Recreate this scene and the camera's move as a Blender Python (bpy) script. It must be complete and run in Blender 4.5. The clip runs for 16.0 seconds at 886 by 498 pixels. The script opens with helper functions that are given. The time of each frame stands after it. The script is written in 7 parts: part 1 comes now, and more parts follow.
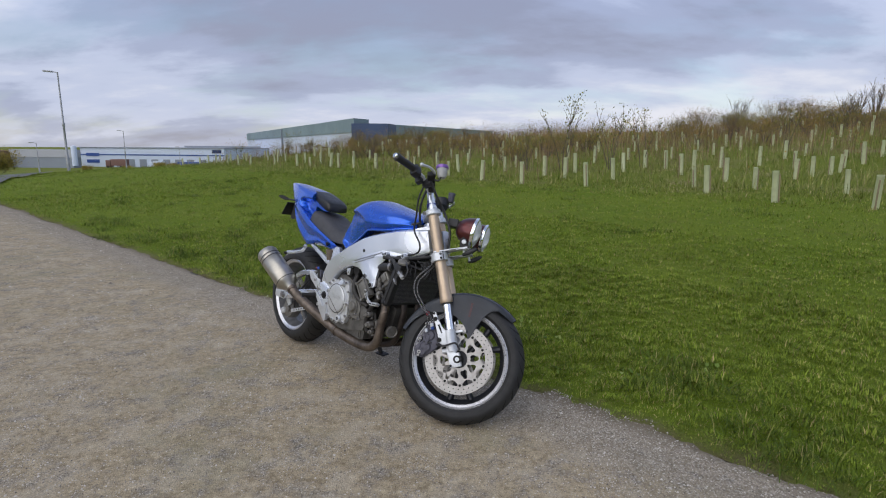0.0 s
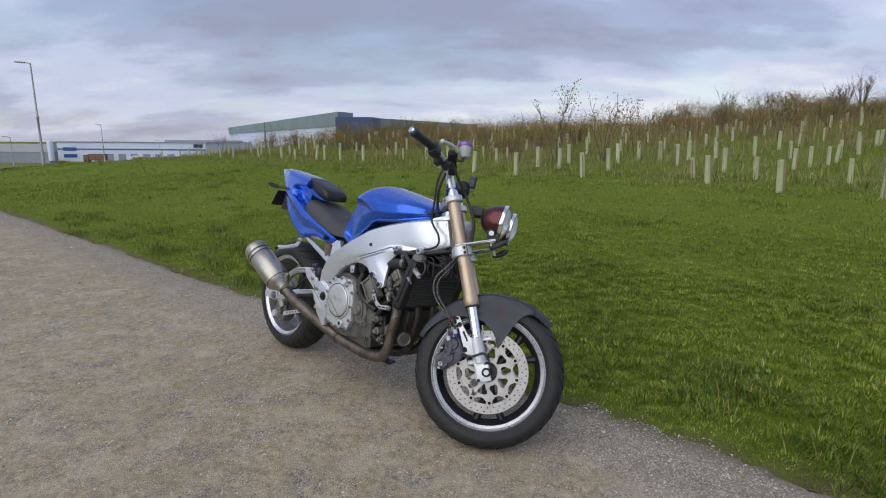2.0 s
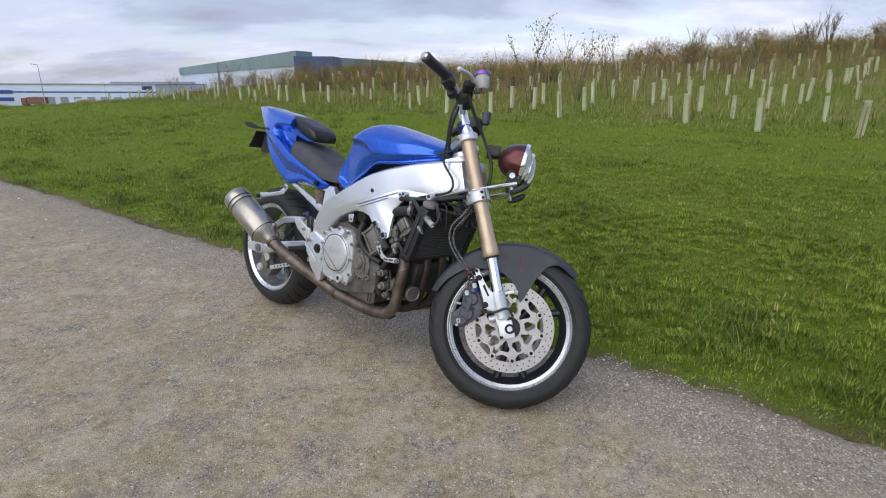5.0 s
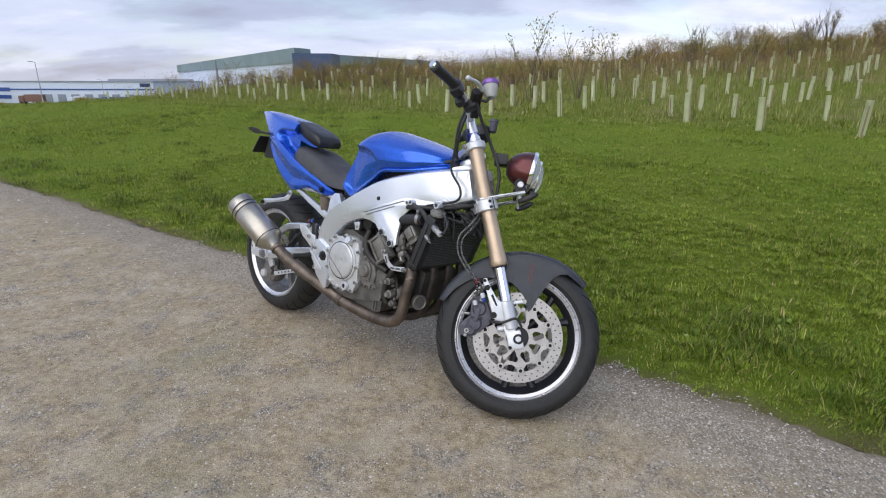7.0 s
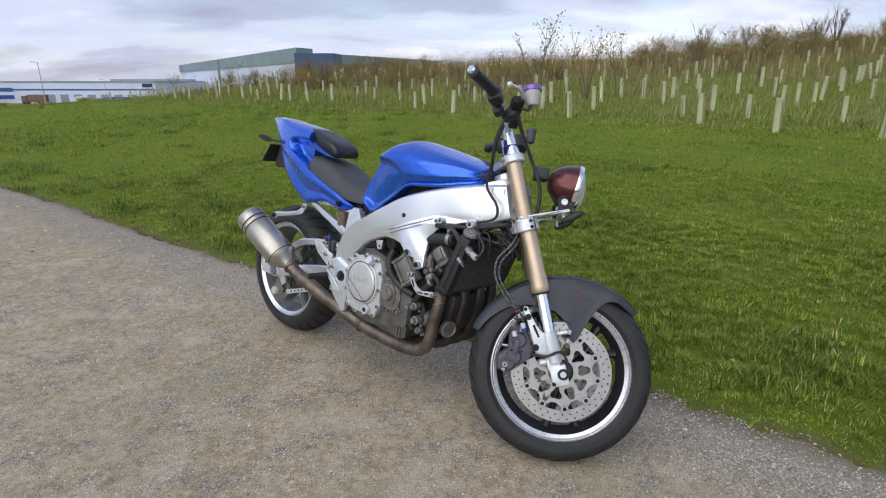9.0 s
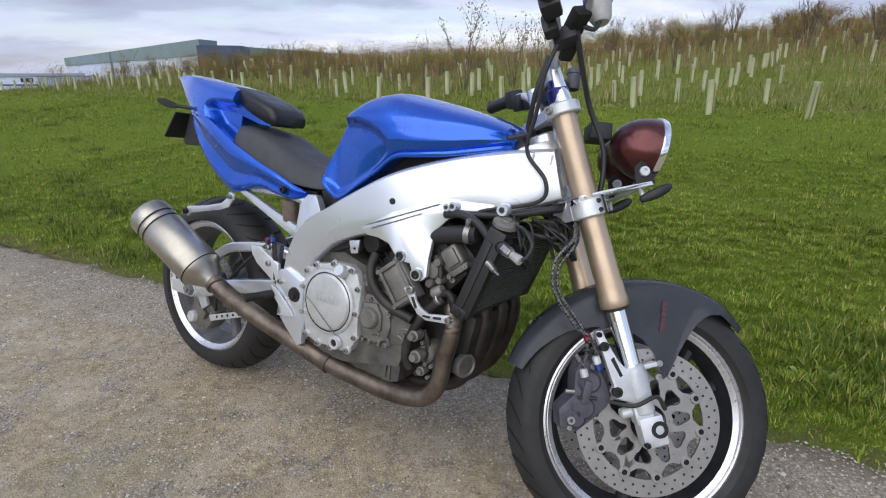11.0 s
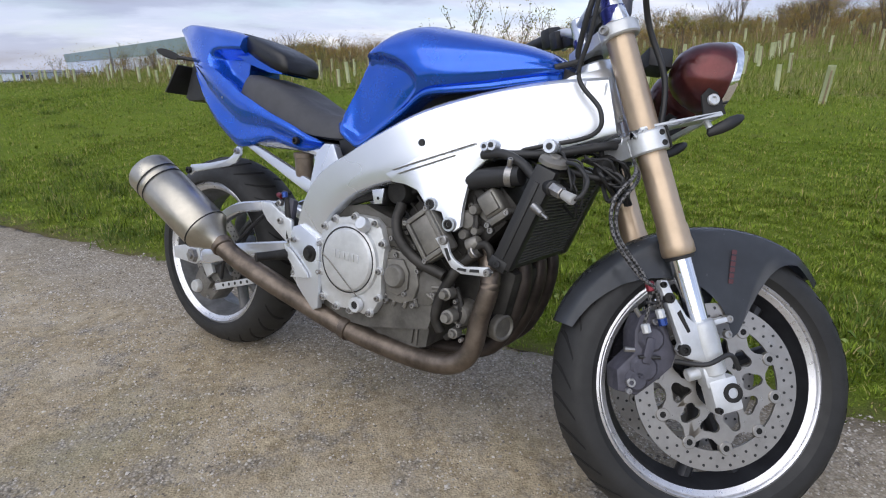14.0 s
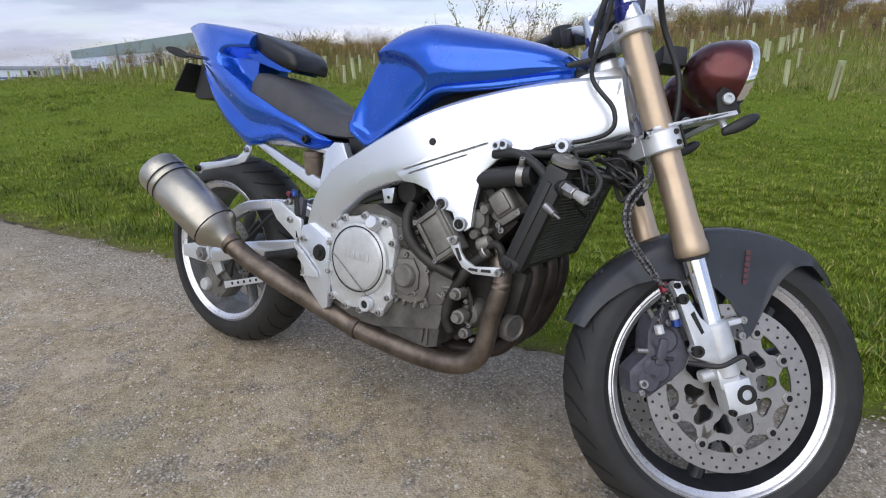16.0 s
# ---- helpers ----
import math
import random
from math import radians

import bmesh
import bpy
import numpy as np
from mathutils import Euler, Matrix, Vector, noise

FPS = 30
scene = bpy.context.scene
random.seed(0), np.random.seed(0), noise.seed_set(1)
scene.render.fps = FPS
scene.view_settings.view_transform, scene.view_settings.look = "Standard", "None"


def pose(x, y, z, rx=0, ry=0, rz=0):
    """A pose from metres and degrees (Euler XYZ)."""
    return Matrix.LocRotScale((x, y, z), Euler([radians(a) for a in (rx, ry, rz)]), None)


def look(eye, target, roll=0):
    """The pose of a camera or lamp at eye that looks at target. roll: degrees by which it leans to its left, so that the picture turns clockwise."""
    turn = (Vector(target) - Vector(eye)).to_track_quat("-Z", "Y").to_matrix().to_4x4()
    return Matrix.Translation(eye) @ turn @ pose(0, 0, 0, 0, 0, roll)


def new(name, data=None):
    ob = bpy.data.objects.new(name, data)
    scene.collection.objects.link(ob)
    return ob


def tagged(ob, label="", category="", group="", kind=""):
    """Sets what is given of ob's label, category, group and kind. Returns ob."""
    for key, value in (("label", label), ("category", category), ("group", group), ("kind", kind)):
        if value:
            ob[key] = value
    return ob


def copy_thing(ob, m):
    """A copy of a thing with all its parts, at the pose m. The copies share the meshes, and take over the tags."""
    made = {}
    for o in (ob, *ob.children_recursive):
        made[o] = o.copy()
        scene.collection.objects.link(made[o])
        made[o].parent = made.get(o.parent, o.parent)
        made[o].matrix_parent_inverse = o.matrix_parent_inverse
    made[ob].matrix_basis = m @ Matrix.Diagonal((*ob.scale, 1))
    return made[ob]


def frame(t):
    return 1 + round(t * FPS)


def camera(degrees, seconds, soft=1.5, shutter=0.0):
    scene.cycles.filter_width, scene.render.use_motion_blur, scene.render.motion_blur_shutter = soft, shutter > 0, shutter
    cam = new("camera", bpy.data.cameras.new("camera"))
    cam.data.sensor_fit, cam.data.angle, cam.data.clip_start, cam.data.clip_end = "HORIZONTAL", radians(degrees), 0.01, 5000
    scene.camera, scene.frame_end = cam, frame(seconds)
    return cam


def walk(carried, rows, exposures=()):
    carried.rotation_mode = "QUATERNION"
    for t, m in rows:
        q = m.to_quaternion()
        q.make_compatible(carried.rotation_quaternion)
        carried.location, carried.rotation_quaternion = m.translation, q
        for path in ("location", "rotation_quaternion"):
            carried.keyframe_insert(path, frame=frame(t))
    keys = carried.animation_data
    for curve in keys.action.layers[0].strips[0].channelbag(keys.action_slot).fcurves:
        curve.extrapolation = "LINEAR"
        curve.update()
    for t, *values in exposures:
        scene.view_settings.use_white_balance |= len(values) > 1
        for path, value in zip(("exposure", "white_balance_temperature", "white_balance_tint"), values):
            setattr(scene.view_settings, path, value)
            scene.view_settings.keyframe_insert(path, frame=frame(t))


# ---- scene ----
cam = camera(79.1, 16.0, soft=1.1)
PATH = [
    (0, (0.16, -0.018, 1.265), (0.056, 1.945, 0.897), 0.5),
    (0.5, (0.128, 0.008, 1.275), (0.025, 1.971, 0.905), 0.4),
    (1, (0.081, 0.06, 1.287), (-0.009, 2.023, 0.917), 0.4),
    (1.5, (0.033, 0.19, 1.239), (-0.041, 2.155, 0.87), 0.4),
    (2, (-0.014, 0.356, 1.188), (-0.063, 2.317, 0.799), 0.4),
    (2.5, (-0.062, 0.441, 1.151), (-0.073, 2.393, 0.716), 0.4),
    (3, (-0.155, 0.508, 1.128), (-0.147, 2.446, 0.635), 0.4),
    (3.5, (-0.202, 0.532, 1.121), (-0.169, 2.459, 0.589), 0.4),
    (4, (-0.195, 0.55, 1.126), (-0.138, 2.47, 0.567), 0.4),
    (6.5, (-0.209, 0.597, 1.179), (-0.128, 2.504, 0.581), 0.2),
    (7, (-0.227, 0.603, 1.184), (-0.147, 2.509, 0.586), 0.2),
    (7.5, (-0.236, 0.606, 1.183), (-0.157, 2.513, 0.585), 0.2),
    (8, (-0.255, 0.621, 1.193), (-0.177, 2.528, 0.593), 0.2),
    (8.5, (-0.297, 0.676, 1.2), (-0.22, 2.583, 0.601), 0.1),
    (9, (-0.326, 0.812, 1.204), (-0.253, 2.719, 0.604), 0.1),
    (9.2, (-0.332, 0.888, 1.202), (-0.259, 2.794, 0.6), 0.1),
    (11.3, (-0.534, 1.488, 0.976), (-0.153, 3.35, 0.353), 0.0),
    (11.5, (-0.541, 1.516, 0.938), (-0.158, 3.377, 0.311), -0.0),
    (12, (-0.55, 1.541, 0.883), (-0.174, 3.403, 0.258), -0.0),
    (12.5, (-0.561, 1.549, 0.884), (-0.188, 3.411, 0.257), -0.0),
    (13, (-0.567, 1.55, 0.881), (-0.202, 3.413, 0.253), -0.1),
    (13.5, (-0.568, 1.548, 0.882), (-0.211, 3.413, 0.254), -0.1),
    (14, (-0.569, 1.545, 0.886), (-0.215, 3.409, 0.255), -0.1),
    (14.5, (-0.571, 1.543, 0.891), (-0.223, 3.407, 0.256), -0.2),
    (15, (-0.572, 1.548, 0.891), (-0.228, 3.412, 0.253), -0.2),
    (15.5, (-0.576, 1.549, 0.888), (-0.236, 3.414, 0.25), -0.2),
    (16, (-0.58, 1.554, 0.892), (-0.245, 3.417, 0.247), -0.2),
]
walk(cam, [(t, look(eye, target, roll)) for t, eye, target, roll in PATH], [(0, 0.04), (1.5, 0.05), (2.5, 0.12), (3.5, 0.22), (6.5, 0.38), (9, 0.37), (11.5, 0.36), (16, 0.36)])

# ---- world and light ----
world = bpy.data.worlds.new("overcast_sky")
scene.world = world
world.use_nodes = True
wn, wl = world.node_tree.nodes, world.node_tree.links
wn.clear()
SUN_EL, SUN_AZ = radians(38), radians(-150)


def wnode(kind, **props):
    n = wn.new(kind)
    for k, v in props.items():
        n.inputs[int(k[1:])].default_value = v
    return n


sky = wn.new("ShaderNodeTexSky")
sky.sky_type, sky.sun_disc, sky.sun_elevation, sky.sun_rotation = "NISHITA", False, SUN_EL, radians(210)
bg_sky = wnode("ShaderNodeBackground", i1=0.12)
wl.new(sky.outputs[0], bg_sky.inputs[0])
tc = wn.new("ShaderNodeTexCoord")
sep = wn.new("ShaderNodeSeparateXYZ")
wl.new(tc.outputs["Generated"], sep.inputs[0])


def wmath(op, a, b):
    n = wn.new("ShaderNodeMath")
    n.operation = op
    for i, v in enumerate((a, b)):
        if isinstance(v, (int, float)):
            n.inputs[i].default_value = v
        else:
            wl.new(v, n.inputs[i])
    return n.outputs[0]


zz = wmath("ADD", wmath("MAXIMUM", sep.outputs[2], 0.0), 0.26)
comb = wn.new("ShaderNodeCombineXYZ")
wl.new(wmath("DIVIDE", sep.outputs[0], zz), comb.inputs[0])
wl.new(wmath("DIVIDE", sep.outputs[1], zz), comb.inputs[1])


def wnoise(scale, detail, rough, offset):
    mp = wn.new("ShaderNodeMapping")
    mp.inputs[1].default_value = offset
    mp.inputs[3].default_value = (0.75, 1.25, 1.0)
    wl.new(comb.outputs[0], mp.inputs[0])
    n = wn.new("ShaderNodeTexNoise")
    n.inputs["Scale"].default_value, n.inputs["Detail"].default_value, n.inputs["Roughness"].default_value = scale, detail, rough
    n.inputs["Distortion"].default_value = 0.18
    wl.new(mp.outputs[0], n.inputs[0])
    return n.outputs[0]


def wramp(fac, stops):
    r = wn.new("ShaderNodeValToRGB")
    r.color_ramp.interpolation = "EASE"
    while len(r.color_ramp.elements) < len(stops):
        r.color_ramp.elements.new(0.5)
    for e, (p, c) in zip(r.color_ramp.elements, stops):
        e.position, e.color = p, (*c, 1)
    wl.new(fac, r.inputs[0])
    return r.outputs[0]


clouds = wramp(wnoise(0.85, 10, 0.56, (3.1, 1.7, 0)), [(0.36, (0.34, 0.37, 0.48)), (0.47, (0.42, 0.475, 0.63)), (0.55, (0.57, 0.635, 0.80)), (0.67, (0.80, 0.83, 0.91))])
glow = wramp(sep.outputs[2], [(0.0, (1.12, 1.04, 0.96)), (0.08, (0.94, 0.93, 0.94)), (0.30, (0.90, 0.94, 1.04)), (0.9, (0.80, 0.85, 0.96))])
mul = wn.new("ShaderNodeMix")
mul.data_type, mul.blend_type = "RGBA", "MULTIPLY"
mul.inputs[0].default_value = 1.0
wl.new(clouds, mul.inputs[6])
wl.new(glow, mul.inputs[7])
bg_cloud = wnode("ShaderNodeBackground", i1=1.0)
wl.new(mul.outputs[2], bg_cloud.inputs[0])
cover = wramp(wnoise(1.9, 5, 0.55, (7.3, 4.2, 0)), [(0.30, (0.55, 0.55, 0.55)), (0.55, (1, 1, 1))])
mixs = wn.new("ShaderNodeMixShader")
wl.new(cover, mixs.inputs[0])
wl.new(bg_sky.outputs[0], mixs.inputs[1])
wl.new(bg_cloud.outputs[0], mixs.inputs[2])
wout = wn.new("ShaderNodeOutputWorld")
wl.new(mixs.outputs[0], wout.inputs[0])

sun = new("sun", bpy.data.lights.new("sun", "SUN"))
sun.data.energy, sun.data.angle, sun.data.color = 1.7, radians(80), (1.0, 0.95, 0.88)
sun.matrix_world = look((-6, -9, 10), (0, 0, 0))


# ---- materials ----
class Mat:
    """A node material with a principled shader and a few shorthands."""

    def __init__(self, name, colour, rough=0.5, metal=0.0, **extra):
        self.m = bpy.data.materials.new(name)
        self.m.use_nodes = True
        self.t = self.m.node_tree
        self.p = self.t.nodes["Principled BSDF"]
        self.p.inputs["Base Color"].default_value = (*colour, 1)
        self.p.inputs["Roughness"].default_value = rough
        self.p.inputs["Metallic"].default_value = metal
        for k, v in extra.items():
            self.p.inputs[k.replace("_", " ")].default_value = v
        self.c = self.t.nodes.new("ShaderNodeTexCoord").outputs["Object"]

    def link(self, a, b):
        self.t.links.new(a, b)

    def noise(self, scale, detail=4.0, rough=0.55, stretch=None):
        n = self.t.nodes.new("ShaderNodeTexNoise")
        n.inputs["Scale"].default_value, n.inputs["Detail"].default_value, n.inputs["Roughness"].default_value = scale, detail, rough
        src = self.c
        if stretch:
            mp = self.t.nodes.new("ShaderNodeMapping")
            mp.inputs[3].default_value = stretch
            self.link(src, mp.inputs[0])
            src = mp.outputs[0]
        self.link(src, n.inputs[0])
        return n.outputs[0]

    def cells(self, scale, out="Distance", feature="F1"):
        n = self.t.nodes.new("ShaderNodeTexVoronoi")
        n.feature = feature
        n.inputs["Scale"].default_value = scale
        self.link(self.c, n.inputs["Vector"])
        return n.outputs[out]

    def ramp(self, fac, stops):
        r = self.t.nodes.new("ShaderNodeValToRGB")
        while len(r.color_ramp.elements) < len(stops):
            r.color_ramp.elements.new(0.5)
        for e, (p, c) in zip(r.color_ramp.elements, stops):
            e.position, e.color = p, (*(c if isinstance(c, tuple) else (c, c, c)), 1)
        self.link(fac, r.inputs[0])
        return r.outputs[0]

    def mix(self, fac, a, b, mode="MIX"):
        n = self.t.nodes.new("ShaderNodeMix")
        n.data_type, n.blend_type = "RGBA", mode
        for i, v in ((0, fac), (6, a), (7, b)):
            if isinstance(v, (int, float)):
                n.inputs[i].default_value = v
            elif isinstance(v, tuple):
                n.inputs[i].default_value = (*v, 1)
            else:
                self.link(v, n.inputs[i])
        return n.outputs[2]

    def colour(self, s):
        self.link(s, self.p.inputs["Base Color"])
        return self

    def gloss(self, s):
        self.link(s, self.p.inputs["Roughness"])
        return self

    def bump(self, height, strength=0.3, distance=0.002):
        b = self.t.nodes.new("ShaderNodeBump")
        b.inputs["Strength"].default_value, b.inputs["Distance"].default_value = strength, distance
        self.link(height, b.inputs["Height"])
        prev = self.p.inputs["Normal"].links
        if prev:
            self.link(prev[0].from_socket, b.inputs["Normal"])
        self.link(b.outputs[0], self.p.inputs["Normal"])
        return self

    def island(self):
        return self.t.nodes.new("ShaderNodeNewGeometry").outputs["Random Per Island"]

    def random(self):
        return self.t.nodes.new("ShaderNodeObjectInfo").outputs["Random"]


def worn(name, colour, rough, metal=0.0, grain=220.0, spread=0.25, stain=6.0, relief=0.0006, stretch=None, **extra):
    """A painted, plastic or metal surface with fine grain, patchy wear and uneven gloss."""
    m = Mat(name, colour, rough, metal, **extra)
    dark = tuple(c * (1 - spread) for c in colour)
    light = tuple(min(1.0, c * (1 + spread * 0.5)) for c in colour)
    patches = m.noise(stain, 6, 0.65)
    m.colour(m.mix(m.ramp(patches, [(0.35, 0.0), (0.68, 1.0)]), dark, light))
    m.gloss(m.ramp(m.noise(stain * 2.3, 5, 0.7), [(0.3, max(0.03, rough - 0.1)), (0.75, min(1.0, rough + 0.14))]))
    if relief:
        m.bump(m.noise(grain, 3, 0.6, stretch), 0.35, relief)
    return m.m


M = {}
def across(m):
    """Distance from the turf's edge, over the ground."""
    d = m.t.nodes.new("ShaderNodeVectorMath")
    d.operation = "DOT_PRODUCT"
    d.inputs[1].default_value = (0.621, 0.783, 0.0)
    m.link(m.c, d.inputs[0])
    k = m.t.nodes.new("ShaderNodeMath")
    k.operation = "SUBTRACT"
    m.link(d.outputs["Value"], k.inputs[0])
    k.inputs[1].default_value = 0.621 * 0.55 + 0.783 * 2.63
    return k.outputs[0]


def wander(m, dist, noise, by):
    """A distance that a noise pushes to and fro."""
    k = m.t.nodes.new("ShaderNodeMath")
    k.operation = "MULTIPLY_ADD"
    m.link(noise, k.inputs[0])
    k.inputs[1].default_value = by
    m.link(dist, k.inputs[2])
    return k.outputs[0]


def span(m, v, lo, hi):
    r = m.t.nodes.new("ShaderNodeMapRange")
    r.interpolation_type = "SMOOTHSTEP"
    m.link(v, r.inputs[0])
    r.inputs[1].default_value, r.inputs[2].default_value = lo, hi
    return r.outputs[0]


g = Mat("gravel", (0.25, 0.22, 0.18), 0.9, Specular_IOR_Level=0.25)
bare = g.mix(g.ramp(g.noise(24, 7, 0.75), [(0.30, 0.0), (0.70, 1.0)]), (0.176, 0.136, 0.080), (0.485, 0.398, 0.265))
bare = g.mix(g.ramp(g.noise(4.5, 9, 0.72), [(0.47, 0.0), (0.62, 0.8)]), bare, g.mix(g.noise(46, 6, 0.75), (0.275, 0.228, 0.158), (0.570, 0.492, 0.370)))
bare = g.mix(g.ramp(g.noise(1.3, 6, 0.62), [(0.52, 0.0), (0.68, 0.6)]), bare, g.mix(g.noise(40, 6, 0.75), (0.150, 0.140, 0.080), (0.330, 0.300, 0.185)))
bare = g.mix(0.6, bare, g.ramp(g.cells(230, "Color"), [(0.1, 0.60), (0.9, 1.40)]), "MULTIPLY")
chips = g.ramp(g.cells(125, "Color"), [(0.05, (0.130, 0.115, 0.095)), (0.45, (0.270, 0.240, 0.200)), (0.8, (0.410, 0.375, 0.325)), (1.0, (0.600, 0.565, 0.515))])
# chip middles are painted paler, with shade put into the gaps between
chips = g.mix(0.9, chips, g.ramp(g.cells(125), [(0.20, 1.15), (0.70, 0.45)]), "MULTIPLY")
gritty = g.mix(1.0, g.ramp(g.noise(6.5, 9, 0.76), [(0.50, 0.0), (0.64, 0.9)]), g.mix(0.6, (0.0, 0.0, 0.0), span(g, wander(g, across(g), g.noise(3.0, 6, 0.65), 0.5), -0.35, 0.05)), "LIGHTEN")
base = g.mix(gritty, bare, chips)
soil = span(g, wander(g, across(g), g.noise(4.5, 6, 0.7), 0.36), 0.08, 0.26)
base = g.mix(soil, base, g.mix(g.noise(18, 6, 0.7), (0.085, 0.068, 0.046), (0.250, 0.205, 0.140)))
g.colour(g.mix(g.ramp(g.noise(70, 5, 0.7), [(0.66, 0.0), (0.74, 0.6)]), base, (0.50, 0.465, 0.41)))
g.bump(g.mix(gritty, g.mix(0.6, g.cells(190), (0.5, 0.5, 0.5)), g.cells(125)), 0.9, 0.006).bump(g.noise(14, 5, 0.6), 0.5, 0.010)
M["gravel"] = g.m
s = Mat("loose_stone", (0.3, 0.28, 0.26), 0.85)
s.colour(s.ramp(s.island(), [(0.0, (0.105, 0.085, 0.068)), (0.30, (0.25, 0.218, 0.175)), (0.7, (0.415, 0.375, 0.315)), (1.0, (0.57, 0.525, 0.465))]))
M["stone"] = s.m
s = Mat("turf_soil", (0.05, 0.07, 0.02), 0.95, Specular_IOR_Level=0.1)
patch = s.noise(0.7, 7, 0.65)
lawn_tone = s.mix(s.ramp(patch, [(0.35, 0.0), (0.66, 1.0)]), s.mix(s.noise(34, 6, 0.7), (0.058, 0.095, 0.010), (0.186, 0.264, 0.022)), s.mix(s.noise(38, 6, 0.7), (0.078, 0.110, 0.013), (0.240, 0.300, 0.034)))
lawn_tone = s.mix(s.ramp(s.noise(2.6, 6, 0.7), [(0.56, 0.0), (0.72, 0.55)]), lawn_tone, s.mix(s.noise(40, 5, 0.7), (0.085, 0.078, 0.024), (0.215, 0.190, 0.070)))
rough_tone = s.mix(s.ramp(s.noise(0.45, 6, 0.7), [(0.50, 0.0), (0.68, 1.0)]), s.mix(s.noise(12, 7, 0.7), (0.070, 0.100, 0.014), (0.215, 0.250, 0.040)), s.mix(s.noise(14, 7, 0.7), (0.110, 0.100, 0.038), (0.330, 0.280, 0.130)))
s.colour(s.mix(span(s, wander(s, across(s), s.noise(0.6, 5, 0.6), 2.4), 8.8, 10.2), lawn_tone, rough_tone))
verge = s.mix(1.0, span(s, wander(s, across(s), s.noise(5.0, 6, 0.7), 0.6), 0.52, 0.22), span(s, across(s), -2.5, -2.0), "MULTIPLY")
s.colour(s.mix(verge, s.p.inputs["Base Color"].links[0].from_socket, s.mix(s.noise(14, 5), (0.090, 0.068, 0.036), (0.200, 0.165, 0.090))))
s.bump(s.noise(30, 6, 0.75), 0.9, 0.03)
M["turf"] = s.m


def leafy(name, stops, rough=0.55, patch=1.6):
    m = Mat(name, stops[0][1], rough)
    tone = m.ramp(m.noise(patch, 4, 0.6), [(0.34, 0.76), (0.66, 1.10)])
    tone = m.mix(1.0, tone, m.ramp(m.noise(patch * 6, 5, 0.65), [(0.30, 0.70), (0.70, 1.22)]), "MULTIPLY")
    m.colour(m.mix(1.0, m.ramp(m.island(), stops), tone, "MULTIPLY"))
    m.p.inputs["Specular IOR Level"].default_value = 0.12
    return m.m


M["grass"] = leafy("grass_blades", [(0.0, (0.072, 0.112, 0.014)), (0.30, (0.140, 0.205, 0.020)), (0.62, (0.208, 0.288, 0.028)), (0.84, (0.280, 0.350, 0.048)), (0.92, (0.38, 0.37, 0.10)), (1.0, (0.44, 0.34, 0.17))])
M["rough_grass"] = leafy("rough_grass", [(0.0, (0.105, 0.145, 0.022)), (0.45, (0.185, 0.235, 0.040)), (0.75, (0.30, 0.31, 0.085)), (1.0, (0.47, 0.40, 0.20))])
M["dry_stem"] = leafy("dry_stems", [(0.0, (0.11, 0.065, 0.045)), (0.5, (0.24, 0.155, 0.095)), (0.85, (0.38, 0.27, 0.16)), (1.0, (0.52, 0.43, 0.28))], 0.8)
M["autumn_leaf"] = leafy("autumn_leaves", [(0.0, (0.15, 0.14, 0.032)), (0.35, (0.28, 0.24, 0.052)), (0.65, (0.40, 0.27, 0.080)), (0.85, (0.42, 0.23, 0.080)), (1.0, (0.36, 0.16, 0.070))])
M["green_leaf"] = leafy("hedge_leaves", [(0.0, (0.09, 0.11, 0.018)), (0.5, (0.21, 0.22, 0.04)), (1.0, (0.40, 0.34, 0.06))])
M["hedge_leaf"] = leafy("hedge_foliage", [(0.0, (0.16, 0.13, 0.030)), (0.5, (0.32, 0.26, 0.060)), (1.0, (0.50, 0.40, 0.10))])
M["bark"] = worn("bark", (0.11, 0.085, 0.065), 0.9, grain=80, relief=0.003)
M["asphalt"] = worn("asphalt", (0.13, 0.13, 0.13), 0.9, grain=120, relief=0.003)
M["shelter"] = worn("pale_green_plastic", (0.52, 0.55, 0.33), 0.5, stain=3.0, spread=0.18)
M["stake_wood"] = worn("weathered_stake", (0.30, 0.24, 0.15), 0.85, grain=60, relief=0.001)
M["clad_pale"] = worn("pale_grey_cladding", (0.42, 0.43, 0.47), 0.6, stain=0.05, spread=0.1, relief=0)
M["galv"] = worn("galvanised_steel", (0.36, 0.37, 0.38), 0.5, 0.6)
M["clad_white"] = worn("white_cladding", (0.60, 0.67, 0.80), 0.6, stain=0.05, spread=0.08, relief=0)
M["clad_green"] = worn("grey_green_cladding", (0.20, 0.27, 0.29), 0.6, stain=0.05, spread=0.12, relief=0)
M["clad_blue"] = worn("dark_blue_cladding", (0.045, 0.075, 0.16), 0.5, stain=0.05, spread=0.2, relief=0)
M["clad_grey"] = worn("grey_cladding", (0.25, 0.28, 0.33), 0.6, stain=0.05, spread=0.1, relief=0)
M["brick_far"] = worn("red_brown_wall", (0.20, 0.11, 0.09), 0.8, stain=0.1, spread=0.2, relief=0)
M["far_glass"] = worn("dark_glazing", (0.02, 0.04, 0.12), 0.2, relief=0)
M["lorry_blue"] = worn("blue_lorry_paint", (0.03, 0.08, 0.30), 0.4, relief=0)
M["yellow"] = worn("yellow_paint", (0.55, 0.42, 0.03), 0.5, relief=0)
M["far_ground"] = worn("far_ground", (0.10, 0.10, 0.08), 0.95, stain=0.05, relief=0)

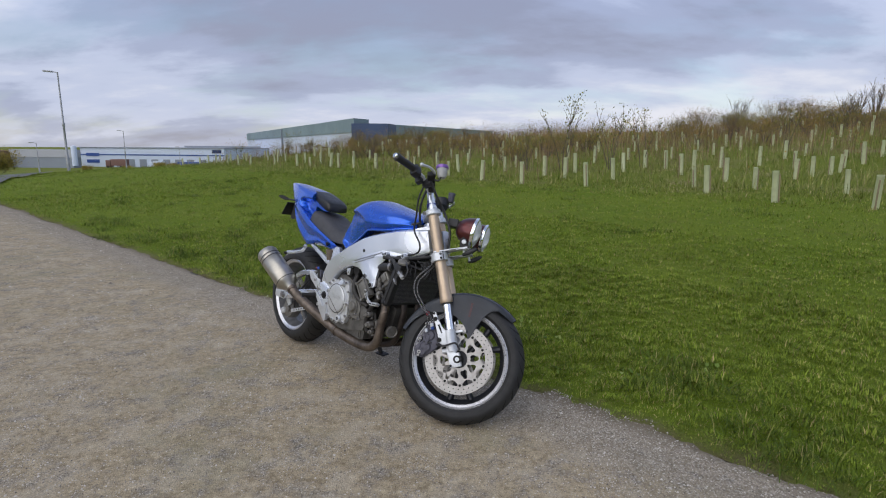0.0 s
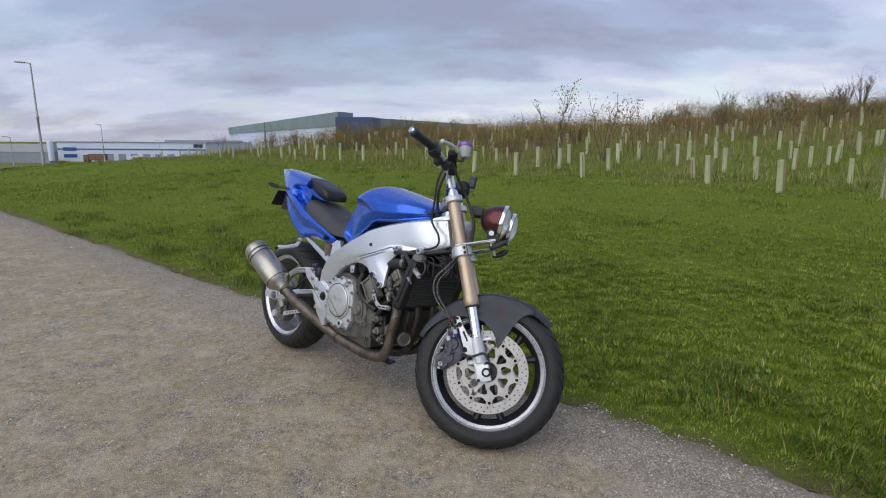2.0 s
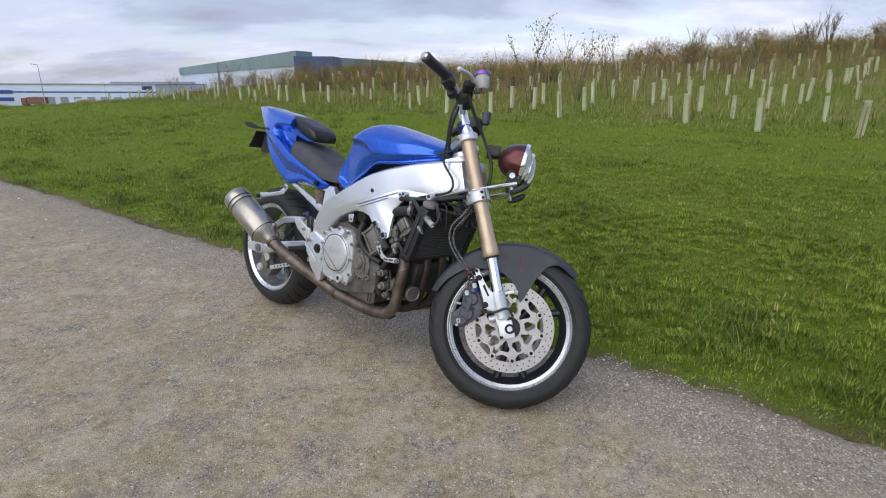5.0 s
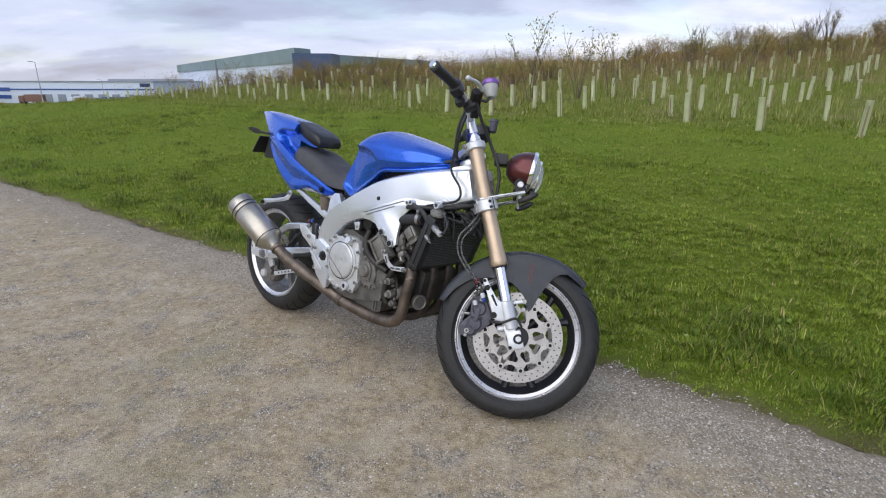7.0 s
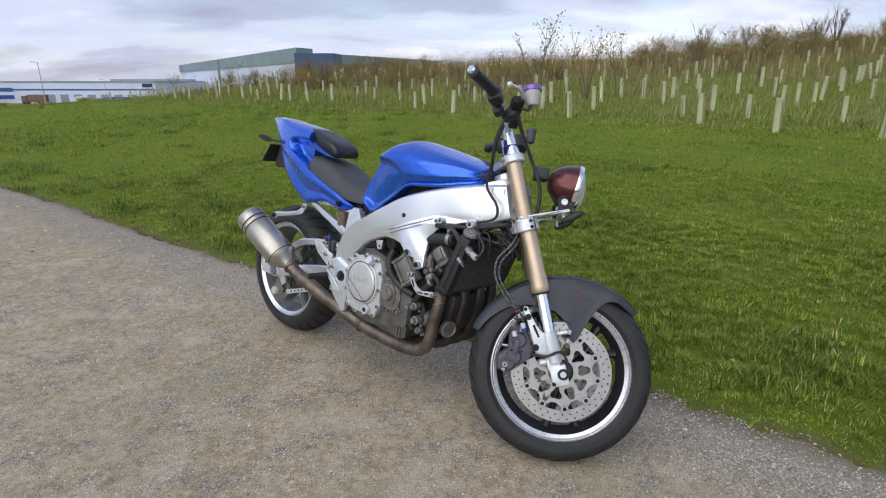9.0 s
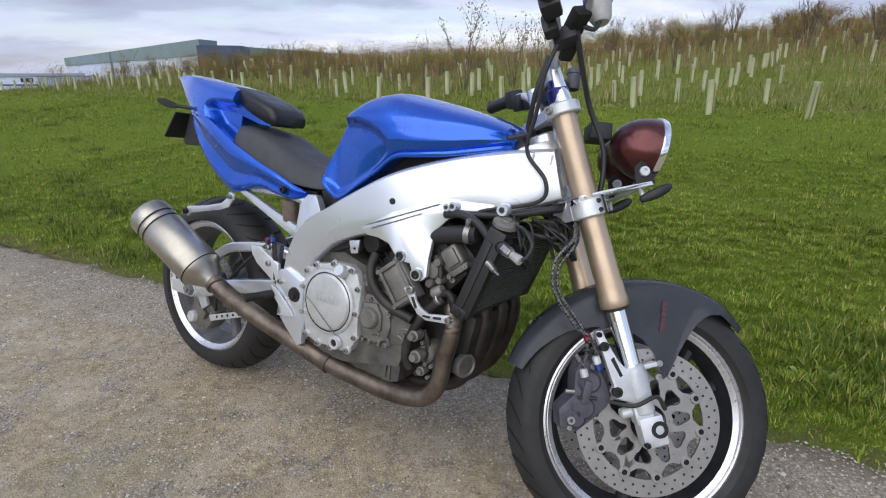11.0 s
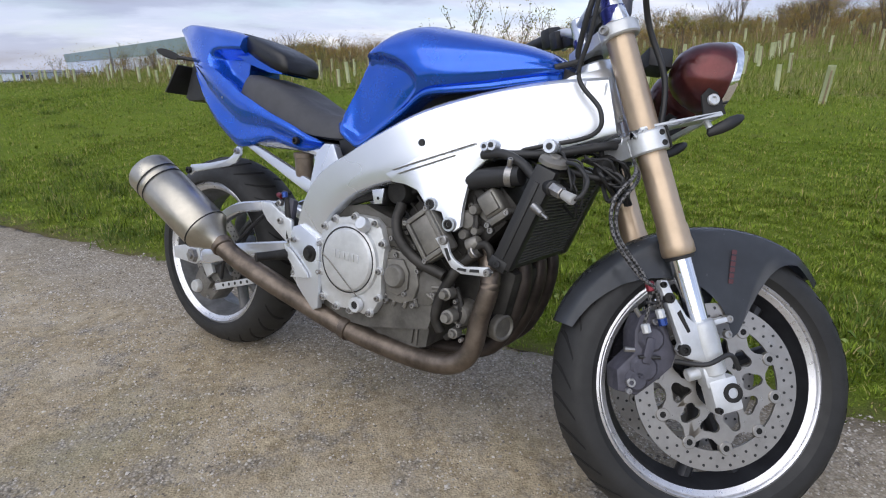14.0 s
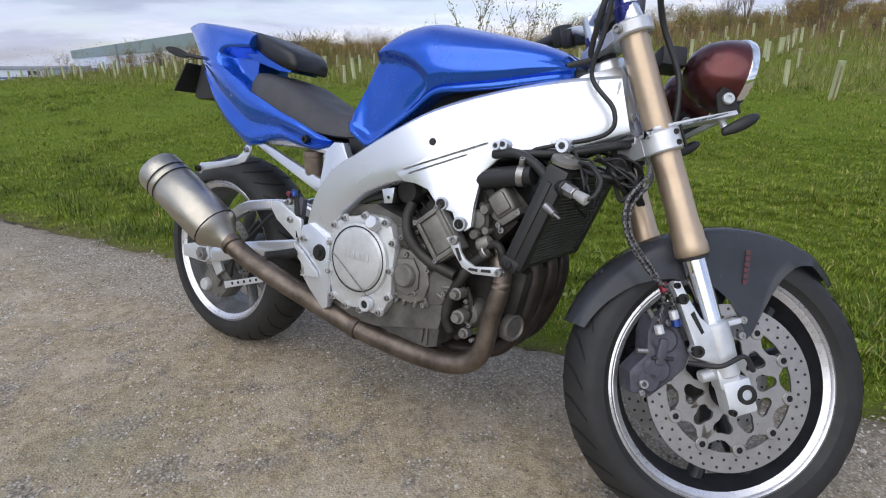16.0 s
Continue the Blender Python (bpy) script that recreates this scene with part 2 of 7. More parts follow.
bp = Mat("blue_metallic_paint", (0.008, 0.07, 0.46), 0.30, 0.72, Coat_Weight=0.8, Coat_Roughness=0.03)
bp.colour(bp.mix(bp.ramp(bp.noise(5, 6, 0.6), [(0.3, 0.0), (0.75, 1.0)]), (0.006, 0.085, 0.50), (0.016, 0.135, 0.66)))
bp.gloss(bp.ramp(bp.noise(14, 5, 0.7), [(0.35, 0.20), (0.8, 0.34)]))
bp.bump(bp.noise(900, 2), 0.06, 0.0003)
M["blue"] = bp.m
fr = Mat("polished_aluminium", (0.90, 0.91, 0.94), 0.26, 0.72)
fr.colour(fr.mix(fr.ramp(fr.noise(4, 4, 0.5), [(0.3, 0.0), (0.7, 1.0)]), (0.66, 0.69, 0.74), (0.78, 0.81, 0.86)))
fr.gloss(fr.ramp(fr.noise(3, 3, 0.5), [(0.3, 0.20), (0.7, 0.32)]))
M["frame"] = fr.m
M["yoke"] = worn("painted_alloy", (0.66, 0.68, 0.70), 0.38, 0.5, grain=300, spread=0.16, stain=18)
M["cast"] = worn("cast_alloy", (0.215, 0.205, 0.185), 0.50, 0.5, grain=420, spread=0.38, stain=15, relief=0.0008)
M["cover"] = worn("silver_engine_paint", (0.62, 0.63, 0.63), 0.42, 0.55, grain=260, spread=0.15, stain=20, relief=0.0006)
# grimy metal; also the shade-black of the plate added under the tank
M["dirty"] = worn("grimy_metal_and_gap_black", (0.026, 0.025, 0.024), 0.6, 0.4, grain=150, spread=0.5, stain=25, relief=0.001)
M["steel"] = worn("brushed_steel", (0.47, 0.44, 0.38), 0.36, 0.95, grain=160, spread=0.25, stain=8, relief=0.0005, stretch=(1, 14, 1))
M["header"] = worn("heat_stained_steel", (0.175, 0.142, 0.115), 0.44, 0.8, grain=160, spread=0.5, stain=16, relief=0.0008)
M["gold"] = worn("champagne_anodised", (0.54, 0.42, 0.30), 0.40, 0.75, grain=300, spread=0.16, stain=7, relief=0.0003)
M["chrome"] = Mat("chrome", (0.86, 0.87, 0.88), 0.09, 1.0).m
M["bolt"] = worn("bolt_steel", (0.40, 0.39, 0.38), 0.38, 0.9, stain=90)
M["groove"] = worn("groove_black", (0.006, 0.006, 0.006), 0.9, relief=0)
M["wheel_grey"] = worn("dusty_grey_wheel_paint", (0.22, 0.22, 0.22), 0.45, 0.4, spread=0.4, stain=18)
M["rubber"] = worn("tyre_rubber", (0.019, 0.019, 0.019), 0.62, grain=500, spread=0.35, stain=9, relief=0.0006)
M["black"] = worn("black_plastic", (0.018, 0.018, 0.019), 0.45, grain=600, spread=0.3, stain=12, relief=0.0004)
M["cable"] = worn("black_cable", (0.022, 0.022, 0.023), 0.5, relief=0)
M["vinyl"] = worn("grey_seat_vinyl", (0.052, 0.052, 0.058), 0.62, grain=900, spread=0.22, stain=8, relief=0.0008)
M["cushion"] = worn("black_vinyl", (0.008, 0.008, 0.010), 0.36, grain=900, spread=0.3, stain=8, relief=0.0006)
M["greyplastic"] = worn("dark_grey_plastic", (0.092, 0.100, 0.116), 0.18, grain=500, spread=0.2, stain=5, relief=0.0004)
M["rimlip"] = worn("polished_rim_lip", (0.66, 0.66, 0.68), 0.32, 0.75, grain=300, spread=0.12, stain=30, relief=0.0001)
M["wheel"] = worn("black_wheel_paint", (0.028, 0.029, 0.034), 0.42, 0.2, spread=0.35, stain=22)
M["disc"] = worn("brake_disc_steel", (0.37, 0.355, 0.335), 0.36, 0.75, grain=260, spread=0.14, stain=25, relief=0.0004)
M["caliper"] = worn("grey_caliper_paint", (0.085, 0.083, 0.105), 0.5, 0.3, spread=0.35, stain=30)
M["lamp_red"] = worn("dark_red_lamp_shell", (0.100, 0.024, 0.024), 0.36, 0.8, spread=0.6, stain=9, relief=0, Coat_Weight=0.5, Coat_Roughness=0.10)
M["purple"] = worn("purple_anodised", (0.26, 0.14, 0.42), 0.35, 0.7, spread=0.2, stain=40)
M["milky"] = worn("milky_reservoir_plastic", (0.40, 0.40, 0.39), 0.4, spread=0.15, stain=30)
M["navy_anod"] = worn("navy_anodised", (0.025, 0.03, 0.16), 0.3, 0.7, stain=40)
M["blue_anod"] = worn("blue_anodised", (0.04, 0.08, 0.28), 0.3, 0.8, stain=40)
M["red_anod"] = worn("red_anodised", (0.22, 0.03, 0.045), 0.35, 0.6, stain=40)
M["faded_red"] = worn("faded_red_paint", (0.105, 0.034, 0.040), 0.4, stain=60)
br = Mat("braided_hose", (0.1, 0.1, 0.1), 0.45, 0.3)
ck = br.t.nodes.new("ShaderNodeTexChecker")
ck.inputs["Scale"].default_value = 190.0
ck.inputs["Color1"].default_value, ck.inputs["Color2"].default_value = (0.015, 0.015, 0.016, 1), (0.17, 0.165, 0.165, 1)
br.link(br.c, ck.inputs["Vector"])
br.colour(ck.outputs["Color"])
M["braid"] = br.m
# darker steel for the three inner header pipes
M["header_dark"] = worn("blackish_brown_steel", (0.062, 0.050, 0.044), 0.5, 0.6, grain=160, spread=0.5, stain=16, relief=0.0008)
gl = Mat("lens_glass", (0.88, 0.90, 0.92), 0.08)
gl.p.inputs["Transmission Weight"].default_value = 0.45
M["glass"] = gl.m
rf = Mat("radiator_fins", (0.030, 0.030, 0.031), 0.5, 0.4)
M["finedge"] = worn("worn_fin_edges", (0.12, 0.117, 0.115), 0.5, 0.2, stain=60)
M["fins"] = rf.m
M["case"] = worn("grimy_crankcase_alloy", (0.135, 0.128, 0.115), 0.52, 0.45, grain=420, spread=0.45, stain=16, relief=0.001)
M["brown_fluid"] = worn("stained_reservoir_plastic", (0.17, 0.135, 0.105), 0.35, spread=0.35, stain=30)
# grimy black; its darkness also stands in for shade round the cylinder head
M["grime_shade"] = worn("grimy_and_shaded_black_casting", (0.045, 0.042, 0.038), 0.55, 0.4, grain=300, spread=0.5, stain=18, relief=0.001)

# ---- mesh helpers ----


def part(name, bm, material, parent=None, label="", smooth=38):
    me = bpy.data.meshes.new(name)
    bmesh.ops.recalc_face_normals(bm, faces=bm.faces)
    bm.to_mesh(me)
    bm.free()
    me.polygons.foreach_set("use_smooth", [True] * len(me.polygons))
    me.set_sharp_from_angle(angle=radians(smooth))
    me.materials.append(M[material])
    ob = new(name, me)
    ob.parent = parent
    if label:
        ob["label"] = label
    return ob


def mesh_np(name, verts, faces, material, per=3):
    """A mesh out of arrays: faces of one size each."""
    me = bpy.data.meshes.new(name)
    faces = np.asarray(faces, dtype=np.int32).reshape(-1, per)
    me.vertices.add(len(verts))
    me.vertices.foreach_set("co", np.asarray(verts, dtype=np.float32).ravel())
    me.loops.add(faces.size)
    me.loops.foreach_set("vertex_index", faces.ravel())
    me.polygons.add(len(faces))
    me.polygons.foreach_set("loop_start", np.arange(0, faces.size, per, dtype=np.int32))
    me.polygons.foreach_set("loop_total", np.full(len(faces), per, dtype=np.int32))
    me.update(calc_edges=True)
    me.materials.append(M[material])
    return new(name, me)


def rings(bm, loops, closed=True, caps=True):
    """Joins rings of equally many points into a skin."""
    rows = [[bm.verts.new(p) for p in ring] for ring in loops]
    for a, b in zip(rows, rows[1:]):
        n = len(a)
        for i in range(n if closed else n - 1):
            bm.faces.new((a[i], a[(i + 1) % n], b[(i + 1) % n], b[i]))
    if caps and closed:
        bm.faces.new(rows[0][::-1])
        bm.faces.new(rows[-1])
    return bm


def lathe(profile, n=48, m=None, bm=None, closed=True):
    """Turns (radius, y) points round the y axis."""
    bm = bm or bmesh.new()
    rows = []
    for k in range(n):
        a = 2 * math.pi * k / n
        rows.append([bm.verts.new((r * math.cos(a), y, r * math.sin(a))) for r, y in profile])
    made = [v for row in rows for v in row]
    p = len(profile)
    for k in range(n):
        a, b = rows[k], rows[(k + 1) % n]
        for i in range(p if closed else p - 1):
            bm.faces.new((a[i], a[(i + 1) % p], b[(i + 1) % p], b[i]))
    if m is not None:
        bmesh.ops.transform(bm, matrix=m, verts=made)
    return bm


def box(size, m=None, bevel=0.0, bm=None, seg=2):
    bm = bm or bmesh.new()
    made = bmesh.ops.create_cube(bm, size=1.0, matrix=Matrix.Diagonal((*size, 1)))["verts"]
    if bevel:
        edges = list({e for v in made for e in v.link_edges})
        out = bmesh.ops.bevel(bm, geom=edges, offset=bevel, segments=seg, affect="EDGES", profile=0.6)
        made = list({v for v in out["verts"]} | {v for f in out["faces"] for v in f.verts})
        made = [v for v in made if v.is_valid]
    if m is not None:
        bmesh.ops.transform(bm, matrix=m, verts=made)
    return bm


def rod(a, b, r, r2=None, n=14, bm=None, bevel=0.0):
    """A round bar from a to b, with small chamfers."""
    bm = bm or bmesh.new()
    a, b = Vector(a), Vector(b)
    r2 = r if r2 is None else r2
    d = b - a
    q = d.to_track_quat("Z", "Y").to_matrix()
    steps = [(0, r * 0.001), (0, max(r - bevel, r * 0.3)), (bevel, r), (d.length - bevel, r2), (d.length, max(r2 - bevel, r2 * 0.3)), (d.length, r2 * 0.001)]
    loops = [[a + q @ Vector((rr * math.cos(2 * math.pi * k / n), rr * math.sin(2 * math.pi * k / n), h)) for k in range(n)] for h, rr in steps]
    return rings(bm, loops)


def spline(points, n=8):
    """A smooth line through the points."""
    p = [Vector(q) for q in points]
    p = [p[0] * 2 - p[1], *p, p[-1] * 2 - p[-2]]
    out = []
    for a, b, c, d in zip(p, p[1:], p[2:], p[3:]):
        for k in range(n):
            t = k / n
            out.append(0.5 * ((2 * b) + (c - a) * t + (2 * a - 5 * b + 4 * c - d) * t * t + (3 * b - a - 3 * c + d) * t ** 3))
    return out + [p[-2]]


def pipe(points, r, n=12, smooth=8, bm=None, ends=None):
    """A round pipe along a smooth line; r is one radius or a radius at each point."""
    bm = bm or bmesh.new()
    line = spline(points, smooth)
    rr = [r] * len(line) if isinstance(r, (int, float)) else list(np.interp(np.linspace(0, len(points) - 1, len(line)), range(len(points)), r))
    up = Vector((0, 0, 1))
    loops = []
    for i, c in enumerate(line):
        d = (line[min(i + 1, len(line) - 1)] - line[max(i - 1, 0)]).normalized()
        side = up.cross(d)
        side = side.normalized() if side.length > 1e-3 else Vector((0, 1, 0))
        if loops and side.dot(last) < 0:
            side = -side
        last = side
        top = d.cross(side)
        loops.append([c + side * rr[i] * math.cos(2 * math.pi * k / n) + top * rr[i] * math.sin(2 * math.pi * k / n) for k in range(n)])
    return rings(bm, loops)


def plate(outline, y0, y1, bm=None, bevel=0.003, m=None):
    """A flat plate: an (x, z) outline between two y."""
    bm = bm or bmesh.new()
    a = [bm.verts.new((x, y0, z)) for x, z in outline]
    f = bm.faces.new(a)
    ext = bmesh.ops.extrude_face_region(bm, geom=[f])["geom"]
    b = [v for v in ext if isinstance(v, bmesh.types.BMVert)]
    for v in b:
        v.co.y = y1
    made = a + b
    if bevel:
        rim = [e for e in {e for v in made for e in v.link_edges} if abs(e.verts[0].co.y - e.verts[1].co.y) < 1e-6]
        out = bmesh.ops.bevel(bm, geom=rim, offset=bevel, segments=2, affect="EDGES", profile=0.6)
        made = list(set(out["verts"]) | {v for f2 in out["faces"] for v in f2.verts} | {v for v in made if v.is_valid})
    if m is not None:
        bmesh.ops.transform(bm, matrix=m, verts=[v for v in made if v.is_valid])
    return bm


def smooth_rows(rows, n):
    """Rows of numbers, with n steps of a smooth curve between each two."""
    p = [np.array(r, float) for r in rows]
    p = [p[0] * 2 - p[1], *p, p[-1] * 2 - p[-2]]
    out = []
    for a, b, c, d in zip(p, p[1:], p[2:], p[3:]):
        for k in range(n):
            t = k / n
            out.append(0.5 * ((2 * b) + (c - a) * t + (2 * a - 5 * b + 4 * c - d) * t * t + (3 * b - a - 3 * c + d) * t ** 3))
    return out + [p[-2]]


# ---- the lie of the land ----
EDGE = np.array((0.55, 2.63))
ALONG = np.array((0.783, -0.621))
INTO = np.array((0.621, 0.783))


def land(x, y):
    """Height of the ground: a level path, a lawn that rises from its edge, a planted bank, and a fall towards the far road."""
    x, y = np.asarray(x, float), np.asarray(y, float)
    e = (x - EDGE[0]) * INTO[0] + (y - EDGE[1]) * INTO[1]
    a = (x - EDGE[0]) * ALONG[0] + (y - EDGE[1]) * ALONG[1]
    lawn = np.clip(e, 0, 7.2) * 0.056
    right = np.clip((a + 10) / 12, 0, 1)
    bank = np.clip((a + 38) / 26, 0, 1)
    bank = bank * bank * (3 - 2 * bank)
    hill = np.clip(e - 7.2, 0, 6) * 0.066 + np.clip(e - 13.2, 0, 22) * (0.074 + 0.050 * right) - np.clip(e - 42, 0, 60) * 0.05
    brow = np.clip((e - 9.5) / 7, 0, 1) * np.clip((a + 38) / 14, 0, 1) * np.clip((-11 - a) / 10, 0, 1)
    up = lawn + np.where(hill > 0, hill * bank, hill) + 0.42 * brow
    fall = -np.clip(-a - 22, 0, 200) * 0.045
    lump = 0.03 * np.sin(x * 1.3 + 0.7 * y) * np.cos(y * 0.9 - 0.4 * x) * np.clip(e / 3, 0, 1)
    return np.maximum(up + fall + lump, -9.5)


def border(a):
    """How far the ragged edge of the turf strays from its line."""
    return 0.06 * np.sin(a * 2.1 + 0.6) + 0.04 * np.sin(a * 5.3) + 0.030 * np.sin(a * 11.7 + 1.0) + 0.022 * np.sin(a * 27) + 0.016 * np.sin(a * 61)


def strip(name, e0, e1, a0, a1, ne, na, lift, material, edge=None):
    es, aa = np.meshgrid(np.linspace(e0, e1, ne), np.linspace(a0, a1, na), indexing="ij")
    if edge is not None:
        es = es.copy()
        es[-1] += border(aa[-1])
    x = EDGE[0] + INTO[0] * es + ALONG[0] * aa
    y = EDGE[1] + INTO[1] * es + ALONG[1] * aa
    z = land(x, y) + lift(es, aa)
    idx = np.arange(ne * na).reshape(ne, na)
    f = np.stack([idx[:-1, :-1], idx[:-1, 1:], idx[1:, 1:], idx[1:, :-1]], -1).reshape(-1, 4)
    ob = mesh_np(name, np.stack([x, y, z], -1).reshape(-1, 3), f, material, 4)
    ob.data.polygons.foreach_set("use_smooth", [True] * len(ob.data.polygons))
    return ob


def graded(lo, hi, fine_lo, fine_hi, step, grow):
    out, v, d = list(np.arange(fine_lo, fine_hi, step)), fine_hi, step
    while v < hi:
        out.append(v)
        d *= grow
        v += d
    out.append(hi)
    v, d = fine_lo, step
    while v > lo:
        d *= grow
        v -= d
        out.insert(0, max(v, lo))
    return np.array(out)


gx, gy = graded(-2500, 2500, -14, 14, 0.35, 1.16), graded(-600, 3000, -6, 26, 0.35, 1.16)
X, Y = np.meshgrid(gx, gy, indexing="ij")
eG = (X - EDGE[0]) * INTO[0] + (Y - EDGE[1]) * INTO[1]
Z = land(X, Y) - 0.05 * np.clip(-eG / 0.3, 0, 1)
idx = np.arange(X.size).reshape(X.shape)
ground = mesh_np("ground", np.stack([X, Y, Z], -1).reshape(-1, 3), np.stack([idx[:-1, :-1], idx[1:, :-1], idx[1:, 1:], idx[:-1, 1:]], -1).reshape(-1, 4), "turf", 4)
ground.data.polygons.foreach_set("use_smooth", [True] * len(ground.data.polygons))
tagged(ground, "grassy ground rising from a path to a planted bank", "ground", kind="structure")

path = strip("path", -4.2, 0.03, -24, 9, 90, 700, lambda e, a: 0.004 + 0.006 * np.sin(e * 3.1 + a * 0.7) * np.cos(a * 1.9) - 0.02 * np.clip((e + 0.02) / 0.05, 0, 1), "gravel", edge=True)
tagged(path, "compacted grey-brown gravel path with loose stones", "path", kind="structure")

# ---- the motorcycle ----
LEAN, HEADING = 9.5, -43.3
BIKE = Matrix.Translation((-0.9764, 3.3321, 0.004)) @ pose(0, 0, 0, 0, 0, HEADING) @ pose(0, 0, 0, -LEAN, 0, 0)
bike = new("motorcycle")
bike.matrix_world = BIKE
bike.empty_display_size = 0.2
tagged(bike, "blue and silver naked motorcycle leaning on its stand on gravel", "motorcycle")

# the steered front end: x ahead, y left, z up along the fork, from the front axle
STEER = Matrix(((0.7447, -0.5411, -0.3907, 1.4453), (0.5878, 0.8090, 0.0, 0.0206), (0.3161, -0.2297, 0.9205, 0.2871), (0, 0, 0, 1)))


def steered(bm):
    bm.transform(STEER)
    return bm


def sv(u, v, s):
    return STEER @ Vector((u, v, s))


def mirror(bm):
    bm.transform(Matrix.Diagonal((1, -1, 1, 1)))
    bmesh.ops.reverse_faces(bm, faces=bm.faces)
    return bm


def screw(at, r, parent, out=(0, -1, 0), depth=0.008, material="bolt", m=None, label=""):
    """A socket-head screw whose head faces along out."""
    at, out = Vector(at), Vector(out).normalized()
    bm = bmesh.new()
    q = out.to_track_quat("Y", "Z").to_matrix().to_4x4()
    q.translation = at
    lathe([(r * 0.01, -0.004), (r, -0.004), (r, depth - 0.0015), (r * 0.85, depth), (r * 0.5, depth), (r * 0.46, depth * 0.35), (r * 0.01, depth * 0.35)], 12, q, bm, closed=False)
    if m is not None:
        bm.transform(m)
    return part("bolt", bm, material, parent, label)


# -- wheels
def tyre_profile(R, w, bead, n=15):
    """Section of a road tyre: round tread, bulging walls, beads."""
    pts = []
    rise = w * 0.36
    for k in range(n):
        a = math.pi * (k / (n - 1) - 0.5)
        pts.append((R - rise * (1 - math.cos(a)) ** 0.9, -w / 2 * math.sin(a)))
    wall = R - rise
    low = [(wall - (wall - bead) * 0.45, -w / 2 * 0.985), (bead + 0.008, -w / 2 * 0.80), (bead - 0.006, -w / 2 * 0.72)]
    return [(r, y) for r, y in low[::-1]] + [(r, -y) for r, y in pts] + [(r, -y) for r, y in low]


def wheel(name, R, w, lip, half, place, spokes, label, paint):
    rim = []
    h = half
    prof = [(lip - 0.006, -h - 0.001), (lip, -h + 0.002), (lip - 0.001, -h + 0.006), (lip - 0.016, -h + 0.010), (lip - 0.020, -h * 0.5), (lip - 0.034, 0), (lip - 0.020, h * 0.5), (lip - 0.016, h - 0.010), (lip - 0.001, h - 0.006), (lip, h - 0.002), (lip - 0.006, h + 0.001),
            (lip - 0.016, h - 0.004), (lip - 0.024, h - 0.016), (lip - 0.030, h * 0.4), (lip - 0.043, 0), (lip - 0.030, -h * 0.4), (lip - 0.024, -h + 0.016), (lip - 0.016, -h + 0.004)]
    body = lathe([prof[i] for i in (3, 4, 5, 6, 7)] + [(lip - 0.0225, h - 0.0105)] + [prof[i] for i in (12, 13, 14, 15, 16)] + [(lip - 0.0225, -h + 0.0105)], 72)
    # hub and three forked spokes
    lathe([(0.018, -h * 0.95), (0.045, -h * 0.95), (0.048, -h * 0.5), (0.042, 0), (0.048, h * 0.5), (0.045, h * 0.95), (0.018, h * 0.95)], 32, None, body)
    arms = []
    for k in range(3):
        a0 = spokes + 2 * math.pi * k / 3
        for da in (-0.20, 0.20):
            loops = []
            for t in np.linspace(0, 1, 7):
                r = 0.038 + (lip - 0.036 - 0.038) * t
                a = a0 + da * (0.6 + 0.75 * t)
                c, d = Vector((math.cos(a), 0, math.sin(a))), Vector((-math.sin(a), 0, math.cos(a)))
                wid, th = 0.017 - 0.004 * math.sin(math.pi * t), 0.022 - 0.004 * t
                loops.append([c * r + d * (wid * math.cos(q)) + Vector((0, th * math.sin(q), 0)) for q in np.linspace(0, 2 * math.pi, 10, endpoint=False)])
            arms.append(rings(bmesh.new(), loops))
    body.transform(place)
    ob = part(name, body, paint, bike, label)
    for arm in arms:
        arm.transform(place)
        part("spoke", arm, paint, ob)
    for sgn in (-1, 1):
        lp = lathe([(r, sgn * -y) for r, y in [prof[3], prof[2], prof[1], prof[0], (lip - 0.009, -h + 0.0015), (lip - 0.0105, -h + 0.004), (lip - 0.012, -h + 0.0035), (lip - 0.022, -h + 0.010)]], 96)
        lp.transform(place)
        part("rim_lip", lp, "rimlip", ob, "polished silver rim edge")
    ty = lathe(tyre_profile(R, w, lip - 0.010), 128)
    ty.transform(place)
    tyre = part("tyre", ty, "rubber", ob, "worn black road tyre")
    # tread grooves: short slanting cuts drawn as thin dark bars let into the tread
    gr = bmesh.new()
    rise = w * 0.36
    for k in range(30):
        for side in (-1, 1):
            a0 = 2 * math.pi * (k + (0.5 if side > 0 else 0)) / 30
            loops = []
            for t in np.linspace(0, 1, 6):
                b = side * (0.10 + 0.92 * t)
                a = a0 + 0.16 * t * t + 0.03
                r = R - rise * (1 - math.cos(b)) ** 0.9
                y = w / 2 * math.sin(b)
                nrm = Vector((math.cos(b) * math.cos(a), math.sin(b), math.cos(b) * math.sin(a)))
                c = Vector((r * math.cos(a), y, r * math.sin(a)))
                tg = Vector((-math.sin(a), 0, math.cos(a)))
                half_w = 0.0046 * (1 - 0.6 * abs(t - 0.4))
                loops.append([c + tg * half_w + nrm * 0.0009, c - tg * half_w + nrm * 0.0009, c - tg * half_w - nrm * 0.002, c + tg * half_w - nrm * 0.002])
            rings(gr, loops)
    gr.transform(place)
    part("tread_groove", gr, "groove", tyre)
    return ob


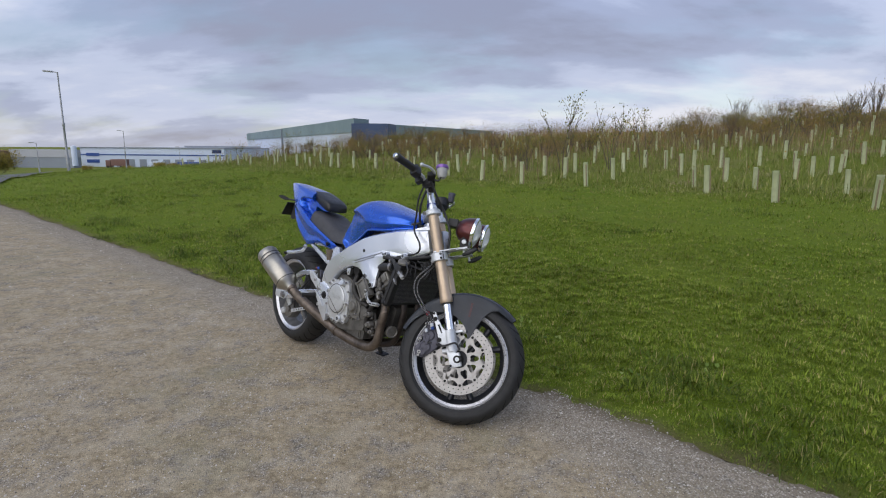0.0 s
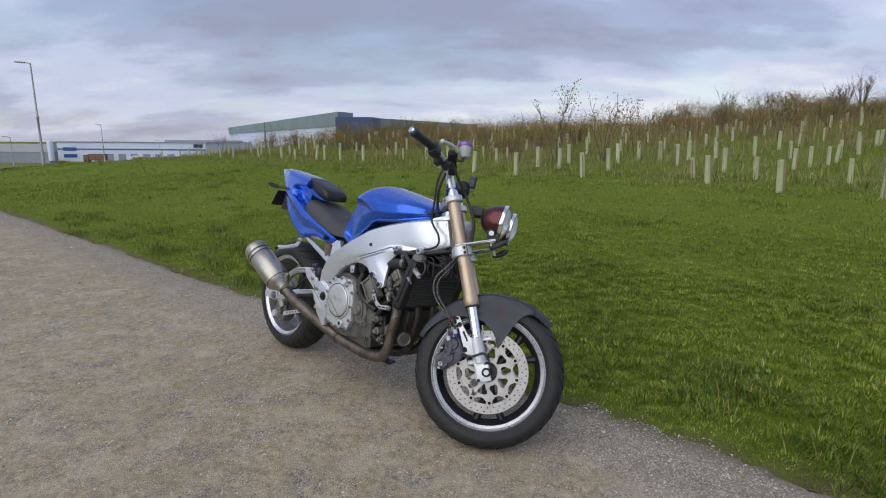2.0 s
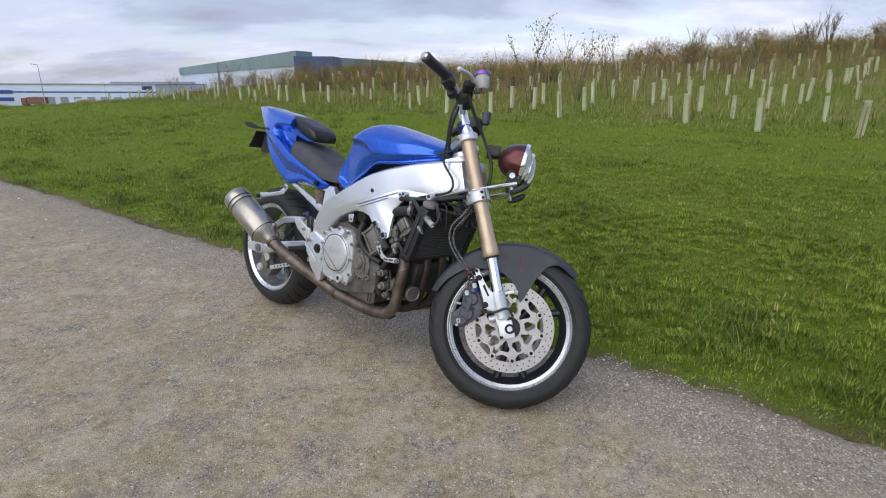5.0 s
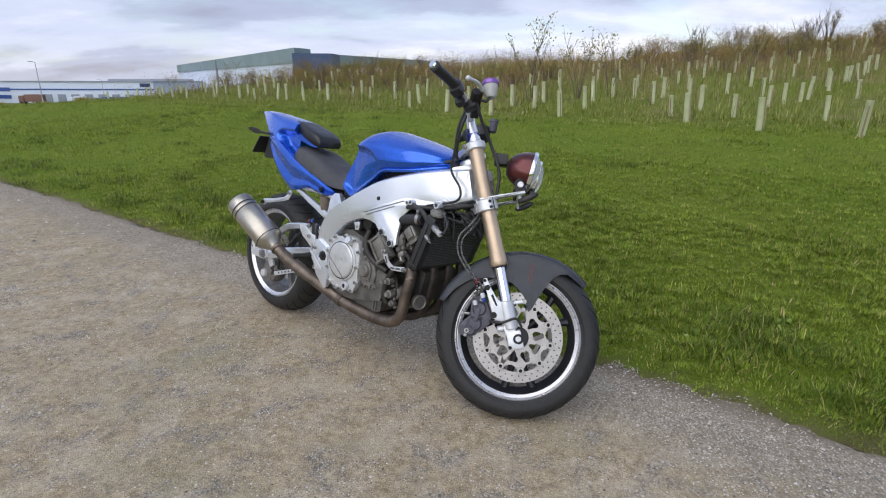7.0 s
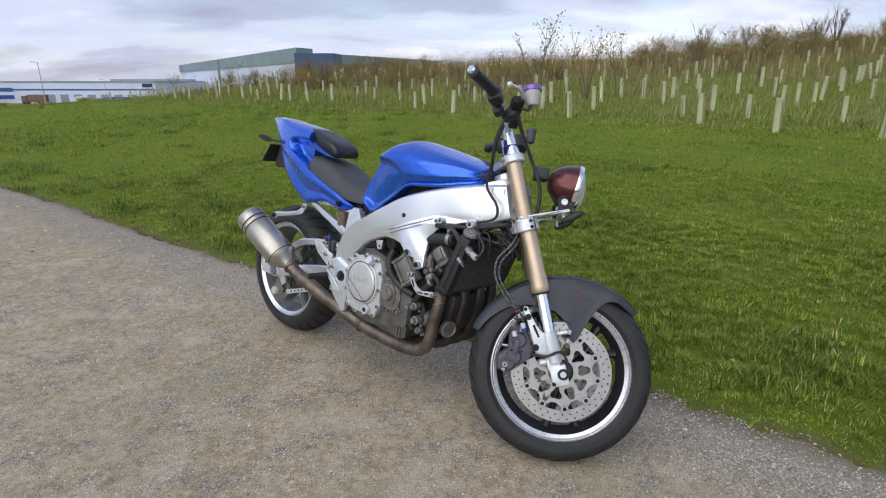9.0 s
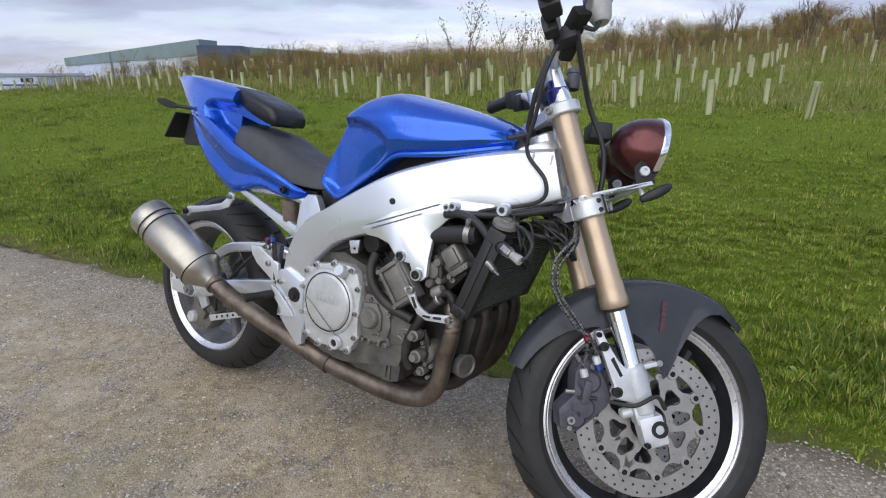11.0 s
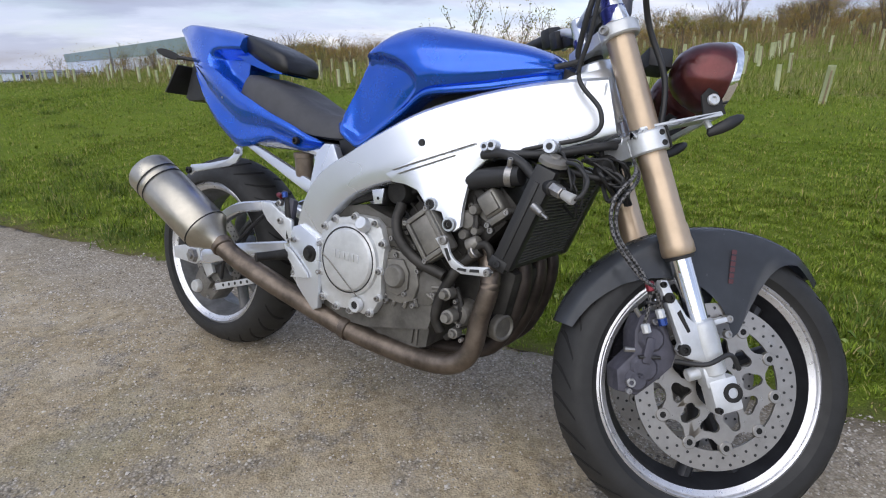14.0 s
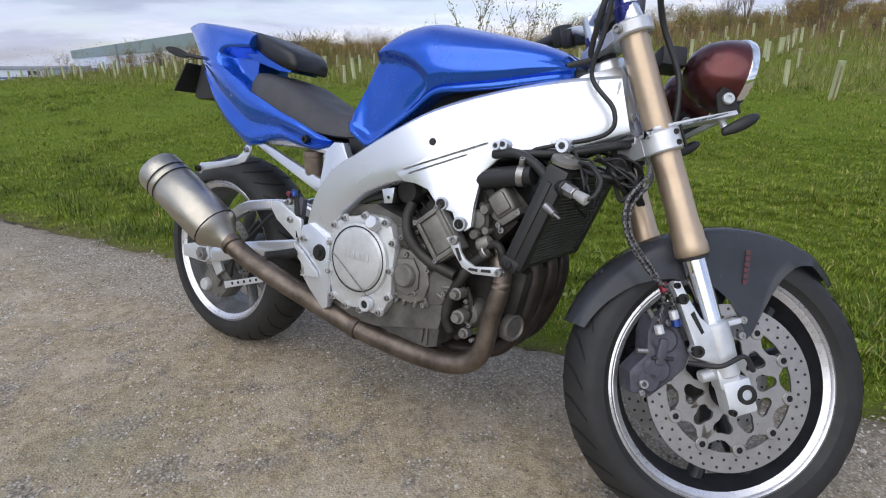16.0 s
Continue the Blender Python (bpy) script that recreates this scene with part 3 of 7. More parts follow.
def brake_disc(parent, y, outer, inner, place, buttons, label, n_holes=5):
    band = lathe([(inner, y - 0.0025), (outer, y - 0.0025), (outer, y + 0.0025), (inner, y + 0.0025)], 96)
    band.transform(place)
    disc = part("brake_disc", band, "disc", parent, label, 30)
    # carrier: one sector for each button, with a rounded triangular window and a scalloped edge
    car = bmesh.new()
    da = math.pi / buttons
    rm = 0.5 * (0.040 + inner)
    hu, lo = da * rm, 0.040 - rm
    phis = sorted(set(np.linspace(0, 2 * math.pi, 28, endpoint=False)) | {math.atan2(s_, c_) % (2 * math.pi) for c_, s_ in ((hu, inner - 0.008 - rm), (-hu, inner - 0.008 - rm), (hu, lo), (-hu, lo))})
    for k in range(buttons):
        a = 2 * math.pi * (k + 0.5) / buttons + 0.2
        rim_in, rim_out = [], []
        for f in phis:
            c_, s_ = math.cos(f), math.sin(f)
            hi = inner - 0.008 - rm
            k1 = min(hu / max(abs(c_), 1e-9), (hi if s_ > 0 else -lo) / max(abs(s_), 1e-9))
            u, w_ = k1 * c_, k1 * s_
            if w_ > hi - 1e-6:
                w_ += 0.010 * abs(u / hu) ** 3 - 0.015 * max(0.0, 1 - (1.5 * u / hu) ** 2) ** 0.5
            size = 0.40 * min(2 * hu, hi - lo)
            k2 = size * (1 + 0.20 * math.cos(3 * (f - (1.571 if k % 2 else 4.712))))
            rim_out.append((a + u / rm, rm + w_))
            rim_in.append((a + k2 * 0.90 * c_ / rm, rm + k2 * s_ * 0.95 - 0.010))
        skin = [[(r * math.cos(t), y + d, r * math.sin(t)) for t, r in line] for line, d in ((rim_out, -0.003), (rim_in, -0.003), (rim_in, 0.003), (rim_out, 0.003), (rim_out, -0.003))]
        rings(car, skin, caps=False)
    bmesh.ops.remove_doubles(car, verts=car.verts, dist=0.0002)
    car.transform(place)
    part("disc_carrier", car, "disc", disc, "", 25)
    for k in range(buttons):
        a = 2 * math.pi * k / buttons + 0.2
        b = lathe([(0.0062, y - 0.004), (0.0062, y - 0.0058), (0.0118, y - 0.0058), (0.0130, y - 0.0045), (0.0130, y + 0.0045), (0.0118, y + 0.0058), (0.0062, y + 0.0058), (0.0062, y + 0.004)], 18, Matrix.Translation(((inner - 0.004) * math.cos(a), 0, (inner - 0.004) * math.sin(a))), closed=True)
        b.transform(place)
        part("disc_button", b, "disc", disc)
        pin = lathe([(0.0001, y - 0.0050), (0.0063, y - 0.0050), (0.0063, y + 0.0050), (0.0001, y + 0.0050)], 12, Matrix.Translation(((inner - 0.004) * math.cos(a), 0, (inner - 0.004) * math.sin(a))), closed=False)
        pin.transform(place)
        part("button_pin", pin, "groove", disc)
    holes = bmesh.new()
    for k in range(36):
        for j in range(2):
            a = 2 * math.pi * (k + 0.5 * j) / 36
            r = inner + (outer - inner) * (0.36 + 0.40 * j)
            lathe([(0.0001, y - 0.0031), (0.0028, y - 0.0031), (0.0028, y + 0.0031), (0.0001, y + 0.0031)], 8, Matrix.Translation((r * math.cos(a), 0, r * math.sin(a))), holes, closed=False)
    holes.transform(place)
    part("drilling", holes, "cable", disc)
    return disc


FRONT = STEER
REAR = Matrix.Translation((0, 0, 0.31))
front_wheel = wheel("front_wheel", 0.300, 0.122, 0.2285, 0.050, FRONT, 0.35, "black cast wheel with a polished edge", "wheel")
rear_wheel = wheel("rear_wheel", 0.313, 0.182, 0.2315, 0.080, REAR, 1.1, "dusty grey cast rear wheel with a polished edge", "wheel_grey")
for y in (-0.066, 0.066):
    brake_disc(front_wheel, y, 0.160, 0.122, FRONT, 10, "drilled floating brake disc")
brake_disc(rear_wheel, -0.062, 0.125, 0.092, REAR, 6, "drilled rear brake disc")
part("axle", lathe([(0.0001, -0.112), (0.009, -0.112), (0.010, -0.128), (0.017, -0.128), (0.019, -0.122), (0.019, 0.13), (0.0001, 0.13)], 24, STEER), "dirty", front_wheel, "dark hollow axle end")

# -- fork
fork = part("fork", steered(rod((-0.035, 0, 0.46), (-0.035, 0, 0.72), 0.020, n=20)), "dirty", bike, "upside-down fork with champagne outer tubes")
LEG = 0.090


def turned(u, v, steps, n=32):
    """A round piece along the fork, from (height, radius) steps."""
    return steered(rings(bmesh.new(), [[(u + r * math.cos(q), v + r * math.sin(q), s) for q in np.linspace(0, 2 * math.pi, n, endpoint=False)] for s, r in steps]))


for v in (-0.105, 0.105):
    U0, vl = -0.012, math.copysign(LEG, v)
    part("outer_tube", turned(U0, vl, ((0.262, 0.022), (0.264, 0.029), (0.268, 0.031), (0.285, 0.031), (0.290, 0.0295), (0.316, 0.0290), (0.322, 0.0272), (0.722, 0.0268), (0.725, 0.024))), "gold", fork, "champagne anodised outer tube")
    part("fork_cap", turned(U0, vl, ((0.722, 0.024), (0.752, 0.024), (0.756, 0.020), (0.772, 0.019), (0.775, 0.017), (0.775, 0.004)), 24), "navy_anod", fork, "navy blue fork cap")
    part("dust_seal", turned(U0, vl, ((0.256, 0.021), (0.257, 0.0265), (0.263, 0.0275), (0.263, 0.022)), 28), "cable", fork)
    part("inner_tube", steered(rod((U0 - 0.004, v * 0.94, 0.05), (U0, vl, 0.268), 0.0205, n=28)), "chrome", fork, "chromed inner tube")
    U0 = -0.018
    sg = -1 if v < 0 else 1
    # lower casting: clamp round the tube, axle clamp, caliper arm
    cast = bmesh.new()
    rings(cast, [[(U0 + r * math.cos(q) * sx, v + r * math.sin(q), s) for q in np.linspace(0, 2 * math.pi, 24, endpoint=False)] for s, r, sx in ((0.035, 0.020, 1), (0.040, 0.025, 1), (0.095, 0.028, 1.0), (0.135, 0.027, 1), (0.138, 0.024, 1))])
    box((0.052, 0.040, 0.064), Matrix.Translation((-0.012, v, -0.002)), 0.006, cast)
    box((0.040, 0.036, 0.040), Matrix.Translation((-0.022, v, 0.036)), 0.006, cast)
    rod((-0.065, v - sg * 0.004, 0.045), (-0.015, v - sg * 0.004, 0.045), 0.012, n=16, bm=cast, bevel=0.002)
    plate([(-0.008, 0.136), (-0.004, 0.060), (-0.028, 0.062), (-0.060, 0.078), (-0.074, 0.088), (-0.078, 0.100), (-0.070, 0.110), (-0.076, 0.192), (-0.080, 0.222), (-0.075, 0.231), (-0.064, 0.228), (-0.058, 0.196), (-0.046, 0.156), (-0.034, 0.138)], v - 0.010 + sg * 0.012, v + 0.010 + sg * 0.012, cast, 0.003)
    part("axle_clamp", steered(cast), "yoke", fork, "silver cast axle clamp with caliper arm")
    part("pinch_bolt_mark", steered(plate([(-0.055, 0.170), (-0.047, 0.128), (-0.053, 0.126), (-0.063, 0.166)], v + sg * 0.0215, v + sg * 0.0225, None, 0.0)), "dirty", fork, "dark slot in the caliper arm")
    for u, s, r in ((-0.067, 0.098, 0.011), (-0.069, 0.196, 0.010), (-0.073, 0.222, 0.006), (-0.034, -0.024, 0.006)):
        screw((u, v + sg * 0.020, s), r, fork, (0, sg, 0), 0.007, "dirty", STEER)
    # caliper: four lobes, bridge, ears
    cal = bmesh.new()
    for cu, cs, r in ((-0.112, 0.128, 0.026), (-0.140, 0.080, 0.027), (-0.160, 0.062, 0.022)):
        rod((cu, v - sg * 0.068, cs), (cu, v + sg * 0.005, cs), r, n=10, bm=cal, bevel=0.006)
    plate([(-0.082, 0.172), (-0.118, 0.176), (-0.138, 0.150), (-0.150, 0.112), (-0.190, 0.090), (-0.198, 0.052), (-0.165, 0.034), (-0.118, 0.052), (-0.088, 0.066), (-0.072, 0.088), (-0.078, 0.140)], v - sg * 0.062, v - sg * 0.002, cal, 0.007)
    box((0.05, 0.075, 0.018), pose(-0.125, v - sg * 0.028, 0.110, 0, -62, 0), 0.005, cal)
    calp = part("brake_caliper", steered(cal), "caliper", fork, "dusty grey four-piston caliper")
    part("bridge_bolt", steered(rod((-0.150, v + sg * 0.004, 0.118), (-0.168, v + sg * 0.004, 0.124), 0.005, n=8)), "bolt", calp)
    part("bleed_nipple", steered(rod((-0.118, v - sg * 0.010, 0.172), (-0.124, v - sg * 0.008, 0.190), 0.0045, n=8)), "bolt", calp)
    part("pad_pin", steered(rod((-0.146, v + sg * 0.006, 0.104), (-0.108, v + sg * 0.006, 0.092), 0.0035, n=8)), "cable", calp)
    for u, s, r in ((-0.098, 0.158, 0.007), (-0.172, 0.062, 0.009), (-0.180, 0.048, 0.006), (-0.120, 0.118, 0.004)):
        screw((u, v + sg * 0.003, s), r, calp, (0, sg, 0), 0.004, "bolt", STEER)


# -- yokes
def yoke(s, th, name, label, reach):
    bm = bmesh.new()
    pts = []
    for v in (-LEG, LEG):
        rings(bm, [[(-0.012 + r * math.cos(q), v + r * math.sin(q), h) for q in np.linspace(0, 2 * math.pi, 28, endpoint=False)] for h, r in ((s - th / 2, 0.036), (s - th / 2 + 0.003, 0.039), (s + th / 2 - 0.003, 0.039), (s + th / 2, 0.036))])
    loops = []
    for v, wid in ((-LEG, 0.030), (-0.06, 0.026), (-0.03, 0.034), (0, 0.040), (0.03, 0.034), (0.06, 0.026), (LEG, 0.030)):
        c = -0.022 - reach * (1 - (v / LEG) ** 2)
        h = th * 0.42
        loops.append([(c - wid, v, s - h), (c - wid, v, s + h), (c - wid * 0.6, v, s + h + 0.003), (c + wid * 0.6, v, s + h + 0.003), (c + wid, v, s + h), (c + wid, v, s - h)])
    rings(bm, loops)
    return part(name, steered(bm), "yoke", fork, label)


low_yoke = yoke(0.484, 0.040, "lower_yoke", "silver lower fork yoke", 0.018)
top_yoke = yoke(0.706, 0.026, "top_yoke", "silver top fork yoke", 0.020)
for v in (-LEG, LEG):
    sg = -1 if v < 0 else 1
    part("clamp_slot", steered(box((0.0025, 0.010, 0.042), Matrix.Translation((0.012, v + sg * 0.032, 0.484)))), "dirty", low_yoke)
    for s in (0.474, 0.494):
        screw((0.000, v + sg * 0.037, s), 0.0055, low_yoke, (-0.2, sg, 0), 0.003, "dirty", STEER)
    screw((-0.048, v + sg * 0.022, 0.708), 0.009, top_yoke, (-0.7, sg * 0.7, 0), 0.008, "bolt", STEER)
# headlamp bracket: a flat silver arm each side with a cross bar
brk = bmesh.new()
for v in (-0.094, 0.094):
    plate([(-0.052, 0.506), (-0.054, 0.500), (-0.030, 0.514), (0.030, 0.512), (0.128, 0.507), (0.130, 0.498), (0.030, 0.503), (-0.025, 0.505), (-0.045, 0.494)], v - 0.022, v + 0.022, brk, 0.002)
box((0.016, 0.188, 0.010), Matrix.Translation((0.112, 0, 0.501)), 0.002, brk)
part("lamp_bracket", steered(brk), "yoke", fork, "flat silver headlamp bracket")

# -- headlamps
AX = Vector((0.88, 0, -0.475)).normalized()
for v in (-0.062, 0.098):
    q = AX.to_track_quat("Y", "Z").to_matrix().to_4x4()
    q.translation = (0.166 if v < 0 else 0.194, v, 0.578)
    q = q @ Matrix.Scale(0.94, 4)
    shell = lathe([(0.001, -0.094), (0.016, -0.093), (0.036, -0.085), (0.053, -0.068), (0.066, -0.044), (0.073, -0.020), (0.0755, -0.004), (0.0755, 0.004), (0.070, 0.004), (0.060, -0.04), (0.03, -0.075), (0.001, -0.085)], 48, q, closed=False)
    lamp = part("headlamp", steered(shell), "lamp_red", bike, "round headlamp with a dark red metallic shell")
    part("rim", steered(lathe([(0.074, -0.002), (0.0785, -0.001), (0.0795, 0.006), (0.0775, 0.014), (0.070, 0.016), (0.068, 0.010), (0.072, 0.004)], 56, q)), "chrome", lamp, "chromed headlamp rim")
    part("lens", steered(lathe([(0.070, 0.012), (0.060, 0.021), (0.040, 0.030), (0.018, 0.034), (0.0005, 0.035)], 40, q, closed=False)), "glass", lamp, "clear glass lens")
    part("reflector", steered(lathe([(0.068, 0.004), (0.055, -0.030), (0.03, -0.055), (0.0005, -0.06)], 32, q, closed=False)), "chrome", lamp)
    ear = bmesh.new()
    plate([(0.092, 0.502), (0.136, 0.500), (0.136, 0.508), (0.132, 0.543), (0.118, 0.556), (0.100, 0.545)], v - 0.052, v - 0.047, ear, 0.001)
    part("lamp_ear", steered(ear), "dirty", lamp)
    screw((0.118, v - 0.052, 0.531), 0.011, lamp, (0, -1, 0), 0.007, "yoke", STEER)
    sg = -1 if v < 0 else 1
    # indicator stalk and pod
    ind = bmesh.new()
    rings(ind, [[(0.108 + 0.008 * d + 0.80 * t, sg * (0.100 + 0.008 * d) + r * 0.5 * math.cos(a), 0.476 + 0.16 * t + 0.75 * r * math.sin(a)) for a in np.linspace(0, 2 * math.pi, 14, endpoint=False)] for t, r, d in ((-0.012, 0.004, 0), (-0.008, 0.011, 0), (0.010, 0.0155, 1), (0.035, 0.0165, 1), (0.055, 0.0135, 1), (0.068, 0.007, 1), (0.071, 0.002, 1))])
    indi = part("indicator", steered(ind), "black", bike, "small black teardrop indicator")
    part("stalk", steered(rod((0.108, sg * 0.092, 0.500), (0.108, sg * 0.100, 0.476), 0.006, n=10)), "yoke", indi)
inst = bmesh.new()
box((0.050, 0.060, 0.040), pose(0.075, -0.030, 0.650, 0, 20, 0), 0.006, inst)
part("relay_box", steered(inst), "black", bike, "black electrical box behind the headlamps")
inst = bmesh.new()
lathe([(0.0005, -0.02), (0.030, -0.02), (0.038, 0.0), (0.040, 0.022), (0.036, 0.026), (0.0005, 0.026)], 32, pose(0.02, 0.03, 0.775, 62, 0, 0), inst, closed=False)
part("speedometer", steered(inst), "black", bike, "small round black instrument")

# -- handlebar
BAR = [(-0.095, -0.365, 0.921), (-0.052, -0.285, 0.892), (-0.018, -0.20, 0.858), (-0.008, -0.13, 0.812), (-0.010, -0.085, 0.800), (-0.010, 0, 0.800)]
bar_line = BAR + [(u + 0.10 * max(-v - 0.085, 0), -v, s - 0.16 * max(-v - 0.085, 0)) for u, v, s in BAR[-2::-1]]
bar = part("handlebar", steered(pipe(bar_line, 0.011, 14, 6)), "yoke", bike, "wide silver handlebar with black grips")
for sg in (-1, 1):
    a, b, c = [Vector((p[0] + (0.10 * (abs(p[1]) - 0.085) if sg > 0 else 0), sg * abs(p[1]), p[2] - (0.16 * (abs(p[1]) - 0.085) if sg > 0 else 0))) for p in BAR[:3]]
    grip = bmesh.new()
    d = (b - a).normalized()
    end = a + d * 0.125
    rings(grip, [[tuple(a + d * t + (d.orthogonal().normalized() * math.cos(q) + d.cross(d.orthogonal().normalized()) * math.sin(q)) * r) for q in np.linspace(0, 2 * math.pi, 18, endpoint=False)] for t, r in [(0.004, 0.012), (0.004, 0.0185), (0.009, 0.0190)] + [(0.012 + 0.0035 * k, 0.0165 + 0.0008 * (k % 2)) for k in range(29)] + [(0.116, 0.0185), (0.122, 0.021), (0.126, 0.021), (0.127, 0.012)]])
    part("grip", steered(grip), "black", bar, "black rubber grip")
    part("bar_end", steered(rod(tuple(a - d * 0.010), tuple(a + d * 0.006), 0.0125, n=18, bevel=0.003)), "chrome", bar)
    housing = bmesh.new()
    mid = b + (c - b) * 0.45
    box((0.042, 0.040, 0.050), Matrix.Translation(mid) @ (c - b).to_track_quat("X", "Z").to_matrix().to_4x4(), 0.008, housing)
    box((0.030, 0.030, 0.044), Matrix.Translation(mid + (c - b) * 0.45 + Vector((-0.012, 0, -0.014))) @ (c - b).to_track_quat("X", "Z").to_matrix().to_4x4(), 0.007, housing)
    box((0.034, 0.050, 0.036), Matrix.Translation(mid + (c - b) * 0.75 + Vector((0.012, 0, -0.022))) @ (c - b).to_track_quat("X", "Z").to_matrix().to_4x4(), 0.009, housing)
    part("switch_housing", steered(housing), "black", bar)
    drop = Vector((0.022, 0, -0.036)) if sg > 0 else Vector((0, 0, 0))
    lev = [Vector((0.030, sg * 0.188, 0.846)) + drop * 0.5, Vector((0.046, sg * 0.225, 0.860)) + drop * 0.7, Vector((0.034, sg * 0.268, 0.872)) + drop * 0.9, Vector((0.006, sg * 0.307, 0.878)) + drop]
    lever = part("brake_lever" if sg < 0 else "clutch_lever", steered(pipe([tuple(p) for p in lev], [0.008, 0.007, 0.0062, 0.006], 10, 6)), "yoke", bar, "silver lever")
    part("lever_ball", steered(lathe([(0.0093 * math.cos(t), 0.0093 * math.sin(t)) for t in np.linspace(-1.57, 1.57, 9)], 14, Matrix.Translation(lev[-1]), closed=False)), "yoke", lever)
    rz = bmesh.new()
    rings(rz, [[(-0.010 + r * 0.8 * math.cos(q), sg * 0.088 + r * math.sin(q), h) for q in np.linspace(0, 2 * math.pi, 20, endpoint=False)] for h, r in ((0.715, 0.030), (0.722, 0.031), (0.760, 0.024), (0.795, 0.022), (0.815, 0.021), (0.818, 0.017))])
    part("riser", steered(rz), "frame", bar, "bright alloy handlebar riser")
mc = bmesh.new()
box((0.036, 0.085, 0.028), pose(0.020, -0.190, 0.842, -22, 0, 18), 0.006, mc)
box((0.030, 0.050, 0.040), pose(0.012, -0.150, 0.822, -30, 10, 18), 0.006, mc)
mcyl = part("master_cylinder", steered(mc), "dirty", bike, "front brake master cylinder")
RES = pose(0.078, -0.195, 0.862, -6, 10, 0)
part("reservoir", steered(lathe([(0.0005, -0.028), (0.016, -0.028), (0.022, -0.018), (0.0265, 0.016), (0.0005, 0.016)], 28, RES @ pose(0, 0, 0, 90), closed=False)), "milky", mcyl, "milky brake fluid reservoir")
part("cap", steered(lathe([(0.0005, 0.016), (0.0285, 0.016), (0.030, 0.019), (0.030, 0.030), (0.028, 0.033), (0.0005, 0.033)], 28, RES @ pose(0, 0, 0, 90), closed=False)), "purple", mcyl, "purple anodised reservoir cap")
part("reservoir_hose", steered(pipe([(0.070, -0.205, 0.84), (0.055, -0.20, 0.825), (0.03, -0.2, 0.84)], 0.005, 8)), "cable", mcyl)

part("clutch_reservoir", steered(lathe([(0.0005, -0.022), (0.014, -0.022), (0.016, -0.014), (0.016, 0.014), (0.018, 0.016), (0.018, 0.026), (0.0005, 0.027)], 20, pose(0.075, 0.030, 0.800, 90, 20, 0), closed=False)), "caliper", bike, "small dark grey fluid reservoir")

# -- front mudguard: a thin shell round the tyre with a long skirt over each fork leg
mg = bmesh.new()
loops = []
for a in np.radians(np.concatenate([np.linspace(25, 44, 10), np.linspace(45.5, 60, 14), np.linspace(62, 143, 30)])):
    R = 0.317
    deg = math.degrees(a)
    half = 0.070 * min(1.0, 0.45 + (deg - 25) / 28)
    half = half * (1 if deg < 118 else 1 - (deg - 118) / 70)
    # depth of the sides below the crown along the arc
    side = np.interp(deg, [25, 40, 45, 48, 50, 52, 56, 62, 70, 76, 84, 95, 105, 118, 132, 143], [0.006, 0.014, 0.030, 0.060, 0.105, 0.185, 0.200, 0.180, 0.145, 0.125, 0.098, 0.075, 0.055, 0.030, 0.014, 0.006])
    tip = R + 0.004 * math.sin(a * 3)
    ring = []
    for t in np.linspace(-1, 1, 15):
        w_ = abs(t)
        if w_ < 0.62:
            y = half * math.sin(t / 0.62 * math.pi / 2) * 0.94
            r = tip - 0.020 * (1 - math.cos(t / 0.62 * math.pi / 2))
        else:
            f = (w_ - 0.62) / 0.38
            y = math.copysign(half * (0.94 + 0.10 * f), t)
            r = tip - 0.020 - side * f
        ring.append((r * math.cos(a), y, r * math.sin(a)))
    loops.append(ring)
rings(mg, loops, closed=False)
bmesh.ops.solidify(mg, geom=mg.faces[:], thickness=0.003)
mudguard = part("front_mudguard", steered(mg), "greyplastic", bike, "dark grey plastic front mudguard with faded red marks", 50)
mk = bmesh.new()
for k in range(6):
    a = radians(66.5)
    r = 0.262 - 0.0115 * k
    y = -0.0722 - 0.0012 * k / 5
    box((0.0085, 0.0012, 0.0095), Matrix.Translation((r * math.cos(a), y, r * math.sin(a))) @ pose(0, 0, 0, 0, -66, 0), 0, mk)
part("faded_mark", steered(mk), "faded_red", mudguard, "faded red marks on the skirt")
for s, u in ((0.122, 0.050), (0.095, 0.040)):
    screw((u, -0.085, s), 0.008, mudguard, (0, -1, 0), 0.006, "bolt", STEER)
part("mudguard_stay", steered(box((0.05, 0.02, 0.010), Matrix.Translation((0.018, -0.085, 0.124)), 0.002)), "yoke", mudguard)

# -- frame
SPAR = [(1.205, 0.872, 1.238, 0.760, 0.074), (1.105, 0.858, 1.130, 0.716, 0.117), (0.990, 0.833, 1.005, 0.692, 0.148), (0.850, 0.787, 0.880, 0.640, 0.180), (0.740, 0.728, 0.775, 0.618, 0.196), (0.653, 0.676, 0.692, 0.585, 0.200),
        (0.574, 0.628, 0.640, 0.548, 0.198), (0.520, 0.560, 0.600, 0.505, 0.194), (0.490, 0.480, 0.585, 0.450, 0.188), (0.478, 0.405, 0.580, 0.375, 0.184), (0.505, 0.310, 0.578, 0.285, 0.180)]


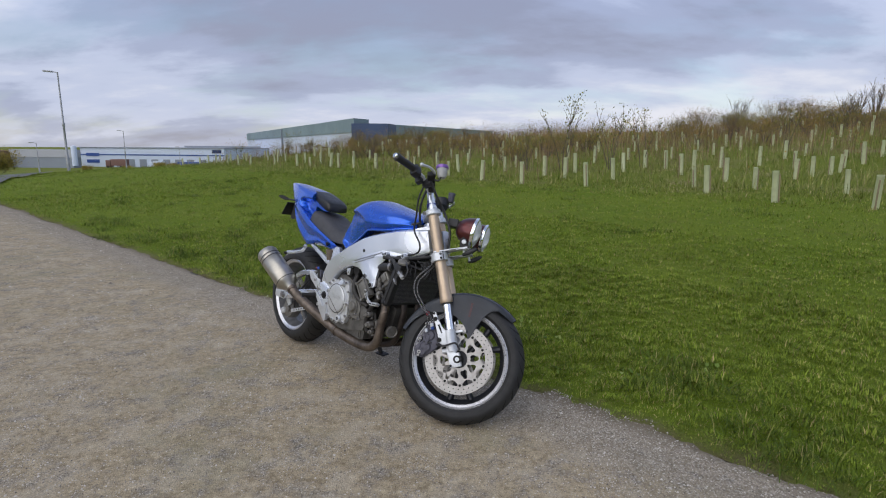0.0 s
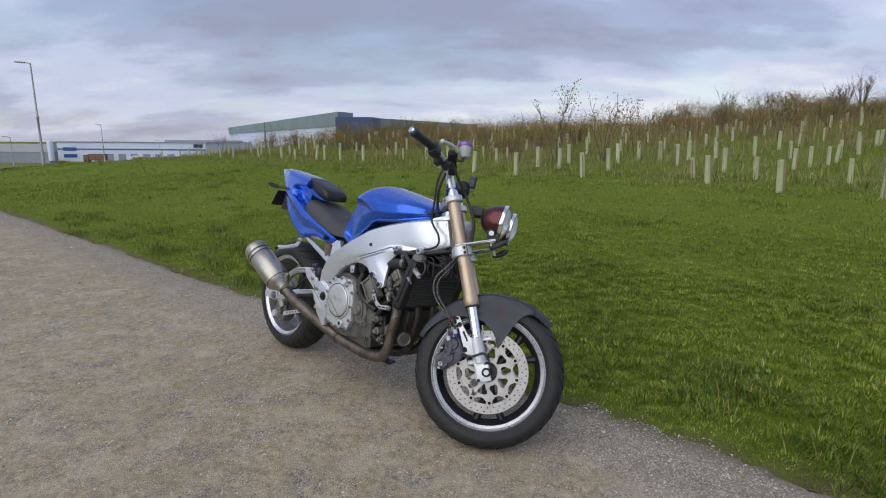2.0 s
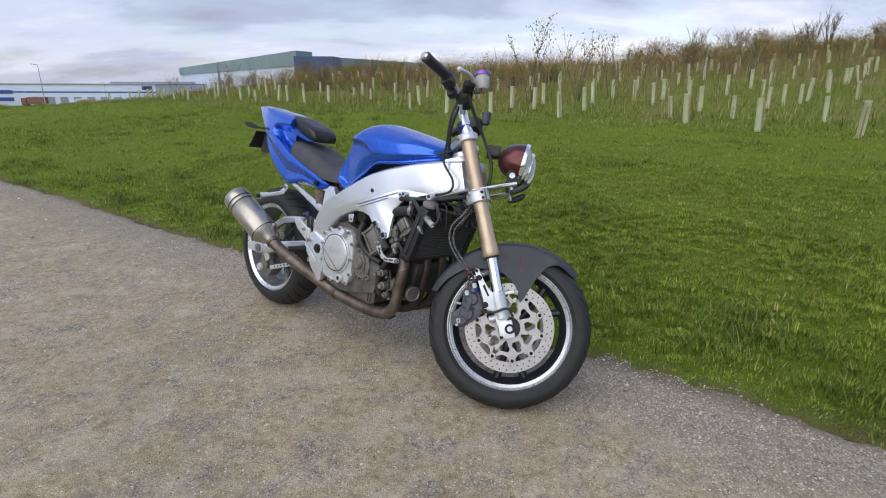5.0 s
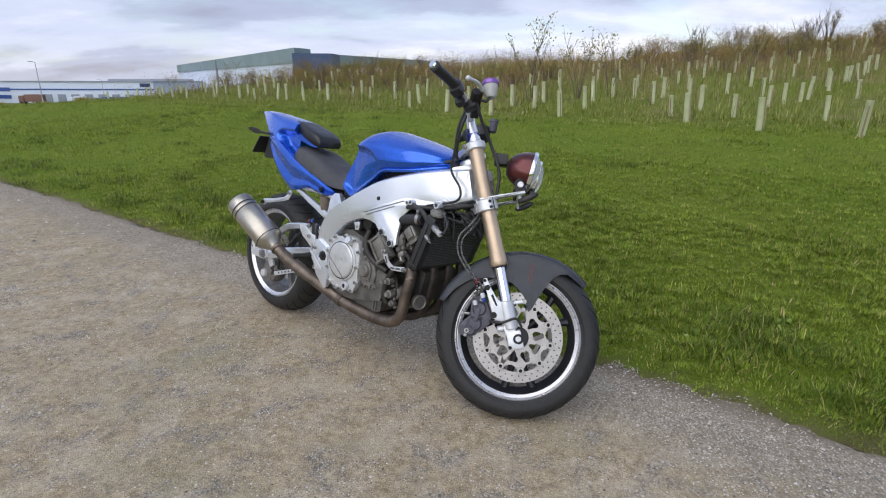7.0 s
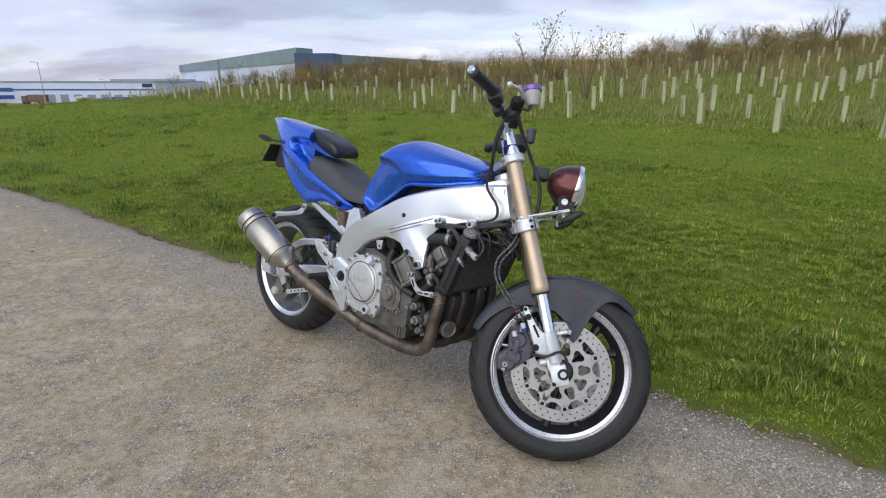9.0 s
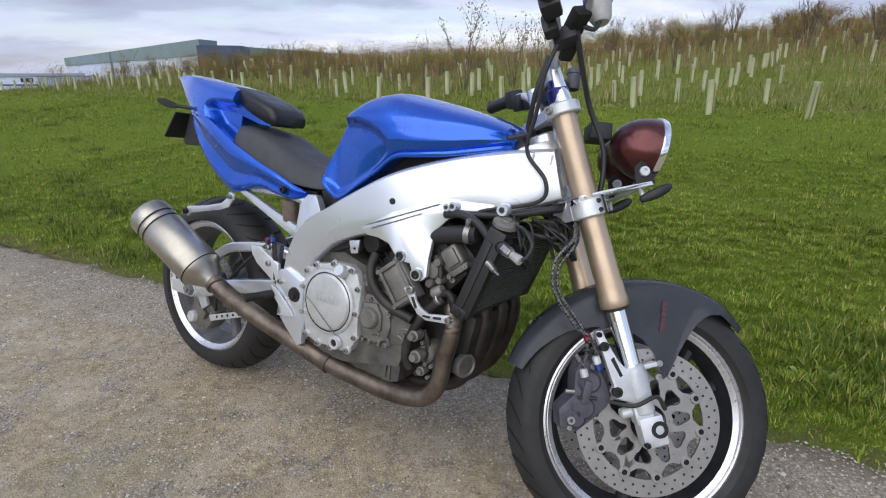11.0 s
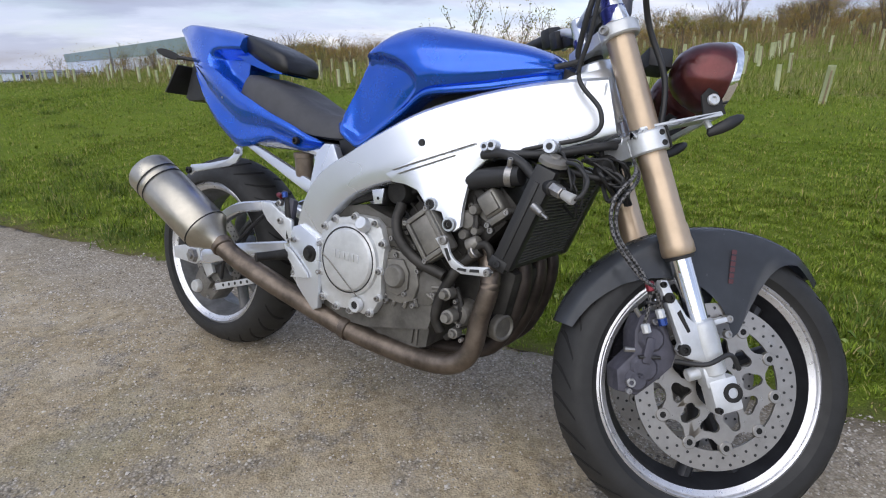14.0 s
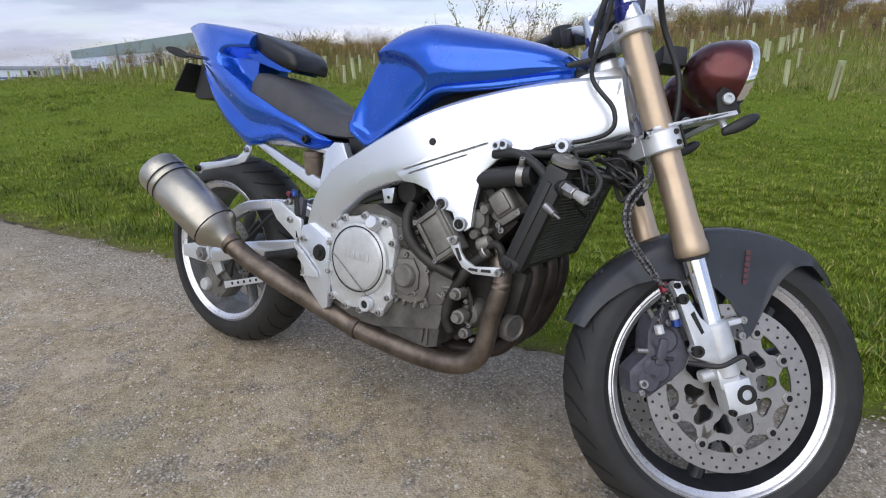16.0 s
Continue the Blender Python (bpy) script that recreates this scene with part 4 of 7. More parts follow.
def spar():
    bm = bmesh.new()
    loops = []
    rows = smooth_rows(SPAR, 5)
    for i, (tx, tz, bx, bz, y) in enumerate(rows):
        t, b = Vector((tx, 0, tz)), Vector((bx, 0, bz))
        inner = max(y - 0.050, 0.03)
        fall = 0.20 * min(1.0, max(0.0, (0.88 - tx) / 0.14))
        ring = []
        for f, yy in ((0.0, y - 0.016), (0.025, y - 0.006), (0.07, y), (0.35, y), (0.60, y - 0.001), (0.90, y - 0.002), (0.95, y - 0.004), (0.98, y - 0.009), (1.0, y - 0.018), (1.0, inner + 0.004), (0.95, inner), (0.05 + fall, inner), (fall, inner + 0.004)):
            p = t.lerp(b, f)
            ring.append((p.x, -yy, p.z))
        loops.append(ring)
    return rings(bm, loops)


frame_right = part("frame_spar", spar(), "frame", bike, "bright polished aluminium frame spar", 30)
part("frame_spar", mirror(spar()), "frame", bike, "bright polished aluminium frame spar", 30)
LUG = [(0.775, 0.640), (0.795, 0.624), (0.825, 0.622), (0.856, 0.612), (0.876, 0.590), (0.888, 0.576), (0.904, 0.574), (0.918, 0.572), (0.928, 0.552), (0.936, 0.538), (0.952, 0.534), (0.964, 0.546), (0.962, 0.590), (0.966, 0.630), (0.972, 0.660), (1.000, 0.690), (1.040, 0.706), (1.10, 0.712), (1.10, 0.735), (0.98, 0.735), (0.86, 0.690)]
for sgn in (-1, 1):
    bm = plate(LUG, -0.004, 0.010, None, 0.003)
    for v in bm.verts:
        v.co.y = -float(np.interp(v.co.x, [0.74, 0.85, 0.99, 1.105], [0.194, 0.178, 0.146, 0.115])) - 0.16 * max(0, 0.62 - v.co.z) + (v.co.y - 0.005)
    if sgn > 0:
        mirror(bm)
    lug = part("engine_mount", bm, "frame", bike, "bright engine mounting lug of the frame", 30)
for x, y, z, r in ((0.893, -0.181, 0.587, 0.0155), (0.940, -0.177, 0.549, 0.0165)):
    part("washer", lathe([(0.004, -0.006), (r * 0.9, -0.006), (r, -0.003), (r, 0.004), (0.004, 0.004)], 24, Matrix.Translation((x, y, z))), "frame", frame_right)
    screw((x, y - 0.003, z), 0.0105, frame_right, depth=0.007, material="dirty")
for x, y, z in ((0.855, -0.1825, 0.715), (0.790, -0.193, 0.636)):
    part("hole", lathe([(0.0001, -0.0012), (0.0072, -0.0012), (0.0085, 0.002), (0.0001, 0.002)], 18, Matrix.Translation((x, y, z)), closed=False), "cable", frame_right, "dark hole in the frame")
for k, (x0, z0, x1, z1) in enumerate(((0.794, 0.650, 0.978, 0.723), (0.808, 0.643, 0.936, 0.695), (1.065, 0.741, 1.200, 0.778), (1.065, 0.731, 1.200, 0.768))):
    def sy(x):
        return -np.interp(x, [0.74, 0.85, 0.99, 1.105, 1.205], [0.196, 0.1805, 0.1487, 0.117, 0.074])
    n = 19
    pts = [(x0 + (x1 - x0) * t, float(sy(x0 + (x1 - x0) * t)) - (0.0100 if k < 2 else 0.0005), z0 + (z1 - z0) * t) for t in np.linspace(0, 1, n)]
    part("weld_seam", pipe(pts, [0.0011 + 0.0006 * (i % 2) for i in range(n)], 6, 2), "cast", frame_right)
for x, y, z, r in ((1.133, -0.138, 0.728, 0.015), (1.014, -0.152, 0.722, 0.0125), (1.000, -0.155, 0.718, 0.0105)):
    boss = lathe([(0.0005, -0.014), (r * 0.85, -0.014), (r, -0.010), (r, 0.012), (0.0005, 0.012)], 24, Matrix.Translation((x, y, z)), closed=False)
    part("fairing_lug", boss, "frame", frame_right, "bright round lug on the frame")
    part("frame_socket", lathe([(0.0001, -0.0150), (r * 0.45, -0.0150), (r * 0.45, -0.012)], 14, Matrix.Translation((x, y, z)), closed=False), "cable", frame_right)
for x0, x1 in ((1.160, 1.168), (1.196, 1.206)):
    pts = [(x0 + (x1 - x0) * t, -float(np.interp(x0 + (x1 - x0) * t, [1.105, 1.205], [0.1175, 0.0745])) - 0.0015, 0.758 + 0.100 * t) for t in np.linspace(0, 1, 15)]
    part("weld_seam", pipe(pts, [0.0022 + 0.0009 * (i % 2) for i in range(15)], 6, 2), "yoke", frame_right)
part("bracket_tab", plate([(0.735, 0.600), (0.770, 0.607), (0.766, 0.572), (0.744, 0.568)], -0.192, -0.188, None, 0.001), "frame", frame_right)
screw((0.755, -0.192, 0.583), 0.004, frame_right, depth=0.001, material="dirty")
# pivot plate and bolts
part("pivot_plate", plate([(0.478, 0.440), (0.492, 0.480), (0.516, 0.488), (0.578, 0.462), (0.586, 0.445), (0.590, 0.285), (0.572, 0.276), (0.520, 0.322), (0.496, 0.348), (0.486, 0.390)], -0.200, -0.182, None, 0.005), "frame", frame_right, "bright lower frame plate", 30)
piv = part("swingarm_pivot", lathe([(0.0005, -0.014), (0.010, -0.014), (0.012, -0.006), (0.019, -0.006), (0.022, 0.0), (0.0005, 0.0)], 28, Matrix.Translation((0.556, -0.199, 0.420)), closed=False), "dirty", frame_right, "dark swingarm pivot bolt")
for x, z in ((0.500, 0.447), (0.506, 0.362)):
    screw((x, -0.201, z), 0.0075, frame_right)
head = bmesh.new()
rings(head, [[(-0.040 + r * math.cos(q), r * math.sin(q), s) for q in np.linspace(0, 2 * math.pi, 32, endpoint=False)] for s, r in ((0.512, 0.036), (0.516, 0.040), (0.545, 0.040), (0.560, 0.036), (0.630, 0.036), (0.645, 0.041), (0.676, 0.041), (0.680, 0.037))])
box((0.10, 0.12, 0.12), pose(-0.075, 0, 0.600), 0.02, head)
part("steering_head", steered(head), "frame", bike, "bright alloy steering head")

# -- tank
TANK = [(0.548, 0.728, 0.752, 0.112, 0.108, 0.740), (0.570, 0.718, 0.797, 0.128, 0.124, 0.770), (0.605, 0.700, 0.868, 0.134, 0.132, 0.832), (0.632, 0.690, 0.915, 0.137, 0.137, 0.878), (0.664, 0.702, 0.947, 0.140, 0.142, 0.903), (0.712, 0.734, 0.975, 0.143, 0.150, 0.906), (0.772, 0.774, 0.986, 0.146, 0.156, 0.896), (0.828, 0.814, 0.979, 0.150, 0.158, 0.884),
        (0.900, 0.824, 0.966, 0.150, 0.153, 0.882), (0.975, 0.832, 0.950, 0.142, 0.143, 0.886), (1.040, 0.844, 0.934, 0.124, 0.124, 0.888), (1.085, 0.853, 0.918, 0.104, 0.102, 0.886), (1.110, 0.858, 0.898, 0.080, 0.078, 0.880)]


def inside(poly, x, z):
    """Depth of a point inside an outline, or below zero outside it."""
    near, odd = 9.0, False
    for (ax, az), (bx, bz) in zip(poly, poly[1:] + poly[:1]):
        dx, dz = bx - ax, bz - az
        t = min(1.0, max(0.0, ((x - ax) * dx + (z - az) * dz) / (dx * dx + dz * dz)))
        near = min(near, math.hypot(x - ax - t * dx, z - az - t * dz))
        if (az > z) != (bz > z) and x < ax + (z - az) / (bz - az) * dx:
            odd = not odd
    return near if odd else -near


def ease(v, lo, hi):
    t = min(1.0, max(0.0, (v - lo) / (hi - lo)))
    return t * t * (3 - 2 * t)


KNEE = [(0.50, 0.66), (0.52, 0.76), (0.575, 0.86), (0.620, 0.908), (0.675, 0.911), (0.713, 0.905), (0.746, 0.896), (0.776, 0.883), (0.800, 0.866), (0.811, 0.848), (0.806, 0.826), (0.780, 0.798), (0.745, 0.765), (0.700, 0.722), (0.64, 0.66)]
bm = bmesh.new()
loops = []
for x, zb, zt, wl_, ws, zs in smooth_rows(TANK, 9):
    lip = 0.004 * ease(x, 0.60, 0.70)
    half = [(0, zb + 0.012), (wl_ * 0.90, zb), (wl_ * 0.985 + lip, zb + 0.001), (wl_ + lip, zb + 0.004), (wl_ + lip, zb + 0.011), (wl_ + lip * 0.5, zb + 0.0135), (wl_ - lip * 0.9, zb + 0.016)]
    z1 = zb + 0.019
    for f in np.linspace(0, 1, 20):
        bulge = 0.006 * math.sin(math.pi * f) * ease(x, 0.62, 0.80)
        half.append((wl_ + (ws - wl_) * f + bulge, z1 + max(zs + 0.004 - z1, 0.004) * f))
    half += [(ws * 0.992, zs + (zt - zs) * 0.16), (ws * 0.965, zs + (zt - zs) * 0.32), (ws * 0.92, zs + (zt - zs) * 0.47), (ws * 0.85, zs + (zt - zs) * 0.61), (ws * 0.74, zs + (zt - zs) * 0.76), (ws * 0.60, zs + (zt - zs) * 0.87), (ws * 0.42, zs + (zt - zs) * 0.95), (ws * 0.20, zt - 0.001), (0, zt)]
    half = [(y - 0.024 * ease(inside(KNEE, x, z), -0.001, 0.016) * ease(y, 0.02, 0.07) * ease(x, 0.53, 0.62) * ease(z, zb + 0.010, zb + 0.03), z) for y, z in half]
    loops.append([(x, -y, z) for y, z in half] + [(x, y, z) for y, z in half[-2:0:-1]])
rings(bm, loops)
tank = part("fuel_tank", bm, "blue", bike, "glossy metallic blue fuel tank", 60)
# added plate whose black stands in for the shade under the tank
part("tank_gap_filler", plate([(0.690, 0.705), (0.745, 0.775), (0.830, 0.826), (0.960, 0.850), (1.095, 0.866), (1.095, 0.838), (0.960, 0.805), (0.830, 0.765), (0.740, 0.700)], -0.098, 0.098, None, 0.004), "dirty", tank, "added dark plate filling the shaded gap below the tank")
part("tank_bracket", box((0.045, 0.12, 0.035), pose(1.115, 0, 0.868, 0, 25, 0), 0.008), "black", tank)

# -- tail, seat
TAIL = [(-0.290, 1.024, 1.030, 0.006, 0.005), (-0.240, 1.000, 1.034, 0.030, 0.022), (-0.180, 0.962, 1.034, 0.056, 0.042), (-0.115, 0.905, 1.028, 0.078, 0.060), (-0.050, 0.830, 1.018, 0.096, 0.072), (0.020, 0.758, 1.008, 0.106, 0.080), (0.085, 0.708, 0.996, 0.110, 0.084), (0.130, 0.684, 0.985, 0.112, 0.085)]
bm = bmesh.new()
loops = []
SCOOP = [(-0.016, 0.912), (-0.014, 0.930), (-0.002, 0.943), (0.024, 0.949), (0.20, 0.945), (0.20, 0.78), (0.120, 0.815), (0.053, 0.846), (0.008, 0.880)]
for x, zb, zt, wb_, wt in smooth_rows(TAIL, 22):
    h = zt - zb
    half = [(0, zb + 0.03 * h), (wb_ * 0.55, zb + 0.02 * h), (wb_ * 0.9, zb), (wb_, zb + 0.06 * h)]
    half += [(wb_ + (wt * 1.08 - wb_) * max(0.0, (f - 0.3) / 0.58) ** 1.3, zb + f * h) for f in np.linspace(0.10, 0.88, 44)]
    half += [(wt * 1.02, zb + 0.92 * h), (wt * 0.95, zb + 0.96 * h), (wt * 0.80, zt - 0.004), (wt * 0.4, zt), (0, zt)]
    half = [(y - 0.045 * ease(inside(SCOOP, x, z), -0.002, 0.034) * ease(y, 0.02, 0.06), z) for y, z in half]
    loops.append([(x, -y, z) for y, z in half] + [(x, y, z) for y, z in half[-2:0:-1]])
rings(bm, loops)
tail = part("tail_cowl", bm, "blue", bike, "metallic blue pointed tail fairing", 55)
ARM = [(-0.085, 0.868, 0.905, 0.086, 0.06), (-0.050, 0.828, 0.905, 0.099, 0.07), (0.0, 0.776, 0.896, 0.111, 0.08), (0.055, 0.728, 0.876, 0.118, 0.085), (0.110, 0.692, 0.848, 0.121, 0.085), (0.165, 0.664, 0.818, 0.123, 0.085), (0.215, 0.668, 0.798, 0.125, 0.090), (0.300, 0.688, 0.764, 0.126, 0.095), (0.380, 0.676, 0.738, 0.126, 0.100), (0.450, 0.668, 0.712, 0.125, 0.104), (0.505, 0.684, 0.698, 0.122, 0.110)]
for sg in (-1, 1):
    bm = bmesh.new()
    loops = []
    for x, zb, zt, yo, yi in smooth_rows(ARM, 4):
        h = zt - zb
        loops.append([(x, sg * y, z) for y, z in ((yi, zb + 0.1 * h), (yo - 0.006, zb), (yo, zb + 0.06 * h), (yo + 0.002, zb + 0.20 * h), (yo - 0.008, zb + 0.36 * h), (yo - 0.006, zb + 0.5 * h), (yo + 0.004, zb + 0.72 * h), (yo + 0.003, zb + 0.88 * h), (yo - 0.004, zt), (yi, zt - 0.006))])
    rings(bm, loops)
    part("side_panel", bm, "blue", tail, "", 50)
screw((0.411, -0.124, 0.694), 0.010, tail, material="dirty")
screw((0.09, -0.118, 0.800), 0.004, tail, material="bolt", depth=0.003)
bm = bmesh.new()
rings(bm, [[(x, y, z + dz) for y, dz in ((-w_, -t_), (-w_, 0), (-w_ * 0.8, 0.004), (w_ * 0.8, 0.004), (w_, 0), (w_, -t_))] for x, z, w_, t_ in ((-0.02, 1.008, 0.030, 0.02), (0.06, 0.988, 0.066, 0.05), (0.14, 0.942, 0.064, 0.040), (0.22, 0.906, 0.058, 0.026), (0.262, 0.888, 0.050, 0.012))])
part("cushion_base", bm, "blue", tail, "", 40)
CUSH = [(0.080, 0.990, 0.046, 0.030), (0.096, 0.994, 0.062, 0.046), (0.15, 0.980, 0.070, 0.056), (0.20, 0.964, 0.073, 0.060), (0.25, 0.946, 0.073, 0.060), (0.283, 0.930, 0.069, 0.052), (0.297, 0.912, 0.060, 0.030)]
bm = bmesh.new()
loops = []
for x, zt, w_, th in smooth_rows(CUSH, 4):
    half = [(0, zt - th), (w_ * 0.86, zt - th), (w_ * 0.96, zt - th * 0.9), (w_, zt - th * 0.6), (w_, zt - th * 0.36), (w_ * 0.96, zt - th * 0.14), (w_ * 0.84, zt - th * 0.02), (w_ * 0.4, zt), (0, zt)]
    loops.append([(x, -y, z) for y, z in half] + [(x, y, z) for y, z in half[-2:0:-1]])
rings(bm, loops)
part("pillion_pad", bm, "cushion", bike, "black vinyl pillion pad", 50)
SEAT = [(0.142, 0.862, 0.790, 0.070, 0.096), (0.160, 0.874, 0.772, 0.088, 0.110), (0.205, 0.866, 0.755, 0.098, 0.116), (0.280, 0.848, 0.738, 0.096, 0.116), (0.370, 0.808, 0.720, 0.088, 0.114), (0.450, 0.777, 0.708, 0.080, 0.112), (0.520, 0.768, 0.704, 0.074, 0.106), (0.565, 0.760, 0.706, 0.066, 0.090)]
bm = bmesh.new()
loops = []
for x, zt, zb, wt, wb_ in smooth_rows(SEAT, 4):
    h = zt - zb
    half = [(0, zb), (wb_ * 0.9, zb), (wb_, zb + h * 0.08), (wb_ * 0.99, zb + h * 0.30), (wt + (wb_ - wt) * 0.5, zb + h * 0.66), (wt, zb + h * 0.86), (wt * 0.88, zb + h * 0.96), (wt * 0.5, zt), (0, zt - 0.002)]
    loops.append([(x, -y, z) for y, z in half] + [(x, y, z) for y, z in half[-2:0:-1]])
rings(bm, loops)
part("rider_seat", bm, "vinyl", bike, "grey vinyl rider's seat", 50)

# -- number plate and rear indicators
bm = box((0.006, 0.18, 0.11), pose(-0.216, 0, 0.856, 0, 38, 0), 0.002)
plate_ob = part("number_plate", bm, "black", bike, "black back of the rear number plate")
part("plate_hanger", plate([(-0.02, 0.80), (-0.12, 0.93), (-0.145, 0.92), (-0.19, 0.80), (-0.17, 0.79)], -0.055, 0.055, None, 0.003), "black", bike, "black plate hanger")
for sg in (-1, 1):
    ind = bmesh.new()
    rings(ind, [[(-0.16 - 0.55 * t + r * 0.3 * math.cos(a), sg * (0.095 + 0.75 * t) + r * 0.5 * math.cos(a), 0.918 + 0.22 * t + r * math.sin(a)) for a in np.linspace(0, 2 * math.pi, 12, endpoint=False)] for t, r in ((0.0, 0.005), (0.010, 0.010), (0.026, 0.013), (0.045, 0.013), (0.062, 0.008), (0.070, 0.002))])
    io = part("rear_indicator", ind, "black", bike, "small black rear indicator")
    part("stalk", rod((-0.11, sg * 0.06, 0.915), (-0.165, sg * 0.10, 0.92), 0.006, n=10), "black", io)

# -- engine
eng = bmesh.new()
rings(eng, [[(x, y, z) for x, z in ((0.560, 0.300), (0.600, 0.262), (0.720, 0.262), (0.90, 0.300), (0.925, 0.40), (0.86, 0.470), (0.80, 0.530), (0.70, 0.560), (0.600, 0.545), (0.555, 0.480))] for y in (-0.165, -0.150, 0.150, 0.165)])
engine = part("crankcase", eng, "case", bike, "grimy grey cast engine case", 30)
sump = bmesh.new()
rings(sump, [[(x, y, z) for x, z in ((0.655, 0.320), (0.662, 0.270), (0.690, 0.240), (0.850, 0.236), (0.888, 0.250), (0.898, 0.345))] for y in (-0.146, -0.138, 0.138, 0.146)])
sump_ob = part("sump", sump, "case", engine, "oil sump", 30)
for x in (0.705, 0.862):
    part("sump_rib", box((0.006, 0.008, 0.070), Matrix.Translation((x, -0.148, 0.282)), 0.002), "cast", sump_ob)
part("sump_panel", plate([(0.745, 0.248), (0.850, 0.250), (0.856, 0.318), (0.740, 0.310)], -0.152, -0.144, None, 0.004), "case", sump_ob)
for x, z, r in ((0.808, 0.322, 0.017), (0.856, 0.333, 0.011)):
    part("sump_plug", lathe([(0.0005, -0.006), (r * 0.8, -0.006), (r, 0), (0.0005, 0)], 20, Matrix.Translation((x, -0.152, z)), closed=False), "grime_shade", sump_ob)
for x, z in ((0.675, 0.318), (0.715, 0.326), (0.775, 0.335), (0.838, 0.346), (0.890, 0.352)):
    screw((x, -0.150, z), 0.006, sump_ob, depth=0.006)
CYL = pose(0.865, 0, 0.50, 0, 42, 0)
cyl = bmesh.new()
box((0.175, 0.265, 0.16), CYL @ Matrix.Translation((0, 0, 0.02)), 0.012, cyl)
for k in range(4):
    box((0.19, 0.272, 0.005), CYL @ Matrix.Translation((0, 0, -0.03 + 0.024 * k)), 0.001, cyl)
part("cylinder_block", cyl, "grime_shade", engine, "cast cylinder block", 30)
hd = bmesh.new()
box((0.195, 0.262, 0.085), CYL @ Matrix.Translation((0, 0, 0.135)), 0.014, hd)
box((0.175, 0.250, 0.05), CYL @ Matrix.Translation((0, 0, 0.19)), 0.018, hd)
part("cylinder_head", hd, "grime_shade", engine, "cast cylinder head", 30)
for k in (-1, 1):
    part("cam_end_cap", lathe([(0.0005, -0.012), (0.026, -0.012), (0.030, -0.006), (0.030, 0.01), (0.0005, 0.01)], 24, CYL @ Matrix.Translation((0.050 * k, -0.128, 0.165)), closed=False), "cast", engine)
    for j in (-1, 1):
        screw(tuple(CYL @ Vector((0.050 * k + 0.034 * j, -0.131, 0.135))), 0.008, engine)
# clutch cover
COV = [(0.590, 0.500), (0.624, 0.521), (0.655, 0.526), (0.690, 0.536), (0.742, 0.535), (0.768, 0.515), (0.783, 0.475), (0.778, 0.414), (0.779, 0.350), (0.755, 0.306), (0.728, 0.300), (0.698, 0.305), (0.643, 0.298), (0.596, 0.312), (0.580, 0.372), (0.578, 0.460)]
cov = part("clutch_cover", plate(COV, -0.190, -0.160, None, 0.006), "cover", engine, "silver clutch cover with a round raised face", 35)
C0 = Matrix.Translation((0.678, -0.190, 0.426))
part("cover_face", lathe([(0.0005, -0.016), (0.060, -0.016), (0.072, -0.014), (0.077, -0.009), (0.0775, 0.002), (0.0005, 0.002)], 64, C0, closed=False), "cover", cov, "", 30)
part("gasket_ring", lathe([(0.0776, -0.0095), (0.0806, -0.0095), (0.0806, 0.002), (0.0776, 0.002)], 64, C0), "cable", cov, "black seal ring round the cover")
part("cover_flange", lathe([(0.0807, 0.0), (0.0807, -0.009), (0.087, -0.007), (0.091, 0.002)], 64, C0, closed=False), "cover", cov)
rib = [(0.678 - 0.074 + 0.150 * t, -0.2075, 0.431 - 0.018 * math.sin(t * 3.0) - 0.105 * t ** 1.6) for t in np.linspace(0, 0.78, 8)]
part("cover_line", pipe(rib, 0.0014, 6, 3), "cast", cov, "curved line pressed into the cover")
mk = bmesh.new()
for k in range(6):
    box((0.011, 0.002, 0.019), Matrix.Translation((0.642 + 0.0145 * k, -0.2068, 0.438 - 0.0005 * k)), 0.0007, mk)
part("raised_mark", mk, "cover", cov, "row of plain raised marks")
for x, z in ((0.596, 0.496), (0.628, 0.517), (0.690, 0.531), (0.752, 0.524), (0.776, 0.480), (0.772, 0.414), (0.773, 0.350), (0.750, 0.309), (0.690, 0.303), (0.645, 0.303), (0.600, 0.318), (0.584, 0.378), (0.583, 0.450)):
    part("screw_boss", lathe([(0.0005, -0.006), (0.0095, -0.006), (0.0115, 0.0), (0.0005, 0.0)], 14, Matrix.Translation((x, -0.188, z)), closed=False), "cover", cov)
    screw((x, -0.192, z), 0.0066, cov, depth=0.009)
part("oil_filler", lathe([(0.0005, -0.022), (0.014, -0.022), (0.017, -0.018), (0.017, 0.0), (0.0005, 0.0)], 20, Matrix.Translation((0.722, -0.190, 0.514)) @ pose(0, 0, 0, -25, 0, 0), closed=False), "yoke", cov)
part("sight_glass", lathe([(0.010, -0.006), (0.010, -0.012), (0.017, -0.012), (0.019, -0.008), (0.019, 0.0)], 24, Matrix.Translation((0.712, -0.192, 0.322)), closed=False), "yoke", cov, "oil sight glass")
part("sight_lens", lathe([(0.0005, -0.009), (0.0105, -0.009), (0.0105, -0.004)], 20, Matrix.Translation((0.712, -0.192, 0.322)), closed=False), "dirty", cov)
